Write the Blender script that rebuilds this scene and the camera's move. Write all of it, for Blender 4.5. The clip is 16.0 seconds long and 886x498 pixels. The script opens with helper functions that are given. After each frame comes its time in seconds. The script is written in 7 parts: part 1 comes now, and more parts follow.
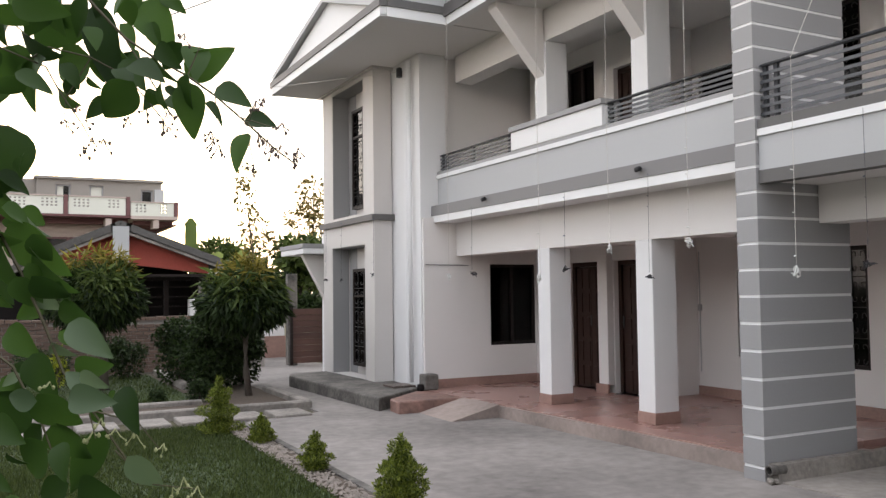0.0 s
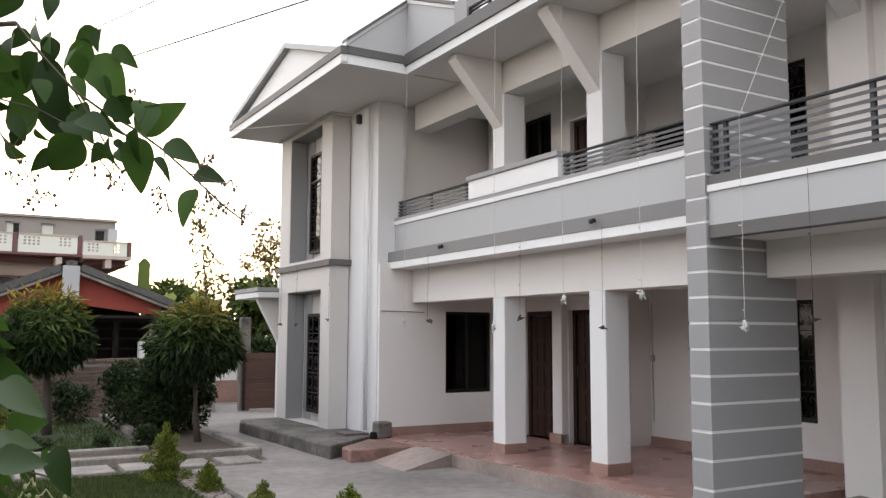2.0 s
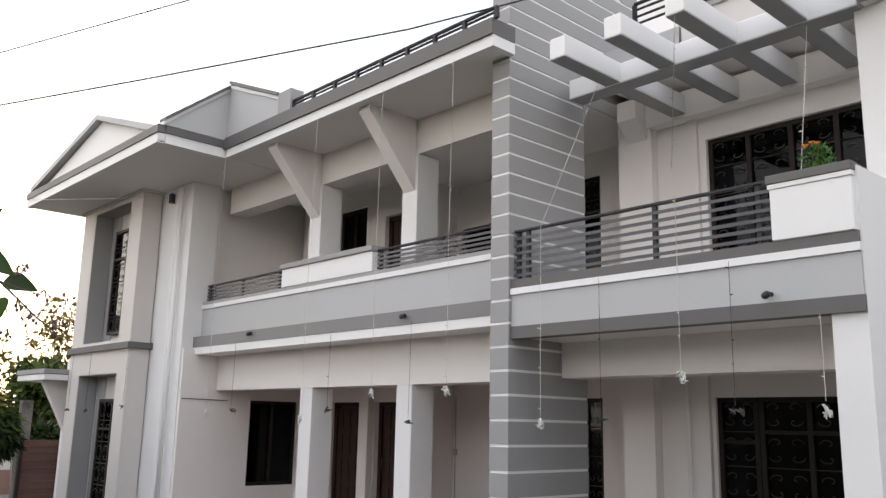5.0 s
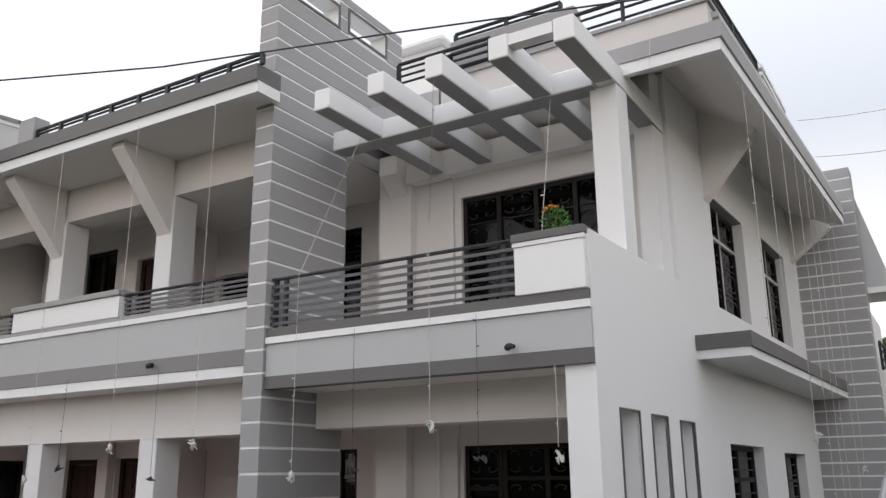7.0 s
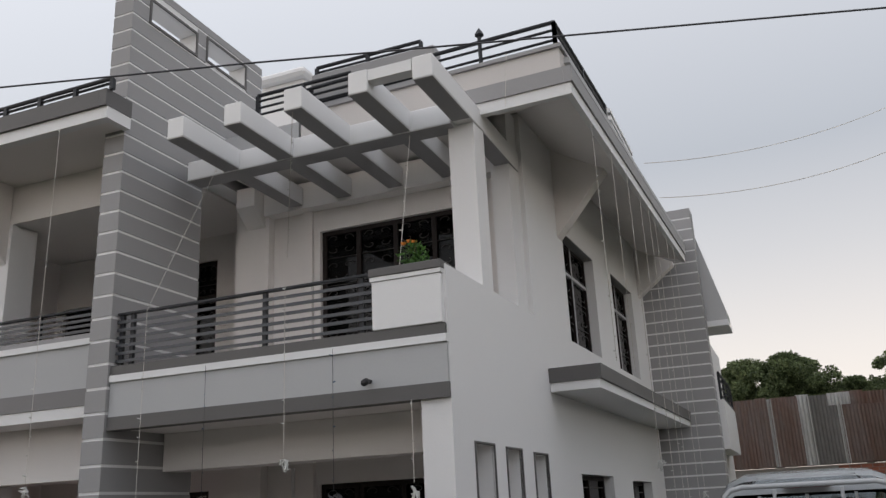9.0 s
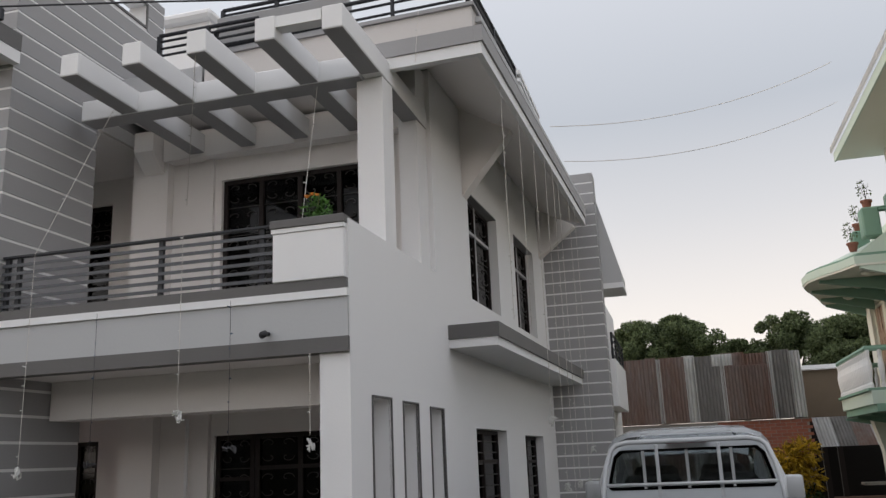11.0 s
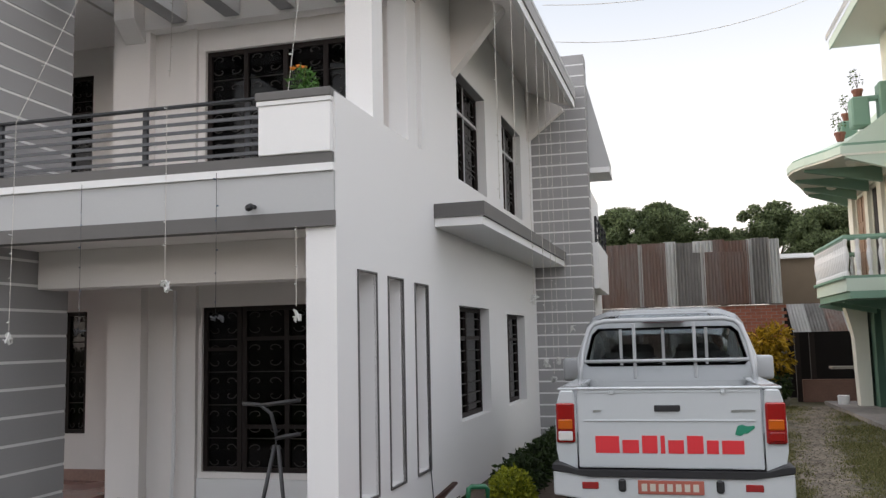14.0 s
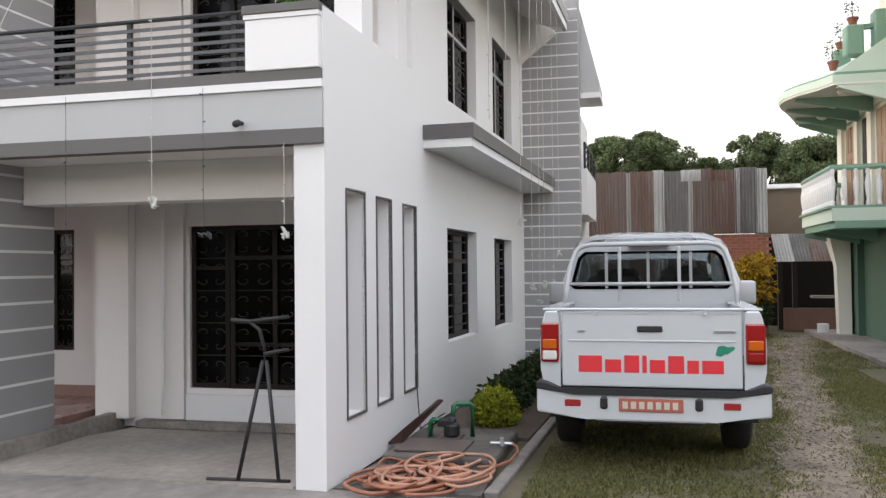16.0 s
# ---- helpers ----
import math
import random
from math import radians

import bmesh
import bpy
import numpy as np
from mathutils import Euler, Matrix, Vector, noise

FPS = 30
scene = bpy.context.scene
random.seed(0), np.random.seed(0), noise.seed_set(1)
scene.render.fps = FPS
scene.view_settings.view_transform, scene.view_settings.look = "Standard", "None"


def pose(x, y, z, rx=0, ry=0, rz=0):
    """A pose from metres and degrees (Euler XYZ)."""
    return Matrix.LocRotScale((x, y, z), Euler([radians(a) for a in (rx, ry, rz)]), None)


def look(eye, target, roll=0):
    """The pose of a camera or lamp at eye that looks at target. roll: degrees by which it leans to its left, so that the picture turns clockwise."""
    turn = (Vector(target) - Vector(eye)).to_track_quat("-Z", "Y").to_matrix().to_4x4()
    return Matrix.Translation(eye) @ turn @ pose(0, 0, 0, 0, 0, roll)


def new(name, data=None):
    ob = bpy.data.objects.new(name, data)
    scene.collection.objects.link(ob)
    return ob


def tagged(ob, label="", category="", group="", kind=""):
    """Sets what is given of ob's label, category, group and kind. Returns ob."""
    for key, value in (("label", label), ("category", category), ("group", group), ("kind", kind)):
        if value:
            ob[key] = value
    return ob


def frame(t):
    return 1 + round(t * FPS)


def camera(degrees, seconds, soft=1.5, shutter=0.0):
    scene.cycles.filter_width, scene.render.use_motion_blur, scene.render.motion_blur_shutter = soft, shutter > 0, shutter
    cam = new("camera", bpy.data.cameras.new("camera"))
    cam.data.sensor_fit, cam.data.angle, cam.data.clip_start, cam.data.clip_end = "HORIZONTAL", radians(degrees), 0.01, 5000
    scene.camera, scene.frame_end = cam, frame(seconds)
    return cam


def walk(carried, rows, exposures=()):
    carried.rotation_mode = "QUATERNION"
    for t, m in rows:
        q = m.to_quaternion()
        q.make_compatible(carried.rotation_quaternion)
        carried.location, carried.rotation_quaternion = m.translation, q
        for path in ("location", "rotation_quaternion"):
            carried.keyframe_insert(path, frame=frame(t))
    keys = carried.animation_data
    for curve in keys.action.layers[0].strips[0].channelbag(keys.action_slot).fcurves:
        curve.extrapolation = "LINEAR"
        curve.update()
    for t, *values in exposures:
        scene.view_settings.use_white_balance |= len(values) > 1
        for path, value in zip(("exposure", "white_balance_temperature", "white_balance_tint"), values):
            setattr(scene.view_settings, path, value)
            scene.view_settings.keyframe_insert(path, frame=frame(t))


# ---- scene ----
cam = camera(55.0, 16.0, soft=1.4)
PATH = [
    (0, (0.23, 0.013, 1.694), (1.151, 1.785, 1.791), -0.7),
    (0.5, (0.22, 0.008, 1.691), (1.151, 1.774, 1.811), -0.6),
    (1, (0.236, 0.002, 1.705), (1.18, 1.759, 1.85), -0.4),
    (1.5, (0.248, -0.003, 1.717), (1.219, 1.737, 1.888), -0.1),
    (2, (0.243, -0.014, 1.722), (1.247, 1.704, 1.924), 0.2),
    (2.5, (0.251, -0.013, 1.724), (1.273, 1.69, 1.953), 0.5),
    (3, (0.254, -0.024, 1.731), (1.295, 1.664, 1.991), 0.4),
    (5.5, (0.146, -0.14, 1.785), (1.573, 1.192, 2.221), 0.9),
    (6, (0.161, -0.146, 1.774), (1.678, 1.076, 2.228), 0.4),
    (6.5, (0.187, -0.18, 1.768), (1.778, 0.931, 2.252), 0.1),
    (7, (0.201, -0.197, 1.775), (1.854, 0.8, 2.298), -0.6),
    (7.5, (0.21, -0.202, 1.781), (1.9, 0.703, 2.353), -1.1),
    (8, (0.219, -0.218, 1.783), (1.936, 0.62, 2.374), -1.9),
    (8.5, (0.225, -0.229, 1.778), (1.97, 0.543, 2.378), -2.6),
    (9, (0.233, -0.234, 1.779), (2.01, 0.466, 2.37), -2.8),
    (9.5, (0.23, -0.242, 1.78), (2.04, 0.39, 2.35), -2.9),
    (12, (0.215, -0.267, 1.769), (2.108, 0.215, 2.197), -1.8),
    (12.5, (0.206, -0.26, 1.759), (2.104, 0.232, 2.152), -1.7),
    (13, (0.204, -0.263, 1.758), (2.112, 0.228, 2.099), -1.8),
    (13.5, (0.208, -0.266, 1.738), (2.127, 0.218, 2.024), -1.7),
    (14, (0.213, -0.263, 1.72), (2.139, 0.232, 1.933), -1.3),
    (14.5, (0.229, -0.253, 1.702), (2.159, 0.246, 1.863), -0.8),
    (15, (0.225, -0.249, 1.683), (2.156, 0.257, 1.801), -0.7),
    (15.5, (0.229, -0.243, 1.667), (2.164, 0.26, 1.731), -0.5),
    (16, (0.206, -0.264, 1.655), (2.148, 0.209, 1.699), -0.6),
]
EXPOSURES = [(0.0, 1.46), (3.0, 1.42), (5.5, 1.30), (6.5, 1.22), (7.5, 0.93), (9.0, 0.52), (9.7, 0.48), (12.0, 0.76), (12.5, 0.85), (14.0, 1.18), (15.0, 1.47), (16.0, 1.58)]
walk(cam, [(t, look(eye, target, roll)) for t, eye, target, roll in PATH], EXPOSURES)

# ---- world and light ----
world = bpy.data.worlds.new("dusk_sky")
scene.world = world
world.use_nodes = True
wn = world.node_tree
sky = wn.nodes.new("ShaderNodeTexSky")
sky.sky_type, sky.sun_disc = "NISHITA", False
SUN_ELEV, SUN_AZ = radians(9.0), radians(2.0)
sky.sun_elevation, sky.sun_rotation = SUN_ELEV, SUN_AZ
sky.air_density, sky.dust_density, sky.ozone_density = 1.0, 2.0, 1.0
# a thin evening veil over the whole sky: warm along the horizon, dimmer above it, bright again overhead
coord = wn.nodes.new("ShaderNodeTexCoord")
split = wn.nodes.new("ShaderNodeSeparateXYZ")
wn.links.new(coord.outputs["Generated"], split.inputs[0])
haze = wn.nodes.new("ShaderNodeValToRGB")
haze.color_ramp.elements[0].position, haze.color_ramp.elements[0].color = 0.0, (1.22, 1.06, 0.97, 1)
haze.color_ramp.elements[1].position, haze.color_ramp.elements[1].color = 1.0, (1.14, 1.13, 1.20, 1)
for place, tone in ((0.15, (0.99, 0.905, 0.865)), (0.26, (0.76, 0.735, 0.745)), (0.37, (0.57, 0.585, 0.63)), (0.62, (0.82, 0.83, 0.88))):
    haze.color_ramp.elements.new(place).color = (*tone, 1)
wn.links.new(split.outputs["Z"], haze.inputs[0])
# the sky is dimmer towards the east
dim = wn.nodes.new("ShaderNodeMath")
dim.operation = "MULTIPLY_ADD"
dim.inputs[1].default_value, dim.inputs[2].default_value = -2.8, 10.8
wn.links.new(split.outputs["X"], dim.inputs[0])
lift = wn.nodes.new("ShaderNodeVectorMath")
lift.operation = "SCALE"
wn.links.new(dim.outputs[0], lift.inputs["Scale"])
wn.links.new(haze.outputs[0], lift.inputs[0])
veil = wn.nodes.new("ShaderNodeMix")
veil.data_type = "RGBA"
veil.inputs[0].default_value = 0.72
wn.links.new(lift.outputs[0], veil.inputs[7])
wn.links.new(sky.outputs[0], veil.inputs[6])
wn.links.new(veil.outputs[2], wn.nodes["Background"].inputs[0])
wn.nodes["Background"].inputs[1].default_value = 0.1
sun_data = bpy.data.lights.new("sun", "SUN")
sun_data.energy, sun_data.angle, sun_data.color = 0.5, radians(60), (1.0, 0.93, 0.85)
sun = new("sun", sun_data)
sun.matrix_world = look((30 * math.sin(SUN_AZ), 30 * math.cos(SUN_AZ), 30 * math.tan(SUN_ELEV)), (0, 0, 0))


# ---- materials ----
def mat(name, col, rough=0.6, metal=0.0, var=0.08, scale=1.5, fine=40.0, bump=0.05, spec=0.5, rnd=0.0, tint=None, coat=0.0, stretch=(1, 1, 1)):
    """A node material: base colour varied by a broad and a fine noise (in metres), a fine bump, and by object where rnd is set."""
    m = bpy.data.materials.new(name)
    m.use_nodes = True
    nt = m.node_tree
    bsdf = nt.nodes["Principled BSDF"]
    bsdf.inputs["Roughness"].default_value = rough
    bsdf.inputs["Metallic"].default_value = metal
    bsdf.inputs["Specular IOR Level"].default_value = spec
    bsdf.inputs["Coat Weight"].default_value = coat
    co = nt.nodes.new("ShaderNodeTexCoord")
    mp = nt.nodes.new("ShaderNodeMapping")
    mp.inputs["Scale"].default_value = stretch
    nt.links.new(co.outputs["Object"], mp.inputs[0])

    def tex(s, d, r=0.55):
        n = nt.nodes.new("ShaderNodeTexNoise")
        n.inputs["Scale"].default_value, n.inputs["Detail"].default_value, n.inputs["Roughness"].default_value = s, d, r
        nt.links.new(mp.outputs[0], n.inputs["Vector"])
        return n
    big, small = tex(scale, 5), tex(fine, 3)

    def math_node(op, a, b):
        n = nt.nodes.new("ShaderNodeMath")
        n.operation = op
        for i, v in enumerate((a, b)):
            if isinstance(v, (int, float)):
                n.inputs[i].default_value = v
            else:
                nt.links.new(v, n.inputs[i])
        return n.outputs[0]
    total = math_node("ADD", math_node("MULTIPLY", math_node("SUBTRACT", big.outputs["Fac"], 0.5), 4 * var), math_node("MULTIPLY", math_node("SUBTRACT", small.outputs["Fac"], 0.5), 2 * var))
    if rnd:
        info = nt.nodes.new("ShaderNodeObjectInfo")
        total = math_node("ADD", total, math_node("MULTIPLY", math_node("SUBTRACT", info.outputs["Random"], 0.5), rnd))
    half = math_node("ADD", total, 0.5)
    mix = nt.nodes.new("ShaderNodeMix")
    mix.data_type = "RGBA"
    mix.clamp_factor = True
    dark = [c * 0.45 for c in col] if tint is None else tint
    lite = [min(1.0, c * 1.55) for c in col] if tint is None else [min(1, 2 * c - t) if 2 * c > t else c for c, t in zip(col, tint)]
    mix.inputs[6].default_value, mix.inputs[7].default_value = (*dark, 1), (*lite, 1)
    nt.links.new(half, mix.inputs[0])
    nt.links.new(mix.outputs[2], bsdf.inputs["Base Color"])
    nt.links.new(math_node("ADD", math_node("MULTIPLY", math_node("SUBTRACT", big.outputs["Fac"], 0.5), 0.2), rough), bsdf.inputs["Roughness"])
    if bump:
        b = nt.nodes.new("ShaderNodeBump")
        b.inputs["Strength"].default_value, b.inputs["Distance"].default_value = bump, 0.02
        nt.links.new(small.outputs["Fac"], b.inputs["Height"])
        nt.links.new(b.outputs[0], bsdf.inputs["Normal"])
    return m


def glass(name, col, rough=0.03, ior=1.45):
    m = bpy.data.materials.new(name)
    m.use_nodes = True
    b = m.node_tree.nodes["Principled BSDF"]
    b.inputs["Base Color"].default_value = (*col, 1)
    b.inputs["Roughness"].default_value, b.inputs["Transmission Weight"].default_value, b.inputs["IOR"].default_value = rough, 1.0, ior
    return m


WHITE = mat("white_wall_paint", (0.83, 0.805, 0.80), 0.7, var=0.012, scale=0.7, fine=60, bump=0.06)
# cream paint whose colour also takes in the warm bounced light of sheltered faces
CREAM_BOUNCE = mat("cream_wall_paint", (0.87, 0.745, 0.66), 0.7, var=0.014, scale=0.7, fine=60, bump=0.06)
WHITE2 = mat("white_trim_paint", (0.84, 0.835, 0.84), 0.6, var=0.01, scale=1.2, bump=0.04)
PALE = mat("pale_grey_paint", (0.40, 0.405, 0.41), 0.65, var=0.015, scale=0.9, bump=0.05)
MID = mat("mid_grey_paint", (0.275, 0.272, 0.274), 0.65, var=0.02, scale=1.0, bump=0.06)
BANDG = mat("band_grey_paint", (0.175, 0.17, 0.172), 0.6, var=0.02, scale=1.0, bump=0.05)
DARK = mat("dark_grey_paint", (0.098, 0.094, 0.092), 0.6, var=0.03, scale=1.0, bump=0.05)
BAYGREY = mat("warm_grey_paint", (0.53, 0.505, 0.485), 0.65, var=0.015, scale=0.9, bump=0.05)
RAIL = mat("charcoal_rail_paint", (0.020, 0.022, 0.026), 0.5, spec=0.3, var=0.05, bump=0.02)
RAILG = mat("slate_rail_bar_paint", (0.055, 0.059, 0.067), 0.45, var=0.05, bump=0.02)
WOODDK = mat("dark_stained_wood", (0.016, 0.0115, 0.0105), 0.5, spec=0.2, var=0.12, scale=3, fine=50, bump=0.08, stretch=(1, 1, 0.15))
DOORWD = mat("red_brown_door_wood", (0.034, 0.017, 0.013), 0.5, spec=0.2, var=0.14, scale=3, fine=50, bump=0.08, stretch=(1, 1, 0.15))
PANE = glass("dark_tinted_glass", (0.02, 0.02, 0.022), ior=1.27)
# near-black: room and shed darkness put into the colour; also a bowl's own
INSIDE = mat("shade_black", (0.016, 0.014, 0.014), 0.95, spec=0.1, bump=0.0)
GRILLE = mat("cast_metal_grille", (0.034, 0.031, 0.03), 0.5, metal=0.0, bump=0.02)
TERRA = mat("red_oxide_floor", (0.29, 0.168, 0.142), 0.28, var=0.16, scale=0.9, fine=12, bump=0.02)
PINKC = mat("pinkish_worn_concrete", (0.255, 0.205, 0.182), 0.75, var=0.3, scale=1.2, fine=14, bump=0.15)
SKIRT = mat("terracotta_skirting", (0.28, 0.17, 0.14), 0.55, var=0.2, scale=2, fine=25, bump=0.05)
CONC = mat("driveway_concrete", (0.195, 0.178, 0.167), 0.8, var=0.36, scale=0.6, fine=7, bump=0.25, spec=0.3)
CEMENT = mat("smooth_cement_floor", (0.285, 0.258, 0.232), 0.6, var=0.34, scale=0.9, fine=12, bump=0.08)
REDSTEP = mat("worn_dark_red_step", (0.19, 0.11, 0.09), 0.6, var=0.5, scale=3, fine=20, bump=0.2)
CONC2 = mat("rough_concrete", (0.10, 0.092, 0.083), 0.85, var=0.7, scale=2.2, fine=18, bump=0.5)
KERB = mat("weathered_kerb", (0.205, 0.185, 0.165), 0.85, var=0.45, scale=2.0, fine=20, bump=0.4)
SOIL = mat("brown_soil", (0.075, 0.055, 0.04), 0.95, var=0.15, scale=2.5, fine=30, bump=0.7)
DIRT = mat("worn_dirt_and_dry_grass", (0.092, 0.084, 0.055), 0.95, var=0.3, scale=0.8, fine=16, bump=0.6, spec=0.15, tint=(0.05, 0.052, 0.026))
LAWN = mat("lawn_ground", (0.03, 0.05, 0.015), 0.95, var=0.14, scale=1.0, fine=25, bump=0.6)


# ---- mesh helpers ----
BASES = {}


def thing(name, label, category, base=(0, 0, 0), group="", kind="", rz=0.0):
    ob = new(name)
    ob.empty_display_size = 0.2
    m = pose(*base, 0, 0, rz)
    ob.matrix_basis = m
    BASES[ob.name] = m
    return tagged(ob, label, category, group, kind)


def finish(bm, name, material, smooth=False):
    bmesh.ops.recalc_face_normals(bm, faces=bm.faces)
    me = bpy.data.meshes.new(name)
    bm.to_mesh(me)
    bm.free()
    for mm in (material if isinstance(material, (list, tuple)) else [material]):
        me.materials.append(mm)
    if smooth:
        for p in me.polygons:
            p.use_smooth = True
    return me


SPLIT = {"panel", "reveal", "fascia", "coping", "parapet", "crease", "headliner", "chassis", "stile", "frame", "sunshade", "cornice", "opening_frame"}


def islands(bm):
    """The loose pieces of a bmesh, each as a bmesh of its own."""
    left, out = set(bm.faces), []
    while left:
        todo = [left.pop()]
        piece = []
        while todo:
            f = todo.pop()
            piece.append(f)
            for v in f.verts:
                for g in v.link_faces:
                    if g in left:
                        left.discard(g)
                        todo.append(g)
        nb, at = bmesh.new(), {}
        for f in piece:
            for v in f.verts:
                if v not in at:
                    at[v] = nb.verts.new(v.co)
            nb.faces.new([at[v] for v in f.verts])
        out.append(nb)
    bm.free()
    return out


def part(name, bm, material, parent=None, label="", smooth=False):
    """Links a bmesh (or a ready mesh) as one mesh object under a thing or a part; boards and panels come apart into single pieces."""
    if name in SPLIT and isinstance(bm, bmesh.types.BMesh):
        ps = sorted(islands(bm), key=lambda b: [round(c, 4) for v in list(b.verts)[:1] for c in v.co])
        obs = [link_part(name, p, material, parent, label, smooth) for p in ps]
        return obs[0]
    return link_part(name, bm, material, parent, label, smooth)


def link_part(name, bm, material, parent, label, smooth):
    me = bm if isinstance(bm, bpy.types.Mesh) else finish(bm, name, material, smooth)
    ob = new(name, me)
    if parent is not None:
        ob.parent = parent
        if parent.name in BASES:
            ob.matrix_parent_inverse = BASES[parent.name].inverted()
    tagged(ob, label)
    if name in ("grille", "tangle", "bulbs"):
        ob["kind"] = "stuff"
    return ob


def solid(name, bm, material, label, category, kind="", group="", smooth=False):
    return tagged(part(name, bm, material, None, "", smooth), label, category, group, kind)


def quad_box(bm, pts):
    v = [bm.verts.new(p) for p in pts]
    for f in ((0, 1, 2, 3), (7, 6, 5, 4), (0, 4, 5, 1), (1, 5, 6, 2), (2, 6, 7, 3), (3, 7, 4, 0)):
        bm.faces.new([v[i] for i in f])
    return v


def box(bm, x0, x1, y0, y1, z0, z1, m=None):
    pts = [Vector(p) for p in ((x0, y0, z0), (x1, y0, z0), (x1, y1, z0), (x0, y1, z0), (x0, y0, z1), (x1, y0, z1), (x1, y1, z1), (x0, y1, z1))]
    return quad_box(bm, [m @ p if m else p for p in pts])


def bevelled(bm, width=0.01, seg=1):
    bmesh.ops.bevel(bm, geom=bm.edges[:], offset=width, segments=seg, affect="EDGES", profile=0.5)
    return bm


def boxes(*list_of, m=None, bevel=0.0):
    bm = bmesh.new()
    for b in list_of:
        box(bm, *b, m=m)
    if bevel:
        bevelled(bm, bevel)
    return bm


def prism(bm, poly, axis, a0, a1, m=None):
    """A polygon of two coordinates, extruded along axis (0 x, 1 y, 2 z) from a0 to a1."""
    def at(p, a):
        q = list(p)
        q.insert(axis, a)
        return m @ Vector(q) if m else Vector(q)
    lo, hi = [bm.verts.new(at(p, a0)) for p in poly], [bm.verts.new(at(p, a1)) for p in poly]
    bm.faces.new(lo)
    bm.faces.new(hi)
    for i in range(len(poly)):
        j = (i + 1) % len(poly)
        bm.faces.new((lo[i], lo[j], hi[j], hi[i]))
    return bm


def tube(bm, pts, r, seg=6, taper=1.0, cap=True):
    """A round bar along points; taper: the last radius over the first."""
    rings = []
    n = len(pts)
    pts = [Vector(p) for p in pts]
    for i, p in enumerate(pts):
        d = (pts[min(i + 1, n - 1)] - pts[max(i - 1, 0)]).normalized()
        side = d.cross(Vector((0, 0, 1)))
        if side.length < 0.05:
            side = d.cross(Vector((0, 1, 0)))
        side.normalize()
        up = side.cross(d)
        rr = r * (1 + (taper - 1) * i / max(1, n - 1))
        rings.append([bm.verts.new(p + rr * (math.cos(a) * side + math.sin(a) * up)) for a in (2 * math.pi * k / seg for k in range(seg))])
    for a, b in zip(rings, rings[1:]):
        for k in range(seg):
            bm.faces.new((a[k], a[(k + 1) % seg], b[(k + 1) % seg], b[k]))
    if cap:
        bm.faces.new(rings[0])
        bm.faces.new(rings[-1])
    return bm


def lathe(bm, prof, at=(0, 0, 0), seg=12):
    """A profile of (radius, height) turned round the z axis at a place."""
    rings = [[bm.verts.new((at[0] + r * math.cos(2 * math.pi * k / seg), at[1] + r * math.sin(2 * math.pi * k / seg), at[2] + z)) for k in range(seg)] for r, z in prof]
    for a, b in zip(rings, rings[1:]):
        for k in range(seg):
            bm.faces.new((a[k], a[(k + 1) % seg], b[(k + 1) % seg], b[k]))
    bm.faces.new(rings[0])
    bm.faces.new(rings[-1])
    return bm


def wall(bm, m, u0, u1, z0, z1, t, holes=()):
    """A wall in the plane u, z of the matrix m, thickness t inwards (local y), with real openings (u0, u1, z0, z1)."""
    us = sorted({u0, u1, *(h[0] for h in holes), *(h[1] for h in holes)})
    zs = sorted({z0, z1, *(h[2] for h in holes), *(h[3] for h in holes)})
    us, zs = [u for u in us if u0 <= u <= u1], [z for z in zs if z0 <= z <= z1]

    def full(i, j):
        if not (0 <= i < len(us) - 1 and 0 <= j < len(zs) - 1):
            return False
        u, z = (us[i] + us[i + 1]) / 2, (zs[j] + zs[j + 1]) / 2
        return not any(h[0] < u < h[1] and h[2] < z < h[3] for h in holes)

    def q(*p):
        bm.faces.new([bm.verts.new(m @ Vector(v)) for v in p])
    for i in range(len(us) - 1):
        for j in range(len(zs) - 1):
            if not full(i, j):
                continue
            a, b, c, d = us[i], us[i + 1], zs[j], zs[j + 1]
            q((a, 0, c), (b, 0, c), (b, 0, d), (a, 0, d))
            q((a, t, c), (a, t, d), (b, t, d), (b, t, c))
            if not full(i - 1, j):
                q((a, 0, c), (a, 0, d), (a, t, d), (a, t, c))
            if not full(i + 1, j):
                q((b, 0, c), (b, t, c), (b, t, d), (b, 0, d))
            if not full(i, j - 1):
                q((a, 0, c), (a, t, c), (b, t, c), (b, 0, c))
            if not full(i, j + 1):
                q((a, 0, d), (b, 0, d), (b, t, d), (a, t, d))
    bmesh.ops.remove_doubles(bm, verts=bm.verts, dist=1e-5)
    return bm


def facing_x(x, y=0.0):
    """Local u runs along +y from y, depth runs along +x: a wall that faces -x."""
    return Matrix(((0, 1, 0, x), (1, 0, 0, y), (0, 0, 1, 0), (0, 0, 0, 1)))


def facing_y(y, x=0.0, k=0.0):
    """Local u runs along +x from x (with slope -k in y), depth runs along +y: a wall that faces -y."""
    c = 1 / math.sqrt(1 + k * k)
    return Matrix(((c, k * c, 0, x), (-k * c, c, 0, y), (0, 0, 1, 0), (0, 0, 0, 1)))

# ---- the ground ----
bm = bmesh.new()
N = 26
for i in range(N):
    for j in range(N):
        def g(k):
            s = (k - N / 2) / (N / 2)
            return 900 * s * abs(s) ** 2.2
        bm.faces.new([bm.verts.new((g(a) + 6, g(b) + 6, -0.03)) for a, b in ((i, j), (i + 1, j), (i + 1, j + 1), (i, j + 1))])
bmesh.ops.remove_doubles(bm, verts=bm.verts, dist=1e-4)
solid("ground", bm, DIRT, "worn dirt yard with patches of dry grass", "ground", "structure")

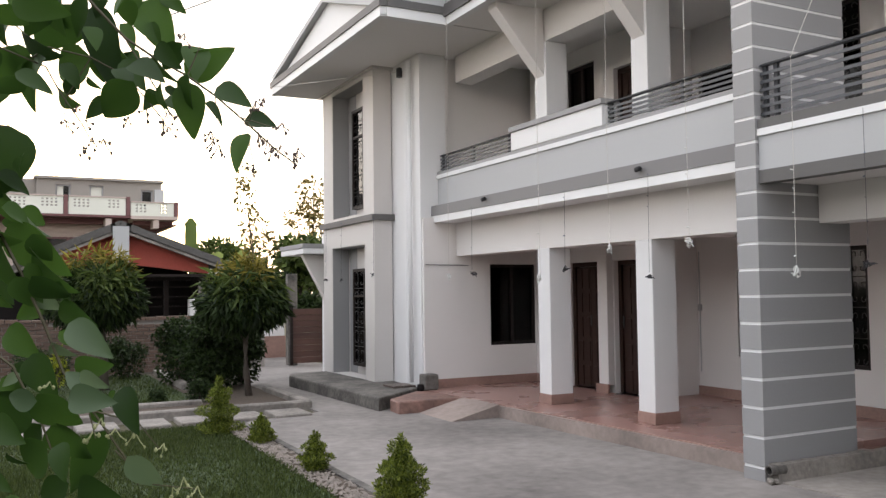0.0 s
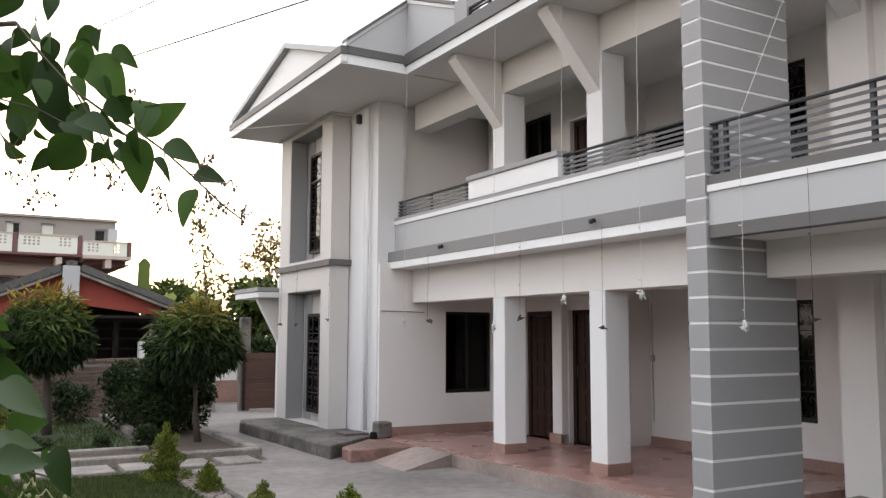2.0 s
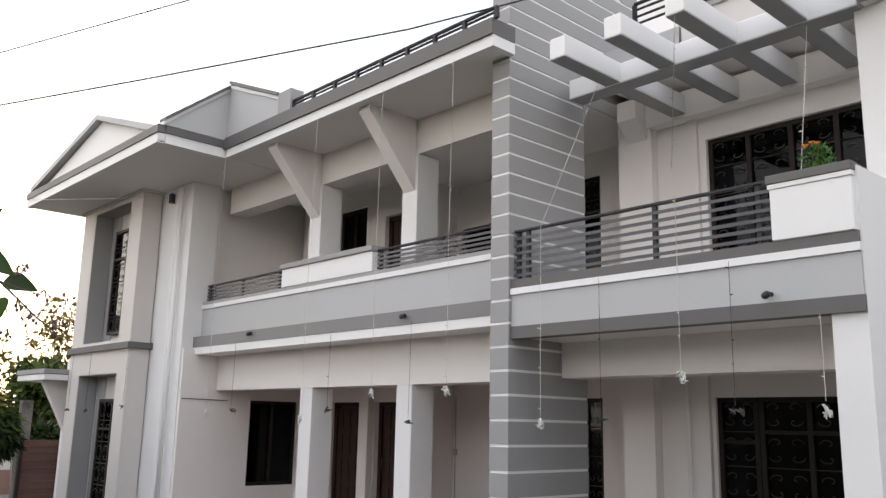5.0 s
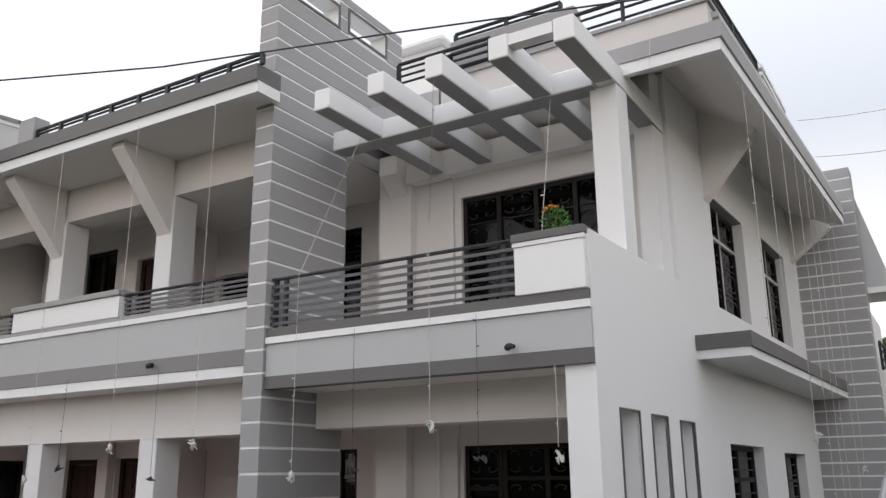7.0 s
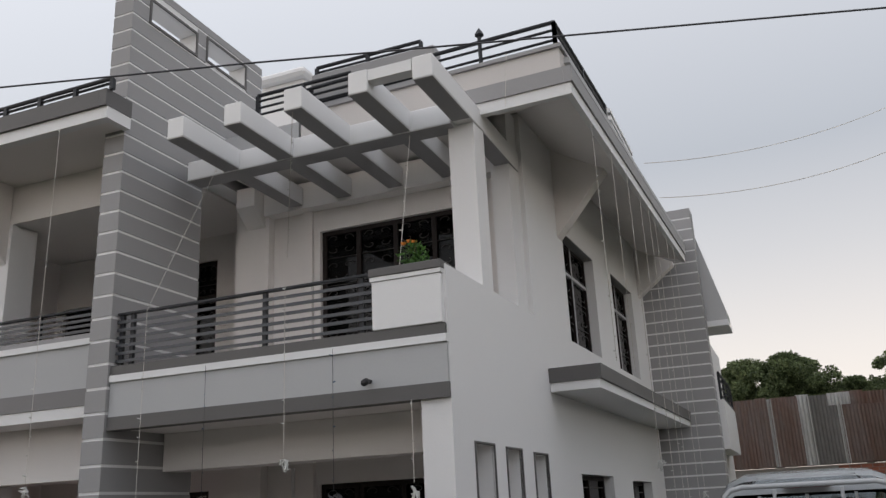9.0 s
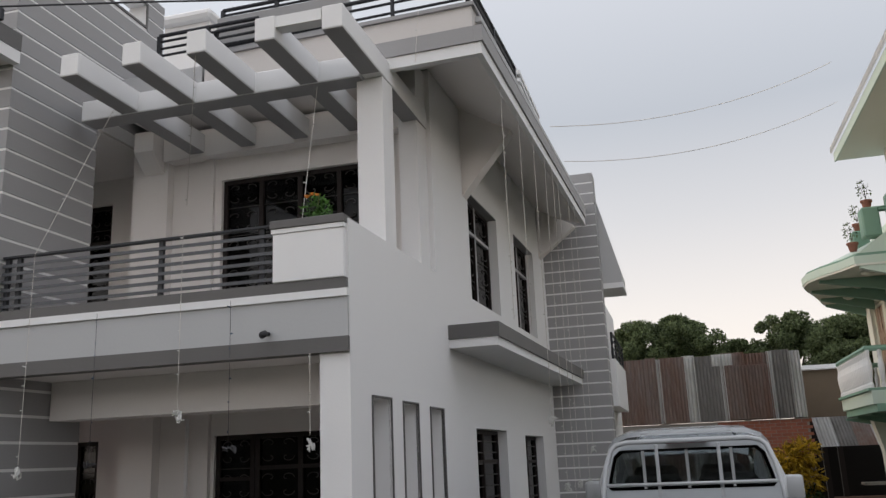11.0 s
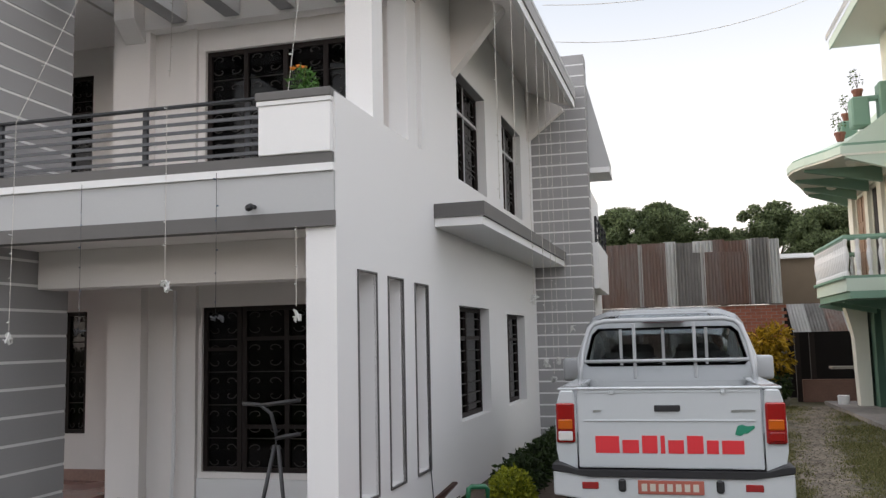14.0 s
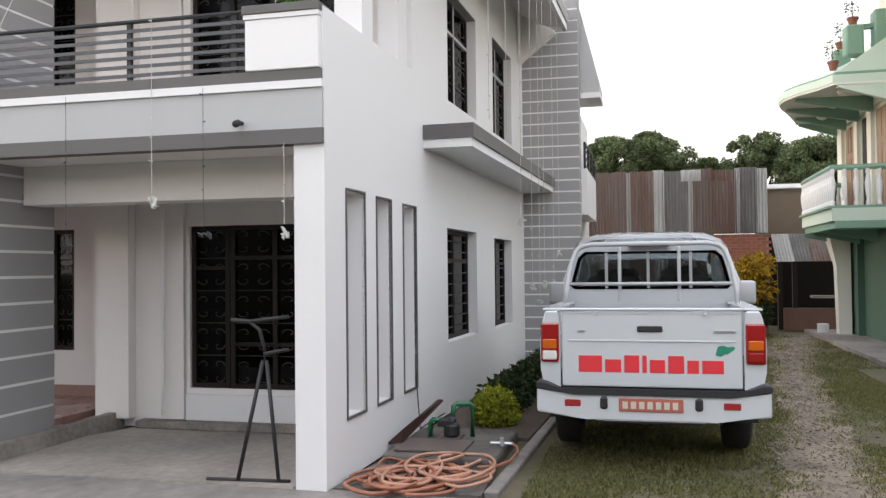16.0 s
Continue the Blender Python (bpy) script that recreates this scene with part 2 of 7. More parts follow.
# driveway of concrete between the lawn and the house
bm = bmesh.new()
prism(bm, [(3.05, -3.0), (6.2, -3.0), (6.2, 0.85), (6.25, 2.1), (6.3, 9.7), (6.2, 15.0), (7.0, 19.05), (7.0, 21.8), (4.25, 21.8), (4.25, 11.6), (3.05, 11.2)], 2, -0.2, 0.0)
solid("driveway", bm, CONC, "stained grey concrete driveway in front of the house", "driveway", "structure")

# lawn
bm = bmesh.new()
prism(bm, [(-30, -6), (2.75, -6), (2.75, 11.2), (-30, 11.2)], 2, -0.2, 0.005)
solid("lawn", bm, LAWN, "green lawn of short uneven grass", "lawn", "structure")

# unseen walls added on two sides of the yard to block low sky light
SKYBLOCK = mat("sky_block_wall", (0.20, 0.185, 0.165), 0.9, var=0.2, scale=0.8, fine=12, bump=0.3)
solid("wall_west", boxes((-6.6, -6.3, -9.0, 17.0, -0.1, 4.0)), SKYBLOCK, "plain unseen wall added to block low sky light", "wall", "structure")
solid("wall_south", boxes((-6.29, 11.4, -9.0, -8.7, -0.1, 4.0)), SKYBLOCK, "plain unseen wall added to block low sky light", "wall", "structure")

HOUSE = thing("house", "two-storey white and grey painted concrete house with balconies and pergola", "house", (8.5, 8.0, 0))
X0, Y0, KS = 6.15, 2.1, 0.033
SIDE = facing_y(Y0, X0, KS)          # the long side wall; u = distance from the front corner

# ---- windows and doors ----
def window(parent, m, u0, u1, z0, z1, cols=2, rows=(0.68,), deep=0.10, grille="", name="window", label="", glint=None):
    """A recessed frame with glazed lights; rows: heights of the transoms as parts of the opening."""
    w = 0.05
    us = [u0 + (u1 - u0) * i / cols for i in range(cols + 1)]
    zs = [z0, *(z0 + (z1 - z0) * r for r in rows), z1]
    lights = [(a + (w if i == 0 else w / 2), b - (w if i == cols - 1 else w / 2), z0 + w, z1 - w) for i, (a, b) in enumerate(zip(us, us[1:]))]
    bm = wall(bmesh.new(), m @ Matrix.Translation((0, deep, 0)), u0, u1, z0, z1, 0.07, lights)
    win = part(name, bm, WOODDK, parent, label)
    for z in zs[1:-1]:
        for a, b in zip(us, us[1:]):
            part("transom", boxes((a + w / 2, b - w / 2, deep - 0.004 if glint else deep + 0.005, deep + 0.06, z - 0.02, z + 0.02), m=m), glint or WOODDK, win)
    # pale strips put the light caught on jamb, mullion and transom into colour
    if glint:
        for u in us[:-1]:
            part("mullion", boxes((u + 0.004 if u == u0 else u - 0.02, u + 0.034 if u == u0 else u + 0.02, deep - 0.008, deep - 0.001, z0 + 0.01, z1 - 0.01), m=m), glint, win, "pale strip for the light on the mullion")
    for a, b in zip(us, us[1:]):
        for c, d in zip(zs, zs[1:]):
            part("pane", boxes((a + w / 2, b - w / 2, deep + 0.035, deep + 0.041, c + 0.02, d - 0.02), m=m), PANE, win, "dark tinted glass pane")
    if grille == "bars":
        n = max(4, int((z1 - z0) / 0.13))
        bm = bmesh.new()
        for i in range(1, n):
            z = z0 + (z1 - z0) * i / n
            box(bm, u0 + 0.03, u1 - 0.03, deep + 0.012, deep + 0.024, z - 0.007, z + 0.007, m)
        part("grille", bm, GRILLE, win, "horizontal metal window bars")
    if grille == "scroll":
        bm = bmesh.new()
        for a, b in zip(us, us[1:]):
            n = max(3, int((z1 - z0) / 0.3))
            for i in range(n):
                za, zb = z0 + (z1 - z0) * i / n + 0.04, z0 + (z1 - z0) * (i + 1) / n - 0.04
                cx, cz, rx, rz = (a + b) / 2, (za + zb) / 2, (b - a) / 2 - 0.06, (zb - za) / 2
                for s in (-1, 1):
                    for q in (-1, 1):
                        pts = []
                        for k in range(13):
                            t = k / 12 * 4.2
                            r = 1 - k / 14
                            pts.append(m @ Vector((cx + s * rx * (0.5 + 0.45 * r * math.cos(t)), deep + 0.02, cz + q * rz * (0.5 + 0.45 * r * math.sin(t)))))
                        tube(bm, pts, 0.006, 4, cap=False)
                tube(bm, [m @ Vector((a + 0.03, deep + 0.02, zb + 0.04)), m @ Vector((b - 0.03, deep + 0.02, zb + 0.04))], 0.006, 4)
        part("grille", bm, GRILLE, win, "ornamental scrolled metal grille")
    return win


def door(parent, m, u0, u1, z0, z1, deep=0.08, leaves=2):
    """A panelled timber door with a transom light."""
    w = 0.07
    bm = wall(bmesh.new(), m @ Matrix.Translation((0, deep, 0)), u0, u1, z0, z1, 0.09, [(u0 + w, u1 - w, z0 - 1, z1 - w)])
    dr = part("door", bm, DOORWD, parent, "dark stained panelled wooden door")
    us = [u0 + w + (u1 - u0 - 2 * w) * i / leaves for i in range(leaves + 1)]
    for a, b in zip(us, us[1:]):
        bm = boxes((a + 0.004, b - 0.004, deep + 0.03, deep + 0.065, z0 + 0.01, z1 - w - 0.005), m=m)
        n = 5
        for i in range(n):
            za, zb = z0 + (z1 - z0 - w) * i / n, z0 + (z1 - z0 - w) * (i + 1) / n
            for c, d in ((a, (a + b) / 2), ((a + b) / 2, b)):
                box(bm, c + 0.035, d - 0.035, deep + 0.018, deep + 0.03, za + 0.04, zb - 0.035, m)
        part("door_leaf", bm, DOORWD, dr)
    bm = bmesh.new()
    tube(bm, [m @ Vector((us[1] - 0.05, deep - 0.01, z0 + 0.95)), m @ Vector((us[1] - 0.05, deep - 0.01, z0 + 1.12))], 0.012)
    part("door_handle", bm, GRILLE, dr)
    return dr


# ---- main walls ----
PZ = 0.17                       # level of the front porch
ROOF = 5.48                     # underside of the eaves
SL1B, SL1T = 2.78, 3.53         # balcony over the porch

# core that closes the rooms behind the windows, near-black for their darkness
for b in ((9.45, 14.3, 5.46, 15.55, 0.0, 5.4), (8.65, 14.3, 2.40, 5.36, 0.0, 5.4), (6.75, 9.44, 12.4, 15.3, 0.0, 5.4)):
    part("room_lining", boxes(b), INSIDE, HOUSE, "near-black fill for the darkness of the rooms behind the windows")

# end wall of the porch (faces the yard gate), with a window on each floor
m = facing_y(12.0)
bm = wall(bmesh.new(), m, 6.12, 9.4, 0.0, 2.84, 0.06, [(7.32, 8.22, 0.79, 2.11)])
wall(bm, facing_y(12.065), 6.562, 9.4, 0.0, 2.9, 0.25, [(7.32, 8.22, 0.79, 2.11)])
wall(bm, facing_y(12.22), 6.562, 9.4, 2.9, 5.6, 0.1)
part("wall", bm, CREAM_BOUNCE, HOUSE, "white painted end wall of the porch")
window(HOUSE, m, 7.32, 8.22, 0.79, 2.11, 2, (), 0.06, label="dark framed window")

# back wall of the porch: doors on the near part, a set-back bay to the south
m = facing_x(8.2)
bm = wall(bmesh.new(), m, 9.3, 12.0, 0.0, SL1B, 0.25, [(10.20, 11.05, PZ, 2.1), (9.36, 9.93, PZ, 2.1)])
part("wall", bm, CREAM_BOUNCE, HOUSE)
door(HOUSE, m, 10.20, 11.05, PZ, 2.1)
door(HOUSE, m, 9.36, 9.93, PZ, 2.1, leaves=1)
part("column", boxes((8.08, 8.199, 9.95, 10.17, PZ + 0.12, SL1B - 0.1), bevel=0.006), CREAM_BOUNCE, HOUSE)
m = facing_x(9.1)
bm = wall(bmesh.new(), m, 5.6, 9.3, 0.0, SL1B, 0.25, [(7.80, 8.44, 0.75, 1.92), (6.47, 6.78, 0.71, 2.16)])
box(bm, 8.2, 9.1, 9.18, 9.3, 0.0, SL1B)
part("wall", bm, CREAM_BOUNCE, HOUSE)
window(HOUSE, m, 7.80, 8.44, 0.75, 1.92, 1, (), 0.05)
window(HOUSE, m, 6.47, 6.78, 0.71, 2.16, 1, (), 0.03, "scroll")

# wall behind the south porch
m = facing_x(8.3)
bm = wall(bmesh.new(), m, 2.3, 5.5, 0.0, 2.75, 0.25, [(2.5, 4.46, 0.42, 2.12)])
box(bm, 8.3, 9.1, 5.38, 5.5, 0.0, 2.75)
part("wall", bm, CREAM_BOUNCE, HOUSE)
window(HOUSE, m, 4.02, 4.46, 0.42, 2.12, 1, (0.74,), 0.04, "scroll", label="dark side light with ornamental grille")
window(HOUSE, m, 2.5, 4.0, 0.42, 2.12, 3, (0.27, 0.80), 0.02, "scroll", label="wide dark brown window with ornamental grille")
for b in ((8.16, 8.297, 5.1, 5.5, 0.1, 2.75), (8.24, 8.297, 4.50, 4.68, 0.1, 2.75), (8.22, 8.29, 2.42, 2.49, 0.1, 2.75)):
    part("pilaster", boxes(b), CREAM_BOUNCE, HOUSE)
part("plinth", boxes((8.26, 8.296, 2.4, 4.49, 0.0, 0.36)), WHITE2, HOUSE)

# upper storey back walls
m = facing_x(8.3)
bm = wall(bmesh.new(), m, 2.27, 5.5, 2.9, 5.9, 0.25, [(2.6, 4.44, 3.3, 4.91)])
box(bm, 8.3, 9.1, 5.38, 5.5, 2.9, 5.9)
part("wall", bm, CREAM_BOUNCE, HOUSE)
window(HOUSE, m, 2.6, 4.44, 3.3, 4.91, 4, (), 0.05, "scroll", label="wide dark balcony window with ornamental grille")
for b in ((8.18, 8.297, 5.05, 5.5, 3.0, 5.5), (8.25, 8.297, 4.52, 4.64, 3.0, 5.5)):
    part("pilaster", boxes(b), CREAM_BOUNCE, HOUSE)
part("beam", boxes((8.13, 8.296, 2.3, 5.09, 5.16, 5.47)), CREAM_BOUNCE, HOUSE)
bm = prism(bmesh.new(), [(7.95, 5.47), (8.29, 5.47), (8.29, 5.04), (8.17, 5.04), (7.95, 5.24)], 1, 5.1, 5.345)
part("capital", bm, CREAM_BOUNCE, HOUSE)
m = facing_x(9.1)
bm = wall(bmesh.new(), m, 5.5, 9.3, 2.78, 5.6, 0.25, [(6.45, 6.82, 3.2, 5.1), (8.3, 9.05, 3.3, 4.75)])
box(bm, 8.2, 9.1, 9.18, 9.3, 2.78, 5.5)
wall(bm, facing_x(8.2), 9.301, 12.06, 2.78, 5.6, 0.25, [(10.30, 11.03, 3.9, 5.17), (9.37, 9.84, 2.95, 4.92)])
part("wall", bm, CREAM_BOUNCE, HOUSE)
window(HOUSE, m, 6.45, 6.82, 3.2, 5.1, 1, (0.75,), 0.04, "scroll")
window(HOUSE, m, 8.3, 9.05, 3.3, 4.75, 1, (), 0.05)
window(HOUSE, facing_x(8.2), 10.30, 11.03, 3.9, 5.17, 2, (), 0.05)
door(HOUSE, facing_x(8.2), 9.37, 9.84, 2.95, 4.92, leaves=1)

# ---- porch columns, beams and floor ----
for y0, y1 in ((9.40, 9.68), (7.39, 7.67)):
    col = part("column", boxes((6.70, 7.05, y0, y1, PZ, 2.24), bevel=0.008), WHITE, HOUSE, "square white porch column")
    part("column_base", boxes((6.69, 7.06, y0 - 0.008, y1 + 0.008, PZ, PZ + 0.13), bevel=0.004), SKIRT, col, "terracotta tiled column base")
part("beam", boxes((6.70, 7.05, 5.6, 11.99, 2.24, SL1B)), CREAM_BOUNCE, HOUSE, "white beam over the porch columns")
for y in (9.40, 7.39):
    part("beam", boxes((7.06, 8.19 if y > 9 else 9.09, y, y + 0.28, 2.3, SL1B - 0.003)), CREAM_BOUNCE, HOUSE)

bm = bmesh.new()
prism(bm, [(6.33, 5.6), (9.1, 5.6), (9.1, 12.0), (6.02, 12.0), (6.15, 9.8)], 2, -0.1, PZ)
part("porch_floor", bm, TERRA, HOUSE, "polished red oxide porch floor")
bm = bmesh.new()
prism(bm, [(6.29, 5.61), (6.33, 5.61), (6.15, 9.78), (6.11, 9.78)], 2, -0.1, PZ - 0.012)
part("floor_edge", bm, PINKC, HOUSE, "concrete edge of the porch floor")
SK = 0.13
for b in ((6.15, 8.19, 11.97, 11.999, PZ, PZ + SK), (9.07, 9.099, 5.61, 9.17, PZ, PZ + SK), (8.17, 8.199, 11.06, 11.96, PZ, PZ + SK), (8.04, 8.079, 9.92, 10.20, PZ, PZ + SK)):
    part("skirting", boxes(b), SKIRT, HOUSE, "terracotta skirting")

# ramp up to the porch and the red step beside it
bm = bmesh.new()
prism(bm, [(5.4, 0.0), (6.12, 0.0), (6.12, PZ)], 1, 9.78, 10.75)
part("ramp", bm, PINKC, HOUSE, "sloping concrete ramp up to the porch")
bm = bmesh.new()
prism(bm, [(5.10, 10.76), (6.1, 10.76), (6.05, 11.99), (5.14, 11.15)], 2, -0.05, 0.165)
bevelled(bm, 0.015)
part("step", bm, REDSTEP, HOUSE, "worn red oxide step")
bm = bmesh.new()
prism(bm, [(4.98, 11.17), (6.05, 12.05), (6.12, 13.2), (5.76, 13.3), (5.76, 15.5), (5.0, 15.4), (4.86, 15.0)], 2, -0.1, 0.19)
bevelled(bm, 0.03, 2)
part("plinth", bm, CONC2, HOUSE, "rough mouldy concrete plinth along the bay")

# ---- bay with the gable ----
BX = 5.75
m = facing_x(BX)
UN, LN = (13.58, 15.10, 3.04, 5.37), (13.53, 15.14, 0.19, 2.5)
bm = wall(bmesh.new(), m, 13.12, 15.62, 0.12, 5.62, 0.33, [UN, LN])
box(bm, 6.085, 6.35, 13.3, 15.62, 0.0, 5.6)
part("wall", bm, BAYGREY, HOUSE, "warm grey projecting bay wall with deep window recesses")
# near-black sheets stand for the dark rooms behind the bay windows
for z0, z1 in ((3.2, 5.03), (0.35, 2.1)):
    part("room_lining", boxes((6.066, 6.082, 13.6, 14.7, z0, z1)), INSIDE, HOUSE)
# grey linings of the two recesses
for u0, u1, z0, z1 in (UN, LN):
    part("reveal", boxes((BX + 0.01, BX + 0.325, u1 - 0.012, u1 - 0.003, z0, z1), (BX + 0.01, BX + 0.325, u0 + 0.003, u0 + 0.012, z0, z1), (BX + 0.01, BX + 0.325, u0 + 0.012, u1 - 0.012, z1 - 0.012, z1 - 0.003)), MID, HOUSE)
part("panel", boxes((6.076, 6.083, 14.72, 15.08, 0.2, 2.49), (6.076, 6.083, 14.72, 15.08, 3.05, 5.36)), MID, HOUSE)
mb = facing_x(5.98)
window(HOUSE, mb, 13.6, 14.7, 3.2, 5.03, 2, (0.72,), 0.0, "scroll")
window(HOUSE, mb, 13.6, 14.7, 0.35, 2.1, 2, (0.72,), 0.0, "scroll")
bm = bmesh.new()
box(bm, BX - 0.06, BX, 13.05, 15.68, 2.88, 2.98)
box(bm, BX, 6.1, 13.05, 13.11, 2.88, 2.98)
part("cornice", bm, DARK, HOUSE, "dark grey string course")
bm = bmesh.new()
box(bm, BX - 0.05, BX, 13.06, 15.67, 5.44, 5.5)
box(bm, BX, 6.1, 13.06, 13.11, 5.44, 5.5)
part("cornice", bm, BAYGREY, HOUSE)
part("wall", boxes((6.10, 6.56, 12.064, 13.3, 0.0, 5.6)), WHITE, HOUSE, "white wall pier beside the bay")
bm = bmesh.new()
for y in (12.52,):
    lathe(bm, [(0.055, 0.1), (0.055, 5.45)], (6.10, y, 0), 10)
part("pilaster", bm, WHITE2, HOUSE)
# drain pipes
bm = bmesh.new()
tube(bm, [(6.03, 12.3, 5.4), (6.03, 12.3, 3.0), (6.02, 12.28, 0.25)], 0.035, 8)
part("drain_pipe", bm, WHITE2, HOUSE, "white plastic drain pipe", smooth=True)
# outside wing beyond the bay
part("wall", boxes((6.35, 14.3, 15.62, 15.9, 0.0, 5.5), (6.2, 6.5, 15.62, 17.0, 0.0, 2.9)), WHITE, HOUSE)
bm = bmesh.new()
prism(bm, [(5.45, 2.42), (6.3, 2.42), (6.3, 0.6), (6.1, 1.2)], 1, 16.0, 16.15)
part("bracket", bm, CREAM_BOUNCE, HOUSE)
part("sunshade", boxes((5.35, 6.5, 15.64, 17.1, 2.43, 2.53)), WHITE2, HOUSE)
part("sunshade_edge", boxes((5.33, 6.5, 15.63, 17.12, 2.54, 2.62)), MID, HOUSE)

# ---- gable roof over the bay ----
GX, GY0, GY1, GA = 4.80, 10.6, 15.9, (13.0, 6.44)
part("soffit", boxes((GX + 0.02, 9.3, GY0, GY1, ROOF, ROOF + 0.02)), CREAM_BOUNCE, HOUSE)
part("fascia", boxes((GX, GX + 0.10, GY0, GY1, ROOF - 0.01, ROOF + 0.13), (GX + 0.10, 5.82, GY0 - 0.02, GY0 + 0.1, ROOF - 0.01, ROOF + 0.13)), WHITE2, HOUSE, "white fascia board")
part("fascia", boxes((GX - 0.02, GX + 0.1, GY0 - 0.02, GY1 + 0.02, ROOF + 0.13, ROOF + 0.24), (GX + 0.10, 5.80, GY0 - 0.04, GY0 + 0.1, ROOF + 0.13, ROOF + 0.24)), DARK, HOUSE, "dark grey fascia board")
bm = bmesh.new()
prism(bm, [(GY0 + 0.1, ROOF + 0.2), (GY1 - 0.1, ROOF + 0.22), (GA[0], GA[1] - 0.04)], 0, GX + 0.12, GX + 0.26)
part("gable", bm, WHITE2, HOUSE, "white gable panel")
for ya in (GY1, GY0 + 0.05):
    bm = bmesh.new()
    lo = ROOF + (0.27 if ya > 13 else 0.14)
    prism(bm, [(ya, lo), (ya, lo + 0.1), (GA[0], GA[1] + 0.05), (GA[0], GA[1] - 0.035)], 0, GX + 0.02, GX + 0.28)
    part("verge", bm, PALE, HOUSE)
bm = bmesh.new()
quad_box(bm, [(GX + 0.04, GY1, ROOF + 0.3), (8.5, GY1, ROOF + 0.3), (8.5, GA[0], GA[1]), (GX + 0.04, GA[0], GA[1]), (GX + 0.04, GY1, ROOF + 0.36), (8.5, GY1, ROOF + 0.36), (8.5, GA[0], GA[1] + 0.05), (GX + 0.04, GA[0], GA[1] + 0.05)])
quad_box(bm, [(GX + 0.04, GY0 + 0.1, ROOF + 0.15), (8.5, GY0 + 0.1, ROOF + 0.15), (8.5, GA[0], GA[1]), (GX + 0.04, GA[0], GA[1]), (GX + 0.04, GY0 + 0.1, ROOF + 0.21), (8.5, GY0 + 0.1, ROOF + 0.21), (8.5, GA[0], GA[1] + 0.05), (GX + 0.04, GA[0], GA[1] + 0.05)])
part("roof", bm, PALE, HOUSE, "grey gabled roof slab")
# ---- main roof over the long balcony ----
EX = 5.80
bm = bmesh.new()
prism(bm, [(EX + 0.05, 5.35), (6.115, 5.35), (6.115, 5.595), (9.3, 5.595), (9.3, GY0 - 0.03), (EX + 0.05, GY0 - 0.03)], 2, ROOF, ROOF + 0.1)
part("soffit", bm, CREAM_BOUNCE, HOUSE, "white underside of the eaves")
part("fascia", boxes((EX, EX + 0.1, 5.351, GY0 - 0.05, ROOF - 0.02, ROOF + 0.1), (EX, 6.115, 5.275, 5.349, ROOF - 0.02, ROOF + 0.1)), WHITE2, HOUSE)
part("fascia", boxes((EX - 0.03, EX + 0.1, 5.351, GY0 + 0.05, ROOF + 0.101, ROOF + 0.27), (EX - 0.03, 6.115, 5.27, 5.349, ROOF + 0.101, ROOF + 0.27)), DARK, HOUSE, "grey fascia board")
part("roof", boxes((EX + 0.1, 14.3, 5.6, 15.9, ROOF + 0.1, ROOF + 0.2)), PALE, HOUSE)
# raised parapet with sloping tops, standing on the inner corner of the eaves
bm = bmesh.new()
prism(bm, [(GX + 0.08, 5.724), (5.86, 5.724), (5.86, 6.52), (GX + 0.08, 5.74)], 1, 10.56, 10.68)
prism(bm, [(9.171, 5.752), (9.171, 5.96), (10.558, 6.52), (10.558, 5.752)], 0, 5.80, 5.92)
part("parapet", bm, PALE, HOUSE, "grey corner parapet with sloping tops")
for lo, hi, out, paint in ((0.001, 0.05, 0.02, WHITE2), (0.051, 0.10, 0.05, DARK)):
    bm = bmesh.new()
    prism(bm, [(GX + 0.05, 5.72 + lo), (5.86, 6.52 + lo), (5.86, 6.52 + hi), (GX + 0.05, 5.72 + hi)], 1, 10.56 - out, 10.70)
    prism(bm, [(9.175, 5.962 + lo), (10.555 - out, 6.51 + lo), (10.555 - out, 6.51 + hi), (9.175, 5.962 + hi)], 0, 5.80 - out, 5.92)
    part("coping", bm, paint, HOUSE)
part("parapet_post", boxes((EX - 0.03, EX + 0.17, 8.87, 9.17, ROOF + 0.271, ROOF + 0.56)), MID, HOUSE)
# upper columns and diagonal brackets
for y0, y1 in ((9.40, 9.68), (7.39, 7.67)):
    part("column", boxes((6.70, 7.05, y0, y1, SL1B + 0.221, 5.035), bevel=0.006), WHITE, HOUSE)
    bm = bmesh.new()
    prism(bm, [(6.699, 4.57), (6.699, ROOF - 0.002), (5.96, ROOF - 0.002), (5.96, ROOF - 0.07)], 1, y0 + 0.04, y1 - 0.04)
    part("bracket", bm, CREAM_BOUNCE, HOUSE, "diagonal concrete bracket under the eaves")
part("beam", boxes((6.72, 7.03, 5.6, 11.99, 5.04, ROOF - 0.003)), CREAM_BOUNCE, HOUSE)
part("ceiling", boxes((7.04, 9.1, 5.6, 11.99, ROOF - 0.05, ROOF - 0.004)), CREAM_BOUNCE, HOUSE)

# balcony slab with its bands
part("slab", boxes((6.57, 9.1, 5.6, 12.21, SL1B + 0.06, SL1B + 0.22)), WHITE, HOUSE, "balcony slab")
part("band", boxes((6.30, 6.75, 5.6, 12.34, SL1B - 0.015, SL1B + 0.09)), WHITE2, HOUSE, "white moulding under the balcony")
part("band", boxes((6.29, 6.45, 5.6, 12.36, SL1B + 0.092, SL1B + 0.25)), BANDG, HOUSE, "dark grey band along the balcony")
part("fascia", boxes((6.41, 6.55, 5.6, 12.05, SL1B + 0.251, SL1T - 0.06)), PALE, HOUSE, "pale grey balcony front")
part("band", boxes((6.385, 6.57, 5.6, 12.07, SL1T - 0.06, SL1T)), WHITE2, HOUSE)
